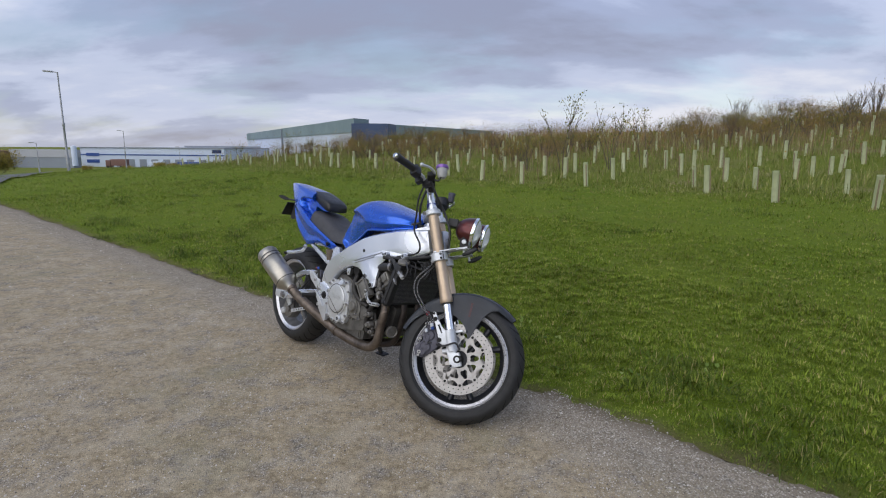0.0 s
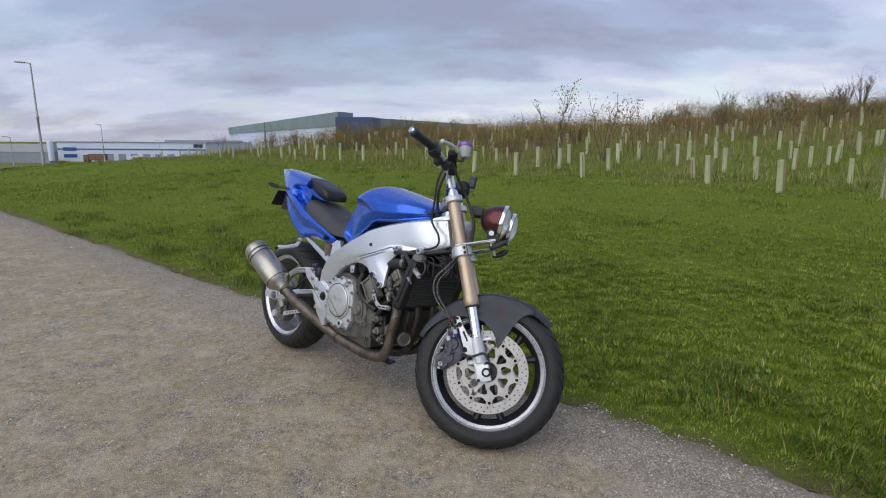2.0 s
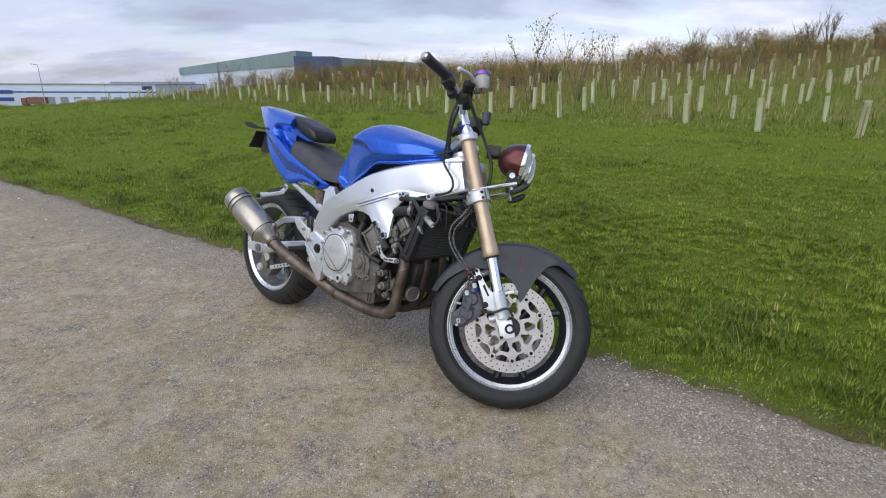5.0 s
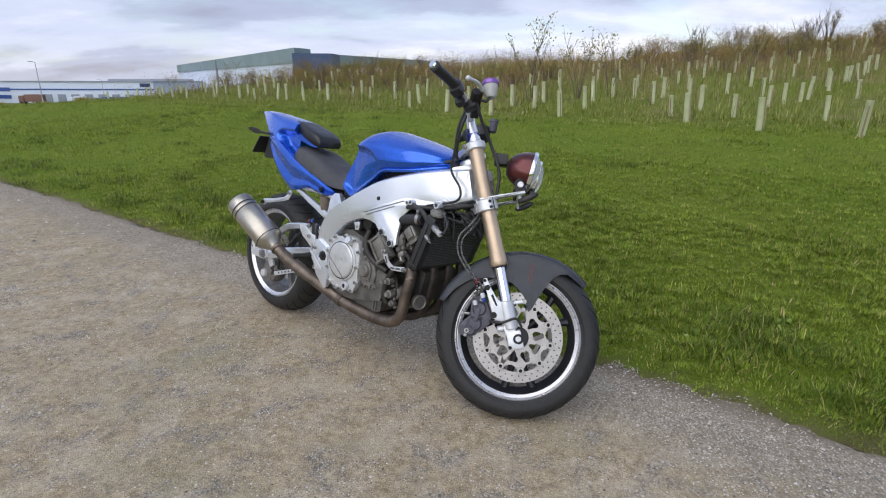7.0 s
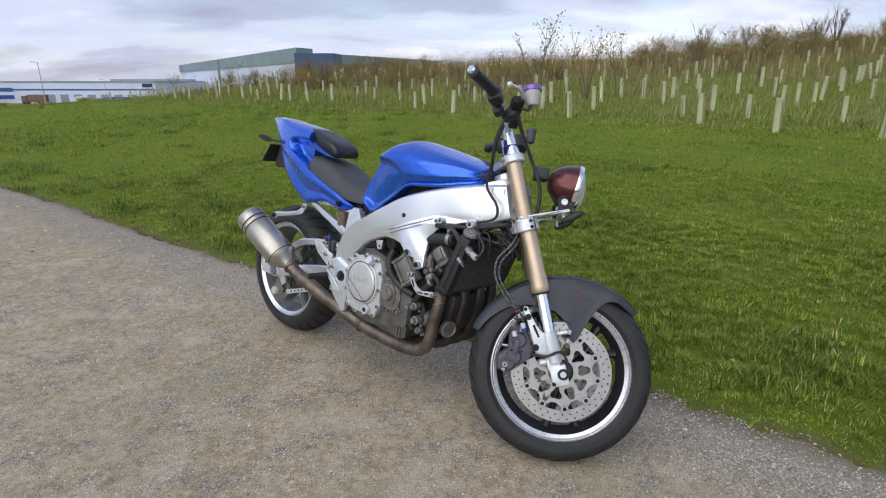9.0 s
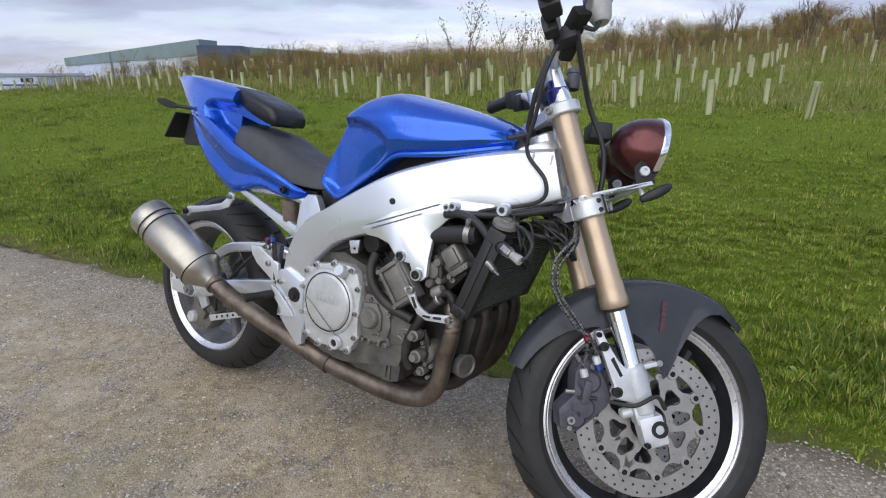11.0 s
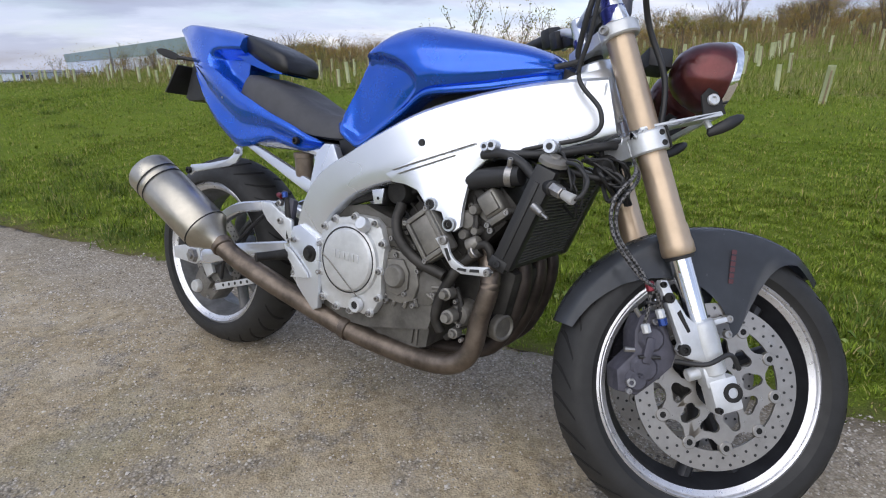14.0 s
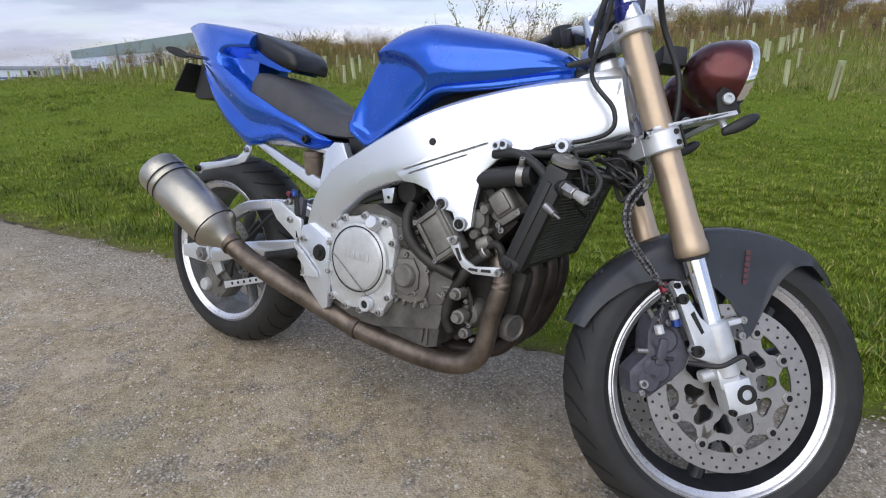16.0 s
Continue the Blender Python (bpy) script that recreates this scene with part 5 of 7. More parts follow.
# pick-up cover and other castings ahead of the clutch
pk = part("ignition_cover", plate([(0.772, 0.455), (0.790, 0.470), (0.830, 0.468), (0.862, 0.440), (0.872, 0.400), (0.860, 0.360), (0.825, 0.345), (0.785, 0.350), (0.770, 0.395)], -0.174, -0.158, None, 0.006), "cast", engine, "grey cast ignition cover", 35)
part("cover_step", plate([(0.782, 0.446), (0.828, 0.452), (0.846, 0.425), (0.846, 0.385), (0.820, 0.364), (0.786, 0.370)], -0.180, -0.172, None, 0.005), "cast", pk)
part("case_lobe", plate([(0.868, 0.432), (0.905, 0.436), (0.934, 0.420), (0.928, 0.384), (0.905, 0.358), (0.868, 0.350)], -0.170, -0.150, None, 0.008), "case", engine)
part("case_lobe", plate([(0.752, 0.515), (0.790, 0.520), (0.822, 0.500), (0.828, 0.474), (0.790, 0.474), (0.762, 0.462)], -0.172, -0.150, None, 0.007), "case", engine)
for x0, z0, x1, z1 in ((0.770, 0.340, 0.782, 0.360), (0.800, 0.333, 0.806, 0.350), (0.832, 0.336, 0.838, 0.354), (0.868, 0.345, 0.862, 0.366), (0.912, 0.372, 0.892, 0.384), (0.930, 0.404, 0.905, 0.402)):
    part("case_rib", rod((x0, -0.166, z0), (x1, -0.170, z1), 0.005, n=8, bevel=0.002), "cast", engine)
part("round_boss", lathe([(0.0005, -0.018), (0.028, -0.018), (0.034, -0.012), (0.036, 0.0), (0.0005, 0.0)], 32, Matrix.Translation((0.810, -0.178, 0.410)) @ Matrix.Scale(0.8, 4), closed=False), "cast", pk)
for x, z in ((0.790, 0.495), (0.806, 0.458), (0.868, 0.432), (0.785, 0.345), (0.836, 0.372), (0.862, 0.350), (0.915, 0.388), (0.772, 0.430)):
    screw((x, -0.173, z), 0.0062, pk)
SIDE = pose(0.893, -0.170, 0.520, 0, 52, 0)
block = part("side_cover", box((0.112, 0.036, 0.078), SIDE, 0.009), "cast", engine, "square grey casting on the cylinders")
for dx, dz, wx, wz in ((0, 0.030, 0.100, 0.010), (0, -0.030, 0.100, 0.010), (0.046, 0, 0.010, 0.066), (-0.046, 0, 0.010, 0.066)):
    part("rim", box((wx, 0.010, wz), SIDE @ Matrix.Translation((dx, -0.021, dz)), 0.002), "cast", block)
part("panel", box((0.078, 0.006, 0.046), SIDE @ Matrix.Translation((0, -0.019, 0)), 0.002), "cast", block, "dull grey panel")
for dx in (-0.048, 0.048):
    for dz in (-0.032, 0.032):
        screw(tuple(SIDE @ Vector((dx, -0.024, dz))), 0.006, block, depth=0.005)
part("hose", pipe([(0.800, -0.160, 0.575), (0.800, -0.176, 0.535), (0.822, -0.184, 0.492), (0.872, -0.184, 0.457), (0.938, -0.176, 0.435)], 0.0125, 14), "grime_shade", engine, "black rubber coolant hose")
part("hose", pipe([(1.006, -0.150, 0.500), (0.962, -0.160, 0.455), (0.930, -0.165, 0.392), (0.915, -0.160, 0.335), (0.925, -0.150, 0.300)], 0.012, 12), "grime_shade", engine, "dark steel coolant pipe")
part("hose", pipe([(0.93, -0.135, 0.636), (0.985, -0.145, 0.650), (1.035, -0.150, 0.660), (1.085, -0.155, 0.668)], 0.021, 18), "cable", engine, "thick black radiator hose")
part("hose_clip", lathe([(0.0212, -0.007), (0.0235, -0.007), (0.0235, 0.007), (0.0212, 0.007)], 24, Matrix.Translation((1.060, -0.1525, 0.664)) @ pose(0, 0, 0, 0, -10, -88)), "bolt", engine, "steel hose clip")
screw((1.062, -0.168, 0.688), 0.006, engine, (0.3, -0.6, 1), 0.012)
part("hose", pipe([(0.99, -0.15, 0.700), (1.04, -0.158, 0.706), (1.085, -0.162, 0.690), (1.118, -0.168, 0.665)], 0.010, 10), "cable", engine, "black overflow hose")
# cam ends: a rounded block and the pieces below it
CAM = pose(1.020, -0.128, 0.602, 0, 52, 0)
cb = part("cam_end", box((0.056, 0.060, 0.050), CAM, 0.012, seg=3), "cast", engine, "grey rounded cam end")
part("cam_cap", box((0.040, 0.010, 0.036), CAM @ Matrix.Translation((0, -0.032, 0)), 0.004), "cast", cb)
part("cam_collar", box((0.016, 0.066, 0.062), CAM @ Matrix.Translation((0.034, 0.004, 0)), 0.005), "cast", cb)
for dz in (-0.026, 0.026):
    screw(tuple(CAM @ Vector((0.036, -0.030, dz))), 0.0065, cb, depth=0.006)
for x, z, r, h_ in ((0.968, 0.560, 0.022, 0.012), (0.985, 0.585, 0.012, 0.02), (0.962, 0.528, 0.013, 0.014), (0.990, 0.540, 0.010, 0.016)):
    part("cylinder_boss", lathe([(0.0005, -h_), (r * 0.75, -h_), (r, -h_ * 0.5), (r * 1.05, 0.02), (0.0005, 0.02)], 16, Matrix.Translation((x, -0.142, z)), closed=False), "cast", engine)
part("union", rod((0.978, -0.150, 0.505), (1.004, -0.156, 0.522), 0.016, 0.013, 14, bevel=0.003), "cast", engine)
part("union_clip", rod((0.990, -0.153, 0.492), (1.000, -0.156, 0.500), 0.015, n=14, bevel=0.002), "bolt", engine)
part("water_elbow", pipe([(1.000, -0.155, 0.510), (1.022, -0.160, 0.516), (1.036, -0.162, 0.505), (1.040, -0.160, 0.485)], 0.009, 10), "grime_shade", engine, "black elbow")
for x, z, r in ((0.735, 0.585, 0.024), (0.785, 0.600, 0.030)):
    part("carburettor_bowl", lathe([(0.0005, -0.035), (r * 0.85, -0.035), (r, -0.028), (r, 0.03), (0.0005, 0.03)], 20, Matrix.Translation((x, -0.130, z)), closed=False), "dirty", engine)
part("wiring_loom", pipe([(0.60, -0.14, 0.545), (0.65, -0.16, 0.560), (0.72, -0.15, 0.585), (0.80, -0.14, 0.60), (0.90, -0.12, 0.66)], 0.010, 8), "cable", engine)
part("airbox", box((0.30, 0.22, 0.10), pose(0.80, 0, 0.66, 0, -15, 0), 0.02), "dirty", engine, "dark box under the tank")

# small fittings over the engine's right side
for x, z, r, h_ in ((0.800, 0.528, 0.016, 0.02), (0.842, 0.478, 0.010, 0.015), (0.945, 0.395, 0.014, 0.03), (0.955, 0.345, 0.016, 0.03), (0.970, 0.310, 0.012, 0.02)):
    part("pipe_union", lathe([(0.0005, -h_), (r * 0.6, -h_), (r * 0.7, -h_ * 0.6), (r, -h_ * 0.55), (r, 0.01), (0.0005, 0.01)], 16, Matrix.Translation((x, -0.160, z)), closed=False), "cast", engine)
    screw((x + r * 1.5, -0.161, z - r), 0.005, engine)
for pts, r in (([(0.945, -0.13, 0.40), (0.968, -0.14, 0.36), (0.960, -0.135, 0.31), (0.930, -0.13, 0.28)], 0.008), ([(0.96, -0.12, 0.62), (0.985, -0.145, 0.58), (0.99, -0.15, 0.52), (0.965, -0.14, 0.47)], 0.007)):
    part("oil_pipe", pipe(pts, r, 8, 5), "grime_shade", engine)
# plain box added as a dark backing for the shaded gaps behind the headers
part("dark_backing", box((0.16, 0.20, 0.14), pose(0.985, 0, 0.40, 0, 10, 0), 0.02), "grime_shade", engine, "dark backing box for the shaded front of the engine")
part("water_pump", lathe([(0.0005, -0.03), (0.022, -0.03), (0.028, -0.02), (0.032, 0.02), (0.0005, 0.02)], 20, Matrix.Translation((0.965, -0.115, 0.345)), closed=False), "cast", engine)

# -- radiator
RAD = pose(1.106, -0.005, 0.583, 0, 20, 0)
rad = part("radiator", box((0.026, 0.290, 0.205), RAD, 0.003), "fins", bike, "black radiator with fine horizontal fins")
for k in range(26):
    part("fin", box((0.006, 0.288, 0.0030), RAD @ Matrix.Translation((0.0145, 0, -0.098 + 0.0078 * k))), "finedge", rad, "", 20)
for z_ in (-0.106, 0.106):
    part("edge_rail", box((0.034, 0.300, 0.010), RAD @ Matrix.Translation((0, 0, z_)), 0.002), "black", rad)
for sg in (-1, 1):
    tank_side = part("side_tank", box((0.046, 0.034, 0.222), RAD @ Matrix.Translation((0, sg * 0.160, 0)), 0.008), "black", rad, "black radiator end tank")
    part("tank_rib", box((0.012, 0.006, 0.170), RAD @ Matrix.Translation((-0.004, sg * 0.178, -0.006)), 0.002), "cable", tank_side)
    part("tank_foot", box((0.040, 0.024, 0.026), RAD @ Matrix.Translation((-0.006, sg * 0.166, -0.106)), 0.004), "black", tank_side)
screw(tuple(RAD @ Vector((-0.006, -0.178, -0.106))), 0.008, rad, (0, -1, 0), 0.004, "cable")
CAP = pose(1.146, -0.150, 0.700, 14, 16, 0)
part("filler_neck", lathe([(0.0005, -0.030), (0.017, -0.030), (0.017, 0.0), (0.0005, 0.0)], 20, CAP @ pose(0, 0, 0, 90), closed=False), "black", rad)
part("radiator_cap", lathe([(0.0005, 0.012), (0.010, 0.012), (0.012, 0.009), (0.024, 0.008), (0.029, 0.004), (0.030, -0.004), (0.024, -0.007), (0.018, -0.008), (0.0005, -0.008)], 28, CAP @ pose(0, 0, 0, 90), closed=False), "cast", rad, "grey radiator cap")
part("switch_base", rod((1.146, -0.166, 0.652), (1.166, -0.188, 0.650), 0.016, 0.015, 14, bevel=0.003), "black", rad)
part("thermo_switch", rod((1.160, -0.182, 0.652), (1.186, -0.194, 0.643), 0.013, 0.012, 6, bevel=0.002), "bolt", rad)
part("thermo_plug", rod((1.186, -0.194, 0.643), (1.212, -0.202, 0.634), 0.009, 0.011, 12, bevel=0.002), "milky", rad, "pale plug of the temperature switch")
part("bleed_tap", rod((1.128, -0.180, 0.612), (1.150, -0.190, 0.600), 0.010, 0.007, 10), "bolt", rad)
part("bleed_tip", rod((1.150, -0.190, 0.600), (1.164, -0.196, 0.594), 0.004, 0.003, 8), "bolt", rad)
part("breather_hose", pipe([(1.176, -0.160, 0.700), (1.205, -0.180, 0.695), (1.228, -0.190, 0.670), (1.222, -0.196, 0.643), (1.206, -0.200, 0.635)], 0.0045, 8), "cable", rad)
part("radiator_stay", plate([(0.930, 0.520), (0.945, 0.528), (0.960, 0.520), (0.968, 0.498), (0.980, 0.484), (1.004, 0.473), (1.058, 0.482), (1.070, 0.474), (1.064, 0.463), (1.000, 0.457), (0.975, 0.466), (0.952, 0.492), (0.942, 0.508)], -0.214, -0.206, None, 0.002), "yoke", rad, "slotted silver radiator stay")
screw((1.061, -0.214, 0.472), 0.008, rad)
screw((0.952, -0.214, 0.520), 0.010, rad)
for quad in ([(0.955, 0.503), (0.968, 0.478), (0.974, 0.482), (0.962, 0.506)], [(0.990, 0.464), (1.012, 0.464), (1.012, 0.470), (0.992, 0.469)], [(1.020, 0.465), (1.042, 0.468), (1.041, 0.474), (1.020, 0.471)]):
    part("stay_slot", plate(quad, -0.2152, -0.2142, None, 0), "cable", rad)
# -- exhaust
exh = part("exhaust", pipe([(0.965, -0.105, 0.505), (1.010, -0.122, 0.482), (1.032, -0.138, 0.432), (1.018, -0.142, 0.352), (1.004, -0.142, 0.272), (0.962, -0.142, 0.230), (0.880, -0.143, 0.216), (0.760, -0.148, 0.222), (0.640, -0.158, 0.242), (0.520, -0.172, 0.278), (0.400, -0.192, 0.318), (0.300, -0.212, 0.358), (0.235, -0.228, 0.398)],
           [0.021, 0.022, 0.022, 0.022, 0.023, 0.025, 0.026, 0.026, 0.027, 0.028, 0.028, 0.027, 0.027], 18, 6), "header", bike, "heat-stained steel exhaust with a round silencer")
for y in (-0.045, 0.045, 0.125):
    part("header_pipe", pipe([(1.005, y, 0.520), (1.052, y, 0.490), (1.068, y, 0.430), (1.050, y, 0.340), (1.010, y * 0.9, 0.262), (0.950, y * 0.6 - 0.03, 0.235), (0.86, -0.07, 0.225), (0.78, -0.12, 0.224)], 0.020, 14, 6), "header_dark", exh)
for x, y, z, nx, nz in ((0.655, -0.156, 0.239, 1, -0.17), (0.245, -0.226, 0.392, 0.83, -0.55)):
    pipe_dir = Vector((nx, -0.08, nz)).normalized()
    part("pipe_joint", rod(tuple(Vector((x, y, z)) - pipe_dir * 0.012), tuple(Vector((x, y, z)) + pipe_dir * 0.012), 0.0305, n=24, bevel=0.002), "header", exh)
A, Bm = Vector((0.232, -0.230, 0.400)), Vector((-0.018, -0.280, 0.572))
dm = (Bm - A).normalized()
q = dm.to_track_quat("Y", "Z").to_matrix().to_4x4()
q.translation = A
L = (Bm - A).length
sil = part("silencer", lathe([(0.027, -0.01), (0.029, 0.0), (0.050, 0.030), (0.062, 0.045), (0.0645, 0.052), (0.0645, L - 0.075), (0.0630, L - 0.073), (0.0630, L - 0.069), (0.0645, L - 0.067), (0.0645, L - 0.052), (0.0630, L - 0.050), (0.0630, L - 0.046), (0.0645, L - 0.044), (0.0630, L - 0.008), (0.058, L), (0.046, L + 0.004), (0.030, L + 0.004), (0.030, L - 0.05), (0.0005, L - 0.05)], 48, q, closed=False), "steel", exh, "brushed steel round silencer")
for t in (0.052, L - 0.071, L - 0.048):
    part("silencer_band", lathe([(0.0642, t - 0.002), (0.0652, t - 0.002), (0.0652, t + 0.002), (0.0642, t + 0.002)], 48, q), "dirty", sil)
part("exhaust_hanger", plate([(-0.034, 0.570), (-0.014, 0.594), (0.077, 0.606), (0.160, 0.624), (0.184, 0.640), (0.200, 0.664), (0.216, 0.660), (0.216, 0.640), (0.196, 0.616), (0.162, 0.604), (0.080, 0.588), (0.0, 0.572), (-0.016, 0.560)], -0.150, -0.142, None, 0.002), "frame", exh, "bright alloy exhaust hanger")
screw((-0.020, -0.152, 0.576), 0.010, exh, material="dirty")
screw((0.206, -0.152, 0.650), 0.008, exh)
part("oil_filter", lathe([(0.0005, 0.002), (0.030, 0.002), (0.0315, 0.006), (0.0315, 0.090), (0.0005, 0.09)], 28, pose(1.050, -0.092, 0.325, 0, 0, 70), closed=False), "cushion", engine, "black oil filter with a silver end")
part("filter_end", lathe([(0.0005, -0.004), (0.022, -0.004), (0.026, -0.008), (0.0305, -0.006), (0.0320, 0.0), (0.0320, 0.010), (0.0305, 0.010)], 28, pose(1.050, -0.092, 0.325, 0, 0, 70), closed=False), "cast", engine)

# -- swingarm, subframe, rests
sw = bmesh.new()
for sg in (-1, 1):
    loops = []
    for x, z, h, y, w_ in ((0.52, 0.410, 0.028, 0.115, 0.026), (0.40, 0.398, 0.023, 0.122, 0.020), (0.20, 0.360, 0.022, 0.126, 0.018), (0.06, 0.318, 0.024, 0.126, 0.016), (-0.05, 0.300, 0.022, 0.126, 0.015), (-0.065, 0.300, 0.014, 0.126, 0.012)):
        loops.append([(x, sg * (y + a * w_), z + b * h) for a, b in ((-1, -0.8), (-0.8, -1), (0.8, -1), (1, -0.8), (1, 0.8), (0.8, 1), (-0.8, 1), (-1, 0.8))])
    rings(sw, loops)
    line = smooth_rows([(0.020, 0.126, 0.335), (0.062, 0.128, 0.393), (0.112, 0.128, 0.440), (0.185, 0.127, 0.482), (0.255, 0.124, 0.498), (0.340, 0.118, 0.508), (0.430, 0.105, 0.498), (0.49, 0.10, 0.45)], 4)
    loops = []
    for i_, (x, y, z) in enumerate(line):
        d_ = np.array(line[min(i_ + 1, len(line) - 1)]) - np.array(line[max(i_ - 1, 0)])
        nx, nz = -d_[2] / math.hypot(d_[0], d_[2]), d_[0] / math.hypot(d_[0], d_[2])
        loops.append([(x + nx * 0.015 * b, sg * (y + a * 0.017), z + nz * 0.015 * b) for a, b in ((-1, -0.7), (-0.7, -1), (0.7, -1), (1, -0.7), (1, 0.7), (0.7, 1), (-0.7, 1), (-1, 0.7))])
    rings(sw, loops)
box((0.10, 0.22, 0.06), Matrix.Translation((0.43, 0, 0.42)), 0.015, sw)
swing = part("swingarm", sw, "frame", bike, "bright braced aluminium swingarm", 40)
part("chain_adjuster", plate([(-0.11, 0.285), (-0.11, 0.322), (-0.06, 0.335), (0.02, 0.338), (0.03, 0.30), (0.00, 0.282)], -0.146, -0.136, None, 0.003), "yoke", swing, "silver axle plate")
part("rear_axle_nut", lathe([(0.0005, -0.020), (0.010, -0.020), (0.012, -0.014), (0.021, -0.014), (0.024, 0), (0.0005, 0)], 6, Matrix.Translation((-0.005, -0.144, 0.310)), closed=False), "bolt", swing)
cr = bmesh.new()
plate([(-0.032, 0.262), (0.040, 0.278), (0.082, 0.235), (0.060, 0.195), (0.028, 0.162), (-0.016, 0.164), (-0.050, 0.176), (-0.062, 0.205), (-0.050, 0.235)], -0.108, -0.045, cr, 0.006)
box((0.050, 0.020, 0.030), pose(0.020, -0.112, 0.228, 0, 32, 0), 0.004, cr)
rcal = part("rear_caliper", cr, "cast", swing, "small grey rear caliper")
part("piston_cap", lathe([(0.0005, -0.016), (0.017, -0.016), (0.020, -0.012), (0.022, 0.004), (0.0005, 0.004)], 24, Matrix.Translation((-0.036, -0.108, 0.198)), closed=False), "cover", rcal, "round silver piston cap")
for x, z in ((0.030, 0.262), (0.066, 0.232), (0.018, 0.172), (0.052, 0.204)):
    screw((x, -0.109, z), 0.006, rcal, depth=0.006)
part("caliper_bracket", plate([(-0.03, 0.34), (0.03, 0.335), (0.062, 0.262), (0.030, 0.240), (0.00, 0.29)], -0.124, -0.112, None, 0.004), "yoke", swing)
part("torque_arm", plate([(0.060, 0.226), (0.240, 0.282), (0.246, 0.264), (0.068, 0.206)], -0.118, -0.110, None, 0.002), "yoke", swing, "drilled silver torque arm")
for k in range(5):
    part("drill_hole", lathe([(0.0001, -0.001), (0.005, -0.001), (0.005, 0.0)], 10, Matrix.Translation((0.105 + 0.028 * k, -0.1184, 0.2305 + 0.0086 * k)), closed=False), "cable", swing)
sf = bmesh.new()
for sg in (-1, 1):
    plate([(0.190, 0.668), (0.206, 0.680), (0.500, 0.578), (0.520, 0.545), (0.490, 0.540), (0.432, 0.566), (0.240, 0.648)], sg * 0.104 - 0.010, sg * 0.104 + 0.010, sf, 0.003)
    pipe([(0.560, sg * 0.115, 0.660), (0.40, sg * 0.105, 0.680), (0.20, sg * 0.095, 0.690), (0.0, sg * 0.08, 0.78), (-0.08, sg * 0.06, 0.86)], 0.013, 8, 3, sf)
    plate([(0.500, 0.668), (0.528, 0.694), (0.560, 0.694), (0.584, 0.645), (0.575, 0.610), (0.540, 0.530), (0.505, 0.500), (0.470, 0.535), (0.478, 0.560)], sg * 0.128 - 0.012, sg * 0.128 + 0.012, sf, 0.005)
part("subframe", sf, "frame", bike, "bright alloy rear subframe", 40)
part("brake_reservoir", lathe([(0.0005, -0.030), (0.022, -0.030), (0.025, -0.024), (0.025, 0.022), (0.027, 0.024), (0.027, 0.036), (0.0005, 0.038)], 24, pose(0.415, -0.095, 0.628, 90, 0, 0) @ pose(0, 0, 0, 8, 0, 0), closed=False), "brown_fluid", bike, "grubby brown brake fluid reservoir")
part("undertray", box((0.34, 0.15, 0.03), pose(0.33, 0, 0.695, 0, 4, 0), 0.01), "black", bike, "black undertray")
# black plate added for the shade in the opening between seat and tank
part("void_shade_plate", plate([(0.535, 0.706), (0.560, 0.630), (0.60, 0.640), (0.65, 0.690), (0.585, 0.715)], -0.095, 0.095, None, 0.004), "black", bike, "black filler plate for the shaded gap between seat and tank")
rest = part("rest_hanger", plate([(0.356, 0.526), (0.392, 0.528), (0.430, 0.510), (0.474, 0.490), (0.480, 0.440), (0.462, 0.432), (0.446, 0.440), (0.382, 0.478), (0.362, 0.502)], -0.190, -0.178, None, 0.004), "yoke", bike, "silver footrest hanger")
for x, z in ((0.438, 0.486), (0.434, 0.532), (0.478, 0.438)):
    screw((x, -0.191, z), 0.0085, rest)
part("heel_guard", plate([(0.470, 0.432), (0.500, 0.416), (0.553, 0.372), (0.560, 0.358), (0.496, 0.350), (0.512, 0.372), (0.482, 0.400)], -0.208, -0.202, None, 0.002), "yoke", rest, "silver toe guard")
part("foot_peg", pipe([(0.478, -0.190, 0.404), (0.470, -0.215, 0.404), (0.458, -0.245, 0.402), (0.446, -0.275, 0.400)], [0.016, 0.013, 0.0115, 0.012], 10, 5), "dirty", rest, "dark ribbed foot peg")
part("rear_master", rod((0.462, -0.180, 0.440), (0.446, -0.178, 0.545), 0.011, 0.009, 12, bevel=0.002), "dirty", rest)
part("hose_union", rod((0.440, -0.182, 0.546), (0.437, -0.182, 0.562), 0.008, n=10, bevel=0.002), "blue_anod", rest, "blue anodised union")
part("hose_union", rod((0.428, -0.182, 0.548), (0.408, -0.176, 0.550), 0.007, n=10, bevel=0.001), "red_anod", rest, "red anodised union")
part("hose_body", box((0.030, 0.018, 0.060), pose(0.452, -0.172, 0.515, 0, 8, 0), 0.005), "caliper", rest)
part("rear_brake_hose", pipe([(0.428, -0.18, 0.552), (0.40, -0.15, 0.555), (0.36, -0.135, 0.52), (0.25, -0.13, 0.44), (0.12, -0.12, 0.32), (0.07, -0.10, 0.24)], 0.0055, 8), "cable", rest)
part("rear_shock", rod((0.36, 0.0, 0.36), (0.46, 0, 0.62), 0.032, n=20, bevel=0.004), "dirty", bike, "dark rear shock absorber")
ch = bmesh.new()
pipe([(0.53, 0.105, 0.46), (0.25, 0.108, 0.425), (0.0, 0.110, 0.40)], 0.009, 6, 4, ch)
pipe([(0.53, 0.105, 0.37), (0.25, 0.108, 0.285), (0.0, 0.110, 0.22)], 0.009, 6, 4, ch)
lathe([(0.055, 0.100), (0.092, 0.102), (0.096, 0.105), (0.092, 0.108), (0.055, 0.110)], 40, REAR, ch)
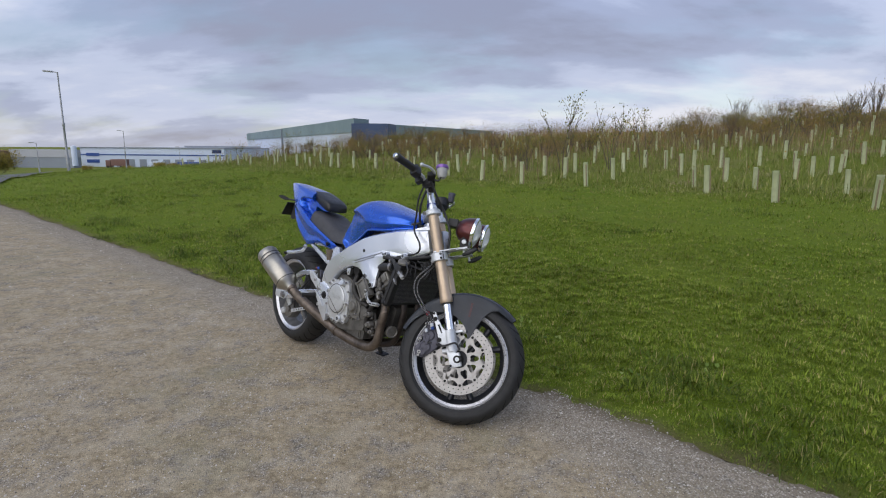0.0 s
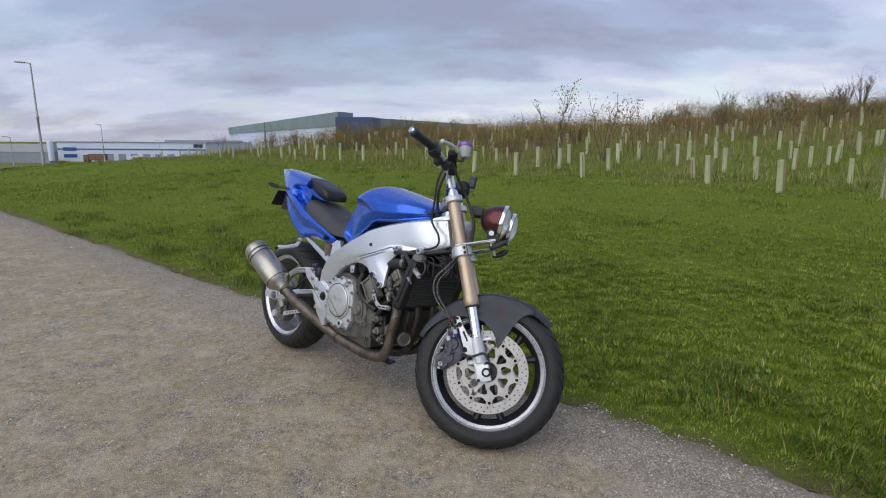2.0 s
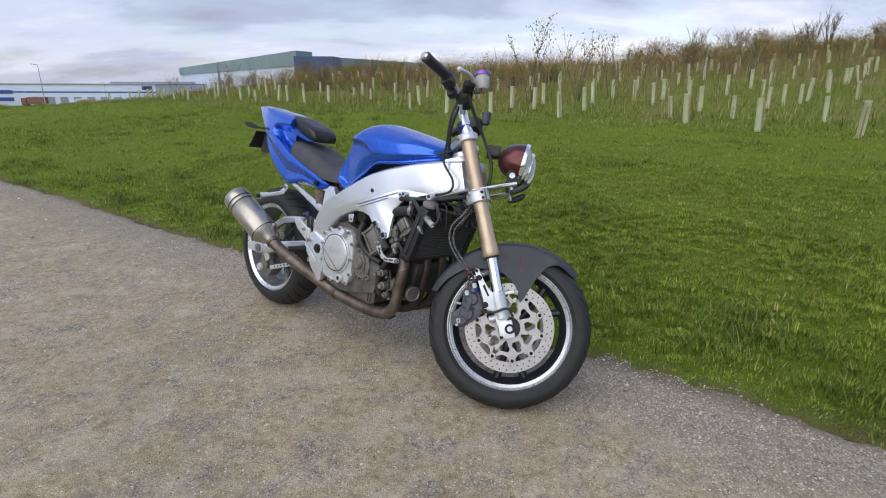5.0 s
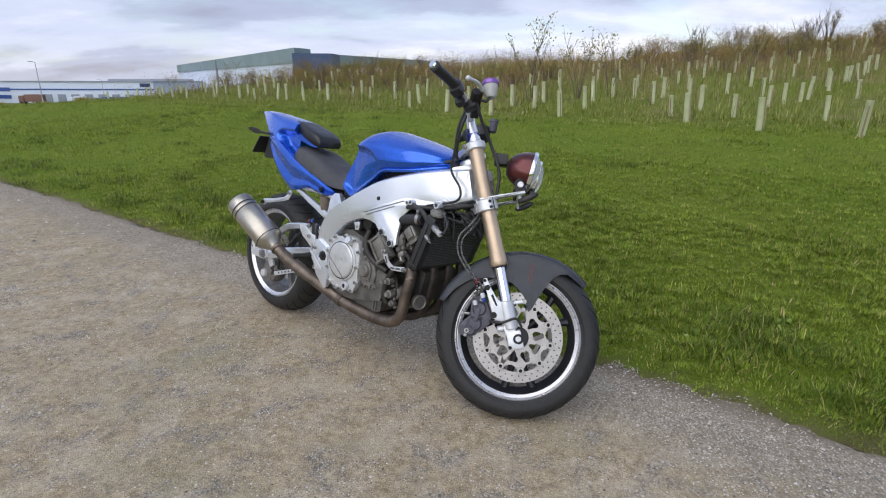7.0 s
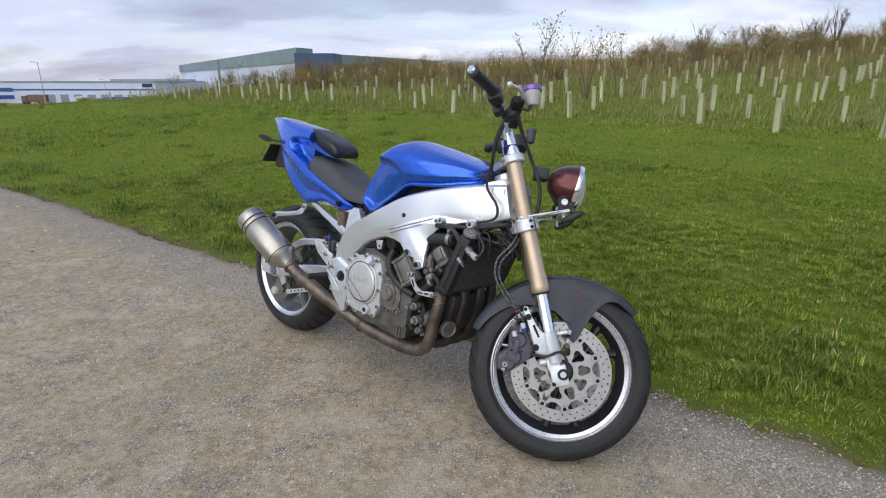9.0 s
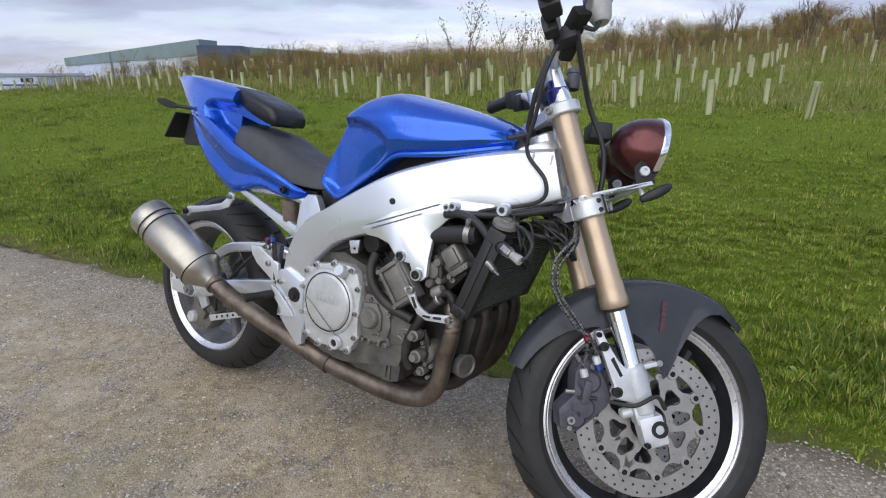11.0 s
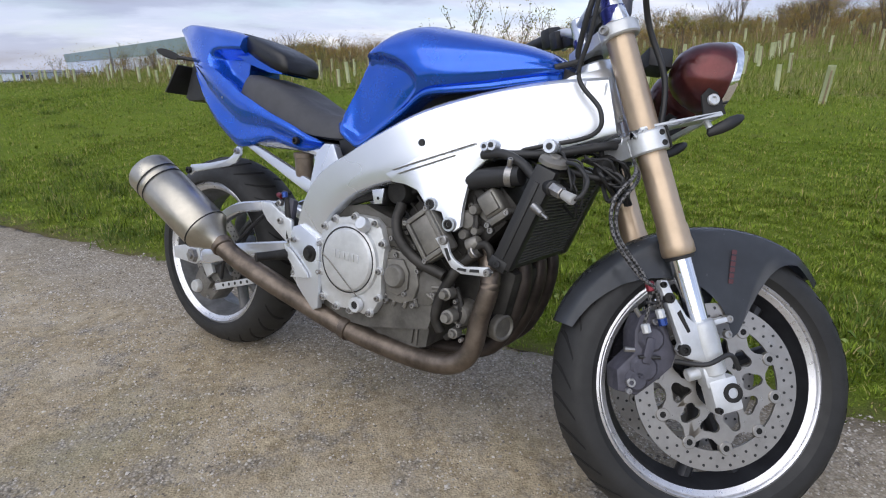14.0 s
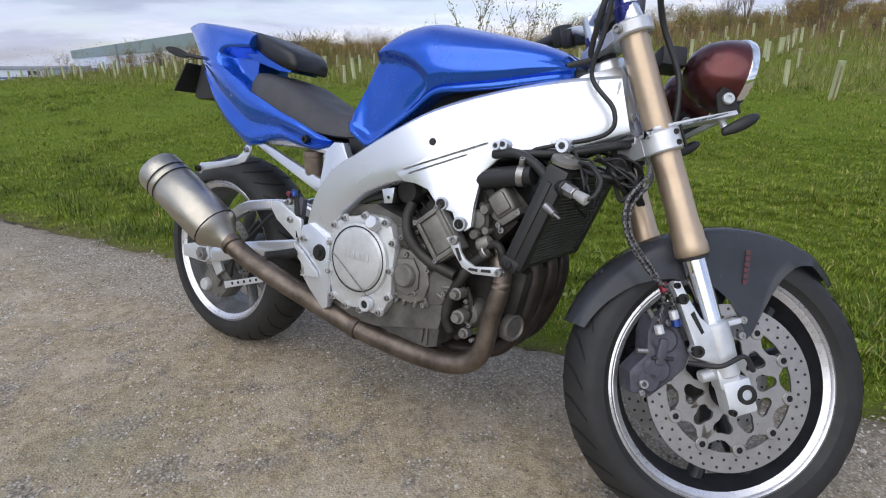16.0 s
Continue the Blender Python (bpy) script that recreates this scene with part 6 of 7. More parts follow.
part("chain", ch, "dirty", bike, "dirty drive chain")
st = part("side_stand", rod((0.545, 0.150, 0.30), (0.575, 0.245, 0.045), 0.013, n=14, bevel=0.002), "dirty", bike, "black side stand")
part("stand_foot", box((0.075, 0.050, 0.010), pose(0.580, 0.250, 0.046, LEAN, 0, 0), 0.003), "dirty", st)

# -- cables and hoses
for k, (pts, r, mat, label) in enumerate((
        ([sv(-0.01, -0.19, 0.83), sv(-0.055, -0.17, 0.77), sv(-0.085, -0.135, 0.70), (1.165, -0.125, 0.86), (1.215, -0.125, 0.80), (1.205, -0.125, 0.755), (1.10, -0.13, 0.725), (1.00, -0.13, 0.70)], 0.0045, "cable", "black throttle cable sheath"),
        ([sv(0.02, -0.20, 0.83), sv(0.03, -0.15, 0.76), sv(0.045, -0.10, 0.70), sv(0.055, -0.085, 0.60), sv(0.030, -0.075, 0.52), sv(0.0, -0.06, 0.47)], 0.0060, "cable", "black wiring sheath"),
        ([sv(-0.02, -0.12, 0.82), sv(-0.06, -0.105, 0.76), sv(-0.085, -0.06, 0.70), (1.14, -0.07, 0.90), (1.10, -0.09, 0.885)], 0.006, "cable", "black cable"),
        ([sv(-0.04, -0.07, 0.47), sv(-0.075, -0.14, 0.43), sv(-0.130, -0.145, 0.390), sv(-0.145, -0.145, 0.330), sv(-0.120, -0.142, 0.255), sv(-0.092, -0.135, 0.215), sv(-0.090, -0.120, 0.165)], 0.0038, "braid", "braided brake hose"),
        ([sv(-0.035, -0.06, 0.465), sv(-0.068, -0.13, 0.42), sv(-0.120, -0.135, 0.380), sv(-0.133, -0.135, 0.325), sv(-0.108, -0.135, 0.250), sv(-0.104, -0.128, 0.205), sv(-0.122, -0.118, 0.160)], 0.0038, "braid", "braided brake hose"),
        ([sv(-0.06, -0.03, 0.47), sv(-0.09, -0.06, 0.44), (1.18, -0.10, 0.68), (1.12, -0.14, 0.70)], 0.006, "cable", "black cable"),
        ([sv(-0.05, -0.05, 0.50), (1.21, -0.09, 0.735), (1.13, -0.12, 0.715), (1.04, -0.14, 0.705)], 0.009, "cable", "black wiring loom"),
        ([sv(-0.064, -0.115, 0.195), sv(-0.085, -0.125, 0.192), sv(-0.115, -0.128, 0.200)], 0.003, "cable", "thin black pipe"),
        ([sv(-0.085, -0.115, 0.080), sv(-0.045, -0.145, 0.068), sv(0.005, -0.140, 0.072), sv(0.020, -0.130, 0.040)], 0.0045, "cable", "black sensor lead"))):
    part("brake_hose" if mat == "braid" else "cable", pipe([tuple(p) for p in pts], r, 10, 8), mat, bike, label)
for u, v, s, mat in ((-0.090, -0.121, 0.158, "blue_anod"), (-0.091, -0.123, 0.172, "yoke"), (-0.122, -0.118, 0.152, "yoke"), (-0.100, -0.132, 0.226, "red_anod")):
    part("hose_end", steered(rod((u, v, s - 0.009), (u, v, s + 0.009), 0.0085, n=8, bevel=0.002)), mat, fork)
# loose wiring behind the headstock
wires = random.Random(4)
for k in range(9):
    p0 = Vector((1.08 + wires.uniform(-0.02, 0.05), wires.uniform(-0.12, -0.02), 0.70))
    p1 = p0 + Vector((wires.uniform(0.03, 0.09), wires.uniform(-0.04, 0.02), wires.uniform(-0.03, 0.03)))
    p2 = p1 + Vector((wires.uniform(0.0, 0.05), wires.uniform(-0.03, 0.03), wires.uniform(-0.09, -0.02)))
    part("loose_wire", pipe([tuple(p0), tuple(p1), tuple(p2), tuple(p2 + Vector((-0.05, 0.05, 0.02)))], 0.0028, 6, 5), "cable", bike)
# a dark horn and taped wiring under the steering head
horn = part("horn", lathe([(0.0005, -0.016), (0.020, -0.016), (0.030, -0.010), (0.033, 0.0), (0.030, 0.008), (0.012, 0.020), (0.0005, 0.022)], 24, pose(1.222, -0.060, 0.690, 0, 20, 70), closed=False), "dirty", bike, "round black horn under the steering head")
part("horn_stay", box((0.006, 0.022, 0.080), pose(1.205, -0.045, 0.728, 0, -18, 0), 0.001), "dirty", horn)
for k in range(10):
    p0 = Vector((1.165 + wires.uniform(0.0, 0.05), wires.uniform(-0.11, -0.03), 0.715 + wires.uniform(-0.01, 0.02)))
    p1 = Vector((1.235 + wires.uniform(-0.02, 0.03), wires.uniform(-0.12, -0.04), 0.690 + wires.uniform(-0.02, 0.02)))
    p2 = Vector((1.265 + wires.uniform(-0.02, 0.01), wires.uniform(-0.10, -0.03), 0.655 + wires.uniform(-0.03, 0.02)))
    part("loose_wire", pipe([tuple(p0), tuple(p1), tuple(p2), tuple(p2 + Vector((-0.03, 0.03, 0.04)))], 0.0026 + 0.0022 * (k % 3 == 0), 6, 5), "cable", bike)

# ---- turf, stones and plants ----
rng = np.random.default_rng(11)


def spot(e, a):
    x = EDGE[0] + INTO[0] * e + ALONG[0] * a
    y = EDGE[1] + INTO[1] * e + ALONG[1] * a
    return x, y


def blades(name, x, y, h, w, lean, material, lift=0.0, turn=None):
    """Bent, tapering blades or stems that stand at x, y."""
    n = len(x)
    z = land(x, y) + lift
    t = rng.uniform(0, 2 * np.pi, n) if turn is None else turn
    c, s = np.cos(t), np.sin(t)
    dirx, diry = -s, c
    l1, l2 = lean * 0.35 * h, lean * h
    hz = h * np.sqrt(np.clip(1 - lean ** 2, 0.05, 1))
    v = np.empty((n, 5, 3), np.float32)
    for k, (sgn, wf, off, up) in enumerate(((-1, 1.0, 0, -0.02), (1, 1.0, 0, -0.02), (-1, 0.75, l1, 0.55), (1, 0.75, l1, 0.55), (0, 0, l2, 1.0))):
        v[:, k, 0] = x + c * w * 0.5 * sgn * wf + dirx * off
        v[:, k, 1] = y + s * w * 0.5 * sgn * wf + diry * off
        v[:, k, 2] = z + hz * up
    base = np.arange(n)[:, None] * 5
    f = np.concatenate([base + np.array((0, 1, 3)), base + np.array((0, 3, 2)), base + np.array((2, 3, 4))], 1)
    return mesh_np(name, v.reshape(-1, 3), f, material, 3)


def clump(x, y):
    """Slow swells of the turf between 0 and 1."""
    return 0.5 + 0.25 * np.sin(3.1 * x + 1.7 * y) * np.cos(2.3 * y - 1.1 * x) + 0.25 * np.sin(7.7 * x - 5.1 * y + 1) * np.cos(6.1 * y + 2.9 * x)


def tussock(x, y, cell):
    """For each place: the way from its nearest tussock's heart, how far off it is (1 at the rim), and that tussock's own number."""
    best, ox, oy, own = np.full(len(x), 9e9), np.zeros(len(x)), np.zeros(len(x)), np.zeros(len(x))
    ix, iy = np.floor(x / cell), np.floor(y / cell)
    for i in (-1, 0, 1):
        for j in (-1, 0, 1):
            a, b = ix + i, iy + j
            h1, h2, h3 = (np.modf(np.abs(np.sin(a * p + b * q) * 43758.5453))[0] for p, q in ((127.1, 311.7), (269.5, 183.3), (419.2, 371.9)))
            dx, dy = x - (a + h1) * cell, y - (b + h2) * cell
            d = dx * dx + dy * dy
            m = d < best
            best, ox, oy, own = np.where(m, d, best), np.where(m, dx, ox), np.where(m, dy, oy), np.where(m, h3, own)
    return ox, oy, np.sqrt(best) / (0.62 * cell), own


def lawn(n, e0, e1, a0, a1, h, w, cell):
    """Turf in small tussocks, whose blades bend outwards from the heart."""
    e, a = rng.uniform(e0, e1, n), rng.uniform(a0, a1, n)
    inside = e - border(a)
    x, y = spot(e, a)
    k = clump(x, y)
    ox, oy, d, own = tussock(x, y, cell)
    keep = (inside > -0.16) & (rng.uniform(0, 1, n) < np.clip(0.42 + inside / 0.22, 0, 1) * np.clip(1.25 - 0.55 * d, 0.1, 1)) & (rng.uniform(0, 1, n) < 0.65 + 0.35 * k)
    keep &= (inside > 0) | (own > 0.55)
    x, y, k, inside, ox, oy, d, own = (q[keep] for q in (x, y, k, inside, ox, oy, d, own))
    m = len(x)
    heart = np.clip(1 - d, 0, 1)
    hh = h * (0.55 + 0.6 * heart) * (0.55 + 0.75 * own) * (0.6 + 0.7 * k) * rng.uniform(0.55, 1.3, m) * np.clip(0.5 + inside / 0.5, 0.3, 1)
    lean = np.clip(0.50 + 0.38 * np.clip(d, 0, 1) + rng.normal(0, 0.18, m), 0.1, 0.95)
    turn = np.arctan2(oy, ox) - np.pi / 2 + rng.normal(0, 0.75, m)
    return x, y, hh, w * rng.uniform(0.6, 1.25, m), lean, 0.22 * cell * heart * own * np.clip(0.2 + inside / 0.4, 0, 1), turn


def joined(*sets):
    return [np.concatenate(q) for q in zip(*sets)]


gx_, gy_, gh_, gw_, gl_, lift_, turn_ = joined(lawn(280000, -0.16, 2.4, -2.4, 3.2, 0.033, 0.0028, 0.10), lawn(300000, 0.0, 4.6, -6.5, 3.6, 0.036, 0.0038, 0.13), lawn(330000, 0.0, 9.8, -15, 5, 0.042, 0.0058, 0.18), lawn(110000, 0.0, 11.5, -34, -10, 0.06, 0.010, 0.30))
turf_near = blades("lawn_grass", gx_, gy_, gh_, gw_, gl_, "grass", lift_, turn_)
tagged(turf_near, "short uneven green lawn grass", "grass", kind="stuff")

# darker tufts and a few withered patches in the lawn
tx, ty, th, tw, tl = [], [], [], [], []
for k in range(130):
    e0, a0 = (rng.uniform(0.05, 0.9), rng.uniform(-9, 2.5)) if k < 60 else (rng.uniform(0.8, 8.5), rng.uniform(-14, 3))
    m_ = int(rng.integers(60, 160))
    sx, sy = spot(e0 + rng.normal(0, 0.07, m_), a0 + rng.normal(0, 0.11, m_))
    tx.append(sx), ty.append(sy), th.append(rng.uniform(0.05, 0.12, m_)), tw.append(np.full(m_, 0.0045)), tl.append(np.clip(rng.normal(0.75, 0.2, m_), 0.1, 0.96))
M["tuft"] = leafy("coarse_tufts", [(0.0, (0.055, 0.095, 0.012)), (0.7, (0.105, 0.160, 0.020)), (0.92, (0.20, 0.22, 0.05)), (1.0, (0.36, 0.30, 0.13))])
tufts = blades("grass_tufts", *[np.concatenate(q) for q in (tx, ty, th, tw, tl)], "tuft")
tagged(tufts, "coarse dark green tufts in the lawn", "grass", kind="stuff")

# rough grass and dead stems among the young trees
n = 150000
e, a = 7.4 + 28 * rng.uniform(0, 1, n) ** 1.35, rng.uniform(-27, 14, n)
x, y = spot(e, a)
ox, oy, d, own = tussock(x, y, 0.45)
near = np.clip((e - 6.6) / 3.0, 0.25, 1.0)
bank_grass = blades("bank_grass", x, y, rng.uniform(0.10, 0.30, n) * near * (0.35 + 0.9 * own) * np.clip(1.3 - 0.6 * d, 0.3, 1.2), rng.uniform(0.005, 0.014, n), np.clip(0.35 + 0.4 * d + rng.normal(0, 0.18, n), 0.1, 0.95), "rough_grass", 0.0, np.arctan2(oy, ox) - np.pi / 2 + rng.normal(0, 0.8, n))
tagged(bank_grass, "rough tussocky grass on the planted bank", "grass", kind="stuff")
n = 52000
e, a = 8.6 + 27 * rng.uniform(0, 1, n) ** 0.9, rng.uniform(-27, 14, n)
x, y = spot(e, a)
k = clump(x * 0.35 + 2, y * 0.35) + 0.30 * np.clip((e - 11) / 8, 0, 1) - 0.62 * np.clip((a + 6) / 5, 0, 1) * np.clip((19 - e) / 5, 0, 1)
keep = rng.uniform(0, 1, n) < np.clip((k - 0.25) * 1.6, 0.02, 1)
x, y, e = x[keep], y[keep], e[keep]
n = len(x)
stems = blades("dead_stems", x, y, rng.uniform(0.20, 0.80, n) * np.clip((e - 7.5) / 4, 0.45, 1), rng.uniform(0.004, 0.011, n), np.abs(rng.normal(0.0, 0.24, n)).clip(0, 0.7), "dry_stem")
tagged(stems, "brown dead weed stems standing on the bank", "weeds", kind="stuff")


def leaves_on(points, spread, count, size, material, name, parent=None):
    """Small folded leaves strewn about points."""
    p = points[rng.integers(0, len(points), count)] + rng.normal(0, 1, (count, 3)) * np.asarray(spread)
    u = rng.normal(0, 1, (count, 3))
    u /= np.linalg.norm(u, axis=1)[:, None]
    w = np.cross(u, rng.normal(0, 1, (count, 3)))
    w /= np.linalg.norm(w, axis=1)[:, None]
    s = size * rng.uniform(0.5, 1.3, (count, 1))
    v = np.stack([p - u * s, p + w * s * 0.5, p + u * s, p - w * s * 0.5], 1)
    b = np.arange(count)[:, None] * 4
    ob = mesh_np(name, v.reshape(-1, 3), np.concatenate([b + np.array((0, 1, 2)), b + np.array((0, 2, 3))], 1), material, 3)
    ob.parent = parent
    return ob


# seed heads and leaves low on the dead weeds
px, py = x[::4], y[::4]
heads = leaves_on(np.stack([px, py, land(px, py) + rng.uniform(0.25, 0.9, len(px))], 1), (0.07, 0.07, 0.14), 60000, 0.022, "autumn_leaf", "weed_leaves")
tagged(heads, "withered brown and olive leaves on the weeds", "weeds", kind="stuff")


def bush(h, wide, stems_n, leaves, leaf, mat, seed, straggly=0.0):
    """A young shrub: forking tapered stems and loose small leaves. Stands at the origin."""
    r = random.Random(seed)
    root = new("shrub")
    bm = bmesh.new()
    tips = []
    for k in range(stems_n):
        q = 2 * math.pi * (k + r.random()) / stems_n
        out = wide * (0.25 + 0.75 * r.random())
        top = h * (0.7 + 0.3 * r.random())
        pts = [Vector((0.04 * math.cos(q), 0.04 * math.sin(q), -0.05)), Vector((out * 0.35 * math.cos(q), out * 0.35 * math.sin(q), top * 0.4)), Vector((out * math.cos(q + 0.3), out * math.sin(q + 0.3), top))]
        pipe([tuple(p) for p in pts], [(0.008 if straggly else 0.014) * h, (0.005 if straggly else 0.009) * h, 0.002], 5, 4, bm)
        for j in range(5):
            t = 0.35 + 0.6 * r.random()
            b = pts[1].lerp(pts[2], t)
            q2 = r.uniform(0, 2 * math.pi)
            tip = b + Vector((math.cos(q2) * 0.28 * wide, math.sin(q2) * 0.28 * wide, h * (0.10 + 0.16 * r.random())))
            pipe([tuple(b), tuple(b.lerp(tip, 0.5) + Vector((0, 0, 0.02))), tuple(tip)], [(0.0035 if straggly else 0.006) * h, (0.0025 if straggly else 0.004) * h, 0.0015], 4, 2, bm)
            tips += [b, b.lerp(tip, 0.5), tip, b.lerp(tip, 0.8)]
        tips += [pts[2], pts[1].lerp(pts[2], 0.7)]
    part("branch_work", bm, "bark", root)
    if leaves:
        leaves_on(np.array([tuple(t) for t in tips]), 0.03 * h + 0.01 if straggly else 0.10 * h, leaves, leaf, mat, "foliage", root)
    return root


KINDS = [bush(1.3, 0.95, 13, 1500, 0.022, "autumn_leaf", 1), bush(1.1, 1.0, 13, 1500, 0.022, "green_leaf", 2), bush(1.7, 0.75, 12, 420, 0.022, "autumn_leaf", 3), bush(0.9, 0.9, 12, 1200, 0.022, "autumn_leaf", 4)]
SAPLING = [bush(2.0, 0.75, 4, 260, 0.032, "green_leaf", 11, 1.0), bush(1.9, 0.85, 5, 240, 0.034, "green_leaf", 12, 1.0)]
LABELS = ["autumn-brown shrub with small leaves on the bank", "olive-green shrub with yellowing leaves on the bank", "tall thin shrub with sparse brown leaves", "low brown shrub on the planted bank"]
for ob, text in zip(KINDS, LABELS):
    tagged(ob, text, "shrub", "shrubs on the bank")
for ob in SAPLING:
    tagged(ob, "tall straggly sapling with few leaves", "sapling", "saplings on the bank")


def stand(ob, x, y, turn, size, first):
    """Puts a plant on the ground: the first at its own place, the others as copies."""
    m = Matrix.Translation((x, y, float(land(x, y)) - 0.02)) @ Matrix.Rotation(turn, 4, "Z") @ Matrix.Scale(size, 4)
    if first:
        ob.matrix_world = m
        return ob
    c = copy_thing(ob, Matrix.Translation(m.translation) @ Matrix.Rotation(turn, 4, "Z"))
    c.scale = (size, size, size)
    return c


r2 = random.Random(21)
used = set()
for k in range(310):
    i = r2.choice((0, 0, 1, 2, 3, 3))
    e, a = r2.uniform(14.5, 33), r2.uniform(-24, 12)
    if a < -9:
        e = r2.uniform(12.5, 21)
    elif e < 20:
        e += 10
    elif k % 2 == 0:
        e = r2.uniform(26, 35)
        a = r2.uniform(-9, 14)
    x, y = spot(e, a)
    stand(KINDS[i], x, y, r2.uniform(0, 6.28), r2.choice((0.45, 0.55, 0.65, 0.75, 0.9)) * r2.uniform(0.9, 1.1) * (0.70 if a < -9 else 1.0), i not in used)
    used.add(i)
for k, (i, x, y, s) in enumerate(((0, 2.6, 14.9, 1.0), (1, 4.0, 15.4, 0.95), (0, 5.0, 15.8, 0.85), (1, 1.7, 15.6, 0.7), (0, -1.0, 17.4, 0.6), (1, 9.6, 17.0, 0.8), (0, -9.0, 27.0, 0.6), (1, -12.5, 29.0, 0.6))):
    stand(SAPLING[i], x, y, k * 1.3, s, k < 2)

# ---- tree shelters ----
bm = bmesh.new()
rings(bm, [[((0.047 + d) * math.cos(t), (0.047 + d) * math.sin(t), z) for t in np.linspace(0, 2 * math.pi, 10, endpoint=False)] for z, d in ((0, 0), (0.15, 0.001), (0.52, 0.0), (0.53, 0.003), (0.53, -0.002), (0.40, -0.003))], caps=False)
shelter = new("tree_shelter")
part("tube", bm, "shelter", shelter, "pale green plastic tube")
bm = box((0.022, 0.022, 0.52), Matrix.Translation((0.059, 0, 0.22)), 0.002)
part("stake", bm, "stake_wood", shelter, "square wooden stake")
tagged(shelter, "pale green plastic tree shelter tube tied to a stake", "tree shelter", "tree shelters on the bank")
SET = [(2.58, 11.6, 3), (5.08, 8.99, 2), (4.53, 10.27, 2), (5.62, 11.94, 1), (6.06, 8.15, 9), (3.52, 13.1, 5), (4.15, 14.56, 14), (5.21, 13.39, 1), (6.02, 14.7, 2), (0.4, 13.8, 3), (-0.25, 15.95, 5), (-0.97, 17.4, 1), (-3.09, 18.1, 0), (-4.5, 18.7, 6), (-4.95, 19.3, 8), (1.3, 12.5, 2), (5.07, 15.75, 1), (5.43, 15.1, 0), (2.45, 13.5, 1), (2.05, 14.3, 0), (2.9, 14.6, 2), (7.85, 15.0, 2), (8.94, 15.8, 1)]
placed = []
r3 = random.Random(5)


def put_shelter(x, y, lean_deg, size=1.0):
    z = float(land(x, y)) - 0.02
    way = r3.uniform(0, 6.28)
    m = Matrix.Translation((x, y, z)) @ Matrix.Rotation(radians(lean_deg), 4, Vector((math.cos(way), math.sin(way), 0))) @ Matrix.Rotation(radians(-min(max(x * 0.9, 0.0), 5.0)), 4, Vector((-0.62, 0.78, 0))) @ Matrix.Rotation(r3.uniform(0, 6.28), 4, "Z")
    if placed:
        c = copy_thing(shelter, m)
        c.scale = (size, size, size)
    else:
        shelter.matrix_world = m
        c = shelter
    placed.append((x, y))


for x, y, l in SET:
    put_shelter(x, y, l)
# one straight row that runs up the bank
for k in range(13):
    put_shelter(7.12 + 0.53 * k + r3.uniform(-0.1, 0.1), 11.96 + 0.42 * k + r3.uniform(-0.1, 0.1), abs(r3.gauss(0, 2.5)), r3.uniform(0.82, 0.95))
for row in range(17):
    for col in range(32):
        e = 9.3 + row * 1.45 + r3.uniform(-0.3, 0.3)
        a = -27 + col * 1.25 + (row % 2) * 0.6 + r3.uniform(-0.35, 0.35)
        x, y = spot(e, a)
        if r3.random() < (0.50 if row < 3 and a > -8 else 0.22 + 0.015 * row) or min((x - p) ** 2 + (y - q) ** 2 for p, q in placed) < 0.6:
            continue
        if e < 15.5 and a > 1.0:
            continue
        put_shelter(x, y, abs(r3.gauss(0, 2.5)), r3.uniform(0.72, 0.92))

# ---- loose stones and litter on the path ----
def pebbles(name, e, a, size, material, label):
    n = len(e)
    x, y = spot(e, a)
    oct_v = np.array([(1, 0, -0.25), (0, 1, -0.25), (-1, 0, -0.25), (0, -1, -0.25), (0, 0, 0.9)], float)
    oct_f = np.array([(0, 1, 4), (1, 2, 4), (2, 3, 4), (3, 0, 4)])
    t = rng.uniform(0, 2 * np.pi, n)
    v = oct_v[None] * rng.uniform(0.55, 1.35, (n, 5, 1)) * size[:, None, None] * np.array((1, 1, 0.75))
    rx = v[:, :, 0] * np.cos(t)[:, None] - v[:, :, 1] * np.sin(t)[:, None]
    ry = v[:, :, 0] * np.sin(t)[:, None] + v[:, :, 1] * np.cos(t)[:, None]
    z = land(x, y) + 0.004 + 0.006 * np.sin(e * 3.1 + a * 0.7) * np.cos(a * 1.9)
    pts = np.stack([rx + x[:, None], ry + y[:, None], v[:, :, 2] + (z + size * 0.15)[:, None]], -1)
    ob = mesh_np(name, pts.reshape(-1, 3), (oct_f[None] + np.arange(n)[:, None, None] * 5).reshape(-1, 3), material, 3)
    tagged(ob, label, "stones", kind="stuff")
    return ob


n = 260000
e = -2.9 * rng.uniform(0, 1, n) ** 1.1 + 0.10
a = rng.uniform(-3.2, 2.8, n)
x, y = spot(e, a)
heap = tussock(x + 0.05 * np.sin(9 * y), y + 0.05 * np.sin(11 * x), 0.17)
patch = np.clip(1.5 * heap[3] - 0.55, 0, 1) * np.clip(1.25 - heap[2], 0, 1) + 0.5 * np.clip(clump(x * 0.7, y * 0.7) * 2.4 - 1.2, 0, 1)
keep = (e < border(a) - 0.02) & (rng.uniform(0, 1, n) < 0.12 + 0.60 * patch + 0.12 * (e > -0.40))
pebbles("loose_stones", e[keep], a[keep], np.exp(rng.normal(-5.78, 0.28, keep.sum())), "stone", "small loose grey stones on the path")
n = 16000
pebbles("far_stones", rng.uniform(-4, -0.08, n), rng.uniform(-14, -3.0, n), np.exp(rng.normal(-5.4, 0.4, n)), "stone", "loose stones further along the path")

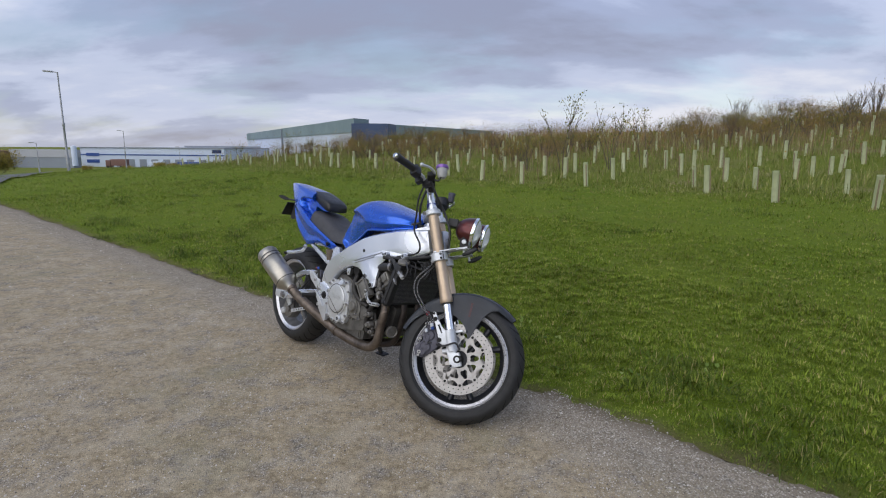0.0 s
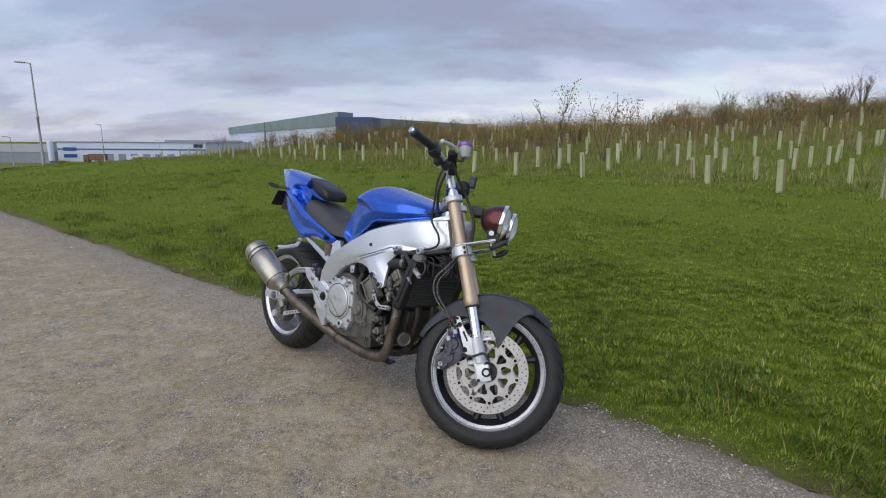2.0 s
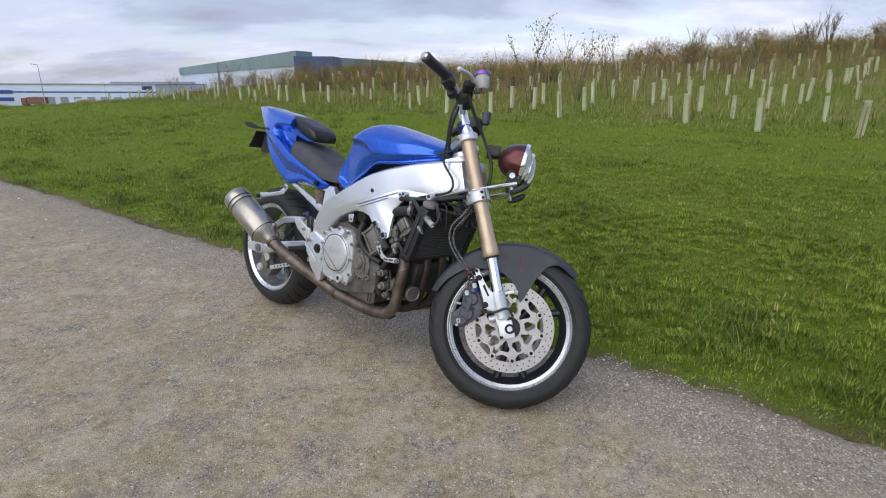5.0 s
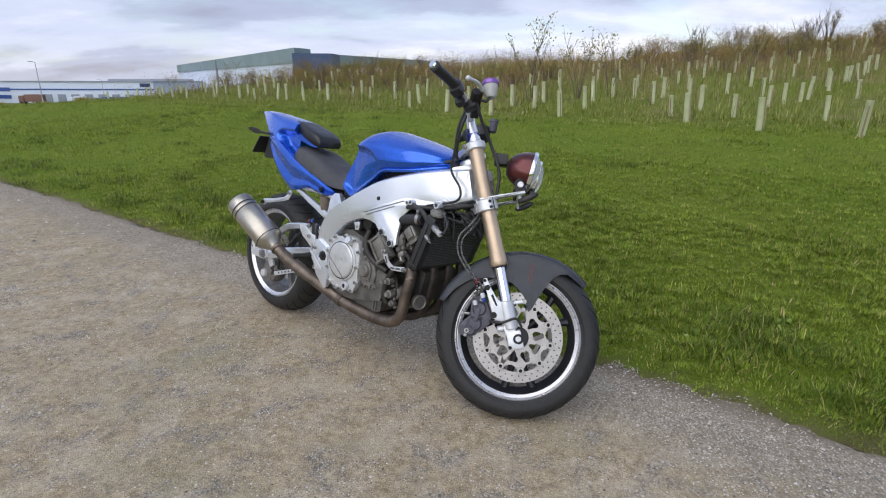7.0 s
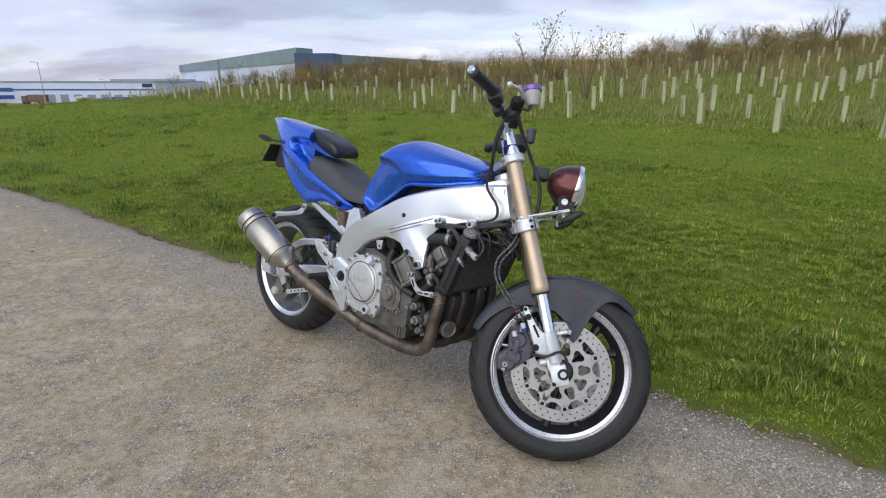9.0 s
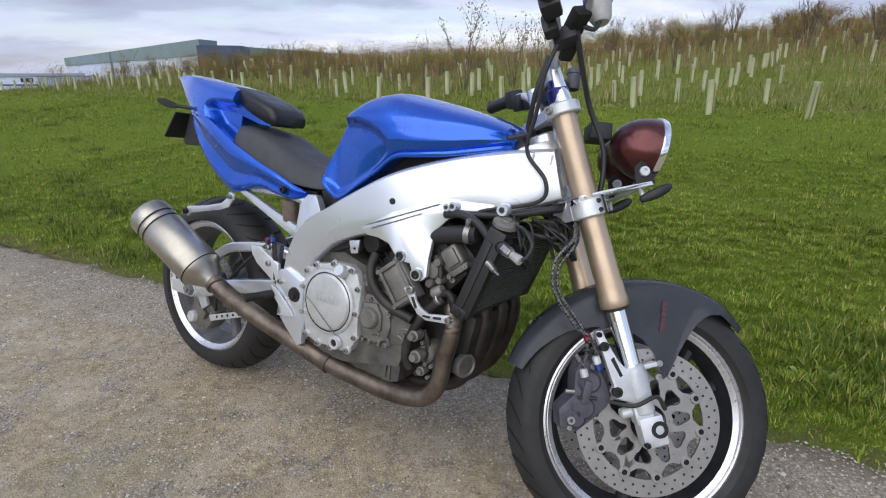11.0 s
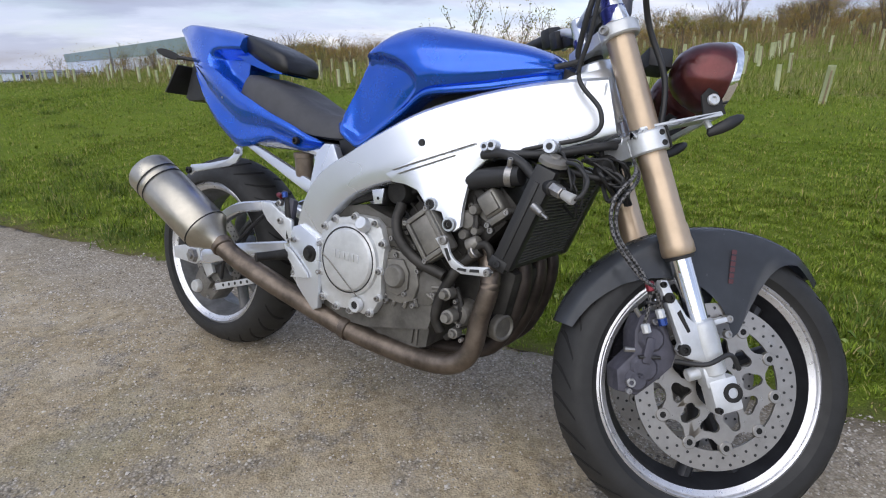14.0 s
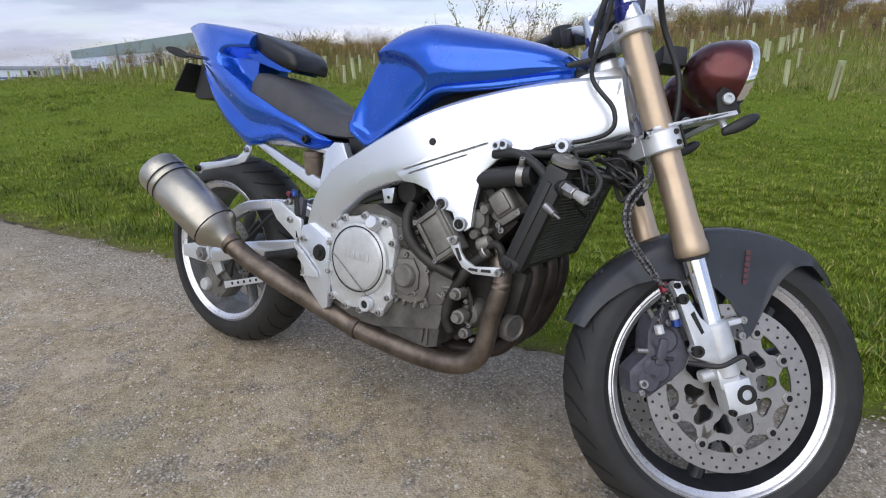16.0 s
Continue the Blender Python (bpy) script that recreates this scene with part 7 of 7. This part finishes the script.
# broad-leaved weeds along the verge
wd = []
for k in range(158):
    a0 = rng.uniform(1.7, 3.5) if k < 150 else rng.uniform(-1.5, 1.5)
    e0 = abs(rng.normal(0.0, 0.15)) - 0.03 if k < 150 else rng.uniform(0.03, 0.9)
    x0, y0 = spot(e0, a0)
    z0 = float(land(x0, y0))
    for j in range(rng.integers(5, 10)):
        q, l, wv = rng.uniform(0, 6.28), rng.uniform(0.014, 0.034), rng.uniform(0.008, 0.015)
        d, s = np.array((math.cos(q), math.sin(q), 0)), np.array((-math.sin(q), math.cos(q), 0))
        p = np.array((x0, y0, z0 + rng.uniform(0.008, 0.030))) + np.append(rng.normal(0, 0.05, 2), 0.0)
        up = np.array((0, 0, 1.0))
        tip = rng.uniform(-0.004, 0.022)
        wd.append([p, p + d * l * 0.25 + s * wv * 0.9 + up * 0.008, p + d * l * 0.75 + s * wv * 0.9 + up * (0.006 + tip), p + d * l + up * tip, p + d * l * 0.75 - s * wv * 0.9 + up * (0.006 + tip), p + d * l * 0.25 - s * wv * 0.9 + up * 0.008])
wv_ = np.array(wd)
M["weed"] = leafy("broad_weed_leaves", [(0.0, (0.10, 0.16, 0.030)), (0.6, (0.19, 0.27, 0.055)), (1.0, (0.31, 0.36, 0.11))])
b = np.arange(len(wv_))[:, None] * 6
weeds = mesh_np("verge_weeds", wv_.reshape(-1, 3), np.concatenate([b + np.array(t) for t in ((0, 1, 3), (1, 2, 3), (0, 3, 5), (3, 4, 5))], 1), "weed", 3)
tagged(weeds, "broad-leaved green weeds along the path's edge", "weeds", kind="stuff")

# ---- far road, lamps and buildings ----
road = bmesh.new()
cor = [(-14.0, 15.3), (-24.0, 30.0), (-48, 34), (-60, 20), (-30, 11.5)]
vs = []
n = 24
grid = []
for i in range(n + 1):
    t = i / n
    p0 = (cor[0][0] + (cor[1][0] - cor[0][0]) * t, cor[0][1] + (cor[1][1] - cor[0][1]) * t)
    p1 = (cor[4][0] + (cor[2][0] - cor[4][0]) * t, cor[4][1] + (cor[2][1] - cor[4][1]) * t)
    row = []
    for j in range(13):
        s_ = j / 12
        xx, yy = p0[0] + (p1[0] - p0[0]) * s_, p0[1] + (p1[1] - p0[1]) * s_
        row.append(road.verts.new((xx, yy, float(land(xx, yy)) + 0.06)))
    grid.append(row)
for i in range(n):
    for j in range(12):
        road.faces.new((grid[i][j], grid[i + 1][j], grid[i + 1][j + 1], grid[i][j + 1]))
tagged(part("road", road, "asphalt"), "grey asphalt road beyond the lawn", "road", kind="structure")


def street_lamp(x, y, h, turn):
    z = float(land(x, y)) - 0.1
    root = new("street_lamp")
    root.matrix_world = Matrix.Translation((x, y, z)) @ Matrix.Rotation(turn, 4, "Z")
    part("pole", rings(bmesh.new(), [[(r * math.cos(t), r * math.sin(t), q) for t in np.linspace(0, 6.2832, 12, endpoint=False)] for q, r in ((0, 0.13), (1.5, 0.12), (1.55, 0.09), (h * 0.47, 0.08), (h * 0.48, 0.11), (h * 0.50, 0.11), (h * 0.51, 0.07), (h, 0.05))]), "galv", root)
    part("arm", pipe([(0, 0, h - 0.05), (-0.3, 0, h + 0.02), (-0.6, 0, h + 0.05)], 0.04, 8, 4), "galv", root)
    part("lantern", box((0.75, 0.28, 0.12), pose(-0.75, 0, h + 0.06, 0, 4, 0), 0.04), "galv", root, "flat grey lantern")
    return tagged(root, "tall grey street lamp with a flat lantern", "street lamp", "street lamps beyond the lawn")


street_lamp(-33.9, 44.0, 8.2, 0.1)
street_lamp(-69.0, 105.0, 8.2, 0.2)
street_lamp(-88.3, 160.0, 7.4, 0.2)
street_lamp(-74.8, 90.0, 5.4, 0.3)


def wall_block(corners, z0, z1, name, parent, mat):
    """An upright prism over a ground plan."""
    bm = bmesh.new()
    rings(bm, [[(x, y, z) for x, y in corners] for z in (z0, z1)])
    return part(name, bm, mat, parent, "", 20)


def strip_on(p, q, z0, z1, out, mat, name, parent, label=""):
    """A shallow band or window let on to a wall between two points of the plan."""
    p, q = Vector((*p, 0)), Vector((*q, 0))
    nrm = Vector((q.y - p.y, p.x - q.x, 0)).normalized() * out
    bm = bmesh.new()
    rings(bm, [[tuple(p + nrm * k + Vector((0, 0, z))) for k, z in ((-1, z0), (1, z0), (1, z1), (-1, z1))], [tuple(q + nrm * k + Vector((0, 0, z))) for k, z in ((-1, z0), (1, z0), (1, z1), (-1, z1))]])
    return part(name, bm, mat, parent, label, 20)


big_shed = new("warehouse")
big_shed.location = (-60, 240, -7)
tagged(big_shed, "large warehouse with grey-green upper and white lower cladding", "warehouse")


def under(ob, parent):
    ob.matrix_parent_inverse = Matrix.Translation(-parent.location)
    return ob


A0, A1, A2, A3 = (-36.6, 168.0), (-156.0, 372.0), (-95.0, 410.0), (-33.7, 174.7)
under(wall_block([A0, A1, A2, A3], -9, 5.9, "lower_wall", big_shed, "clad_white"), big_shed)
under(wall_block([(A0[0] + 0.1, A0[1] - 0.6), (A1[0] - 0.6, A1[1]), A2, (A3[0] + 0.5, A3[1])], 5.9, 10.2, "upper_wall", big_shed, "clad_green"), big_shed)
rear = [(-27.0, 173.9), (-45.0, 200.0), (-14.0, 262.0), (8.0, 232.0)]
under(wall_block(rear, -9, 5.2, "rear_hall", big_shed, "clad_white"), big_shed)
under(wall_block([(x_ + 0.3, y_ - 0.4) for x_, y_ in rear], 5.2, 8.7, "rear_hall_top", big_shed, "clad_green"), big_shed)
for t in (0.47,):
    c = (A0[0] + (A1[0] - A0[0]) * t, A0[1] + (A1[1] - A0[1]) * t)
    d = (A0[0] + (A1[0] - A0[0]) * (t + 0.004), A0[1] + (A1[1] - A0[1]) * (t + 0.004))
    under(strip_on(c, d, -5, 10.1, 0.9, "clad_grey", "downpipe", big_shed), big_shed)
under(wall_block([(-35.5, 159.5), (-35.5, 168), (-23.5, 168), (-24.7, 159.5)], -8, 8.3, "office_block", big_shed, "clad_blue"), big_shed)
white = new("warehouse")
white.location = (-160, 265, -9)
tagged(white, "long white warehouse with pale blue bands", "warehouse")
under(wall_block([(-194, 260), (-194, 330), (-110, 330), (-121, 260)], -9.5, 0.15, "wall", white, "clad_white"), white)
under(wall_block([(-194.4, 259.6), (-194.4, 330.4), (-109.6, 330.4), (-120.6, 259.6)], 0.15, 0.55, "roof_edge", white, "clad_grey"), white)
under(strip_on((-194, 260), (-121, 260), -3.4, -2.8, 0.15, "lorry_blue", "blue_band", white), white)
for z in (-3.0, -6.2):
    under(strip_on((-191, 260), (-184.5, 260), z - 0.9, z + 0.7, 0.2, "lorry_blue", "window", white), white)
for k in range(8):
    under(strip_on((-176 + 6 * k, 260), (-172.5 + 6 * k, 260), -9, -5.2, 0.25, "clad_grey", "loading_door", white), white)
under(strip_on((-127, 260), (-122.5, 260), -2.0, -0.4, 0.2, "far_glass", "window", white), white)
grey = new("warehouse")
grey.location = (-185, 232, -9)
tagged(grey, "low grey industrial building with a red-brown end", "warehouse")
under(wall_block([(-204, 230), (-204, 235), (-175.5, 235), (-175.5, 230)], -9.5, -4.0, "lower_wall", grey, "clad_grey"), grey)
under(wall_block([(-204.2, 229.8), (-204.2, 235), (-175.3, 235), (-175.3, 229.8)], -4.0, -0.6, "upper_wall", grey, "clad_pale"), grey)
under(wall_block([(-222, 226), (-222, 250), (-205, 250), (-205, 226)], -9.5, -1.2, "brick_end", grey, "brick_far"), grey)
low = new("warehouse")
low.location = (-150, 330, -9)
tagged(low, "low pale grey building behind the lawn", "warehouse")
under(wall_block([(-176, 325), (-176, 350), (-128, 350), (-128, 325)], -9.5, 1.6, "wall", low, "clad_grey"), low)
silo = new("storage_tank")
silo.location = (-173, 228, -7.5)
tagged(silo, "white upright storage tank beside the buildings", "storage tank")
part("vessel", rings(bmesh.new(), [[(r * math.cos(t), r * math.sin(t), z) for t in np.linspace(0, 6.2832, 20, endpoint=False)] for z, r in ((0, 1.1), (8.0, 1.1), (8.5, 0.8), (8.7, 0.2))]), "clad_white", silo)


def lorry(x, y, length, cab_mat, box_mat):
    z = float(land(x, y))
    root = new("lorry")
    root.location = (x, y, z)
    tagged(root, "parked lorry with a box body beside the warehouse", "lorry", "lorries in the yard")
    part("trailer", box((length, 2.6, 2.9), Matrix.Translation((length / 2, 0, 2.4)), 0.05), box_mat, root)
    part("cab", box((2.2, 2.5, 3.0), Matrix.Translation((-1.4, 0, 1.9)), 0.25), cab_mat, root)
    for k in (-1.5, length * 0.65, length * 0.8):
        for s_ in (-1.1, 1.1):
            part("wheel", lathe([(0.1, -0.15), (0.5, -0.15), (0.5, 0.15), (0.1, 0.15)], 16, Matrix.Translation((k, s_, 0.5))), "rubber", root)


lorry(-142, 236, 4, "clad_white", "clad_white")
lorry(-132, 238, 10, "lorry_blue", "lorry_blue")
lorry(-118, 239, 9, "lorry_blue", "clad_grey")
lorry(-163, 238, 7, "brick_far", "brick_far")
lorry(-105, 236, 3, "yellow", "yellow")
# hedge by the far road
hb = bush(2.4, 2.1, 22, 14000, 0.06, "hedge_leaf", 31)
hb.name = "hedge"
tagged(hb, "yellow-green hedge bush beside the far road", "hedge", "hedge bushes by the road")
hb.matrix_world = Matrix.Translation((-40.0, 40.2, float(land(-40.0, 40.2)) - 0.6))
for x, y in ((-40.6, 39.4), (-42.2, 41.0), (-44, 42), (-39.5, 42.5), (-41.5, 38.0)):
    copy_thing(hb, Matrix.Translation((x, y, float(land(x, y)) - 0.7)) @ Matrix.Rotation(x, 4, "Z"))
for x, y, s_ in ((-62, 105, 0.7), (-96, 170, 1.0), (-118, 180, 0.9), (-140, 190, 1.0)):
    c = copy_thing(hb, Matrix.Translation((x, y, float(land(x, y)) - 0.1)) @ Matrix.Rotation(x, 4, "Z"))
    c.scale = (s_, s_, s_)
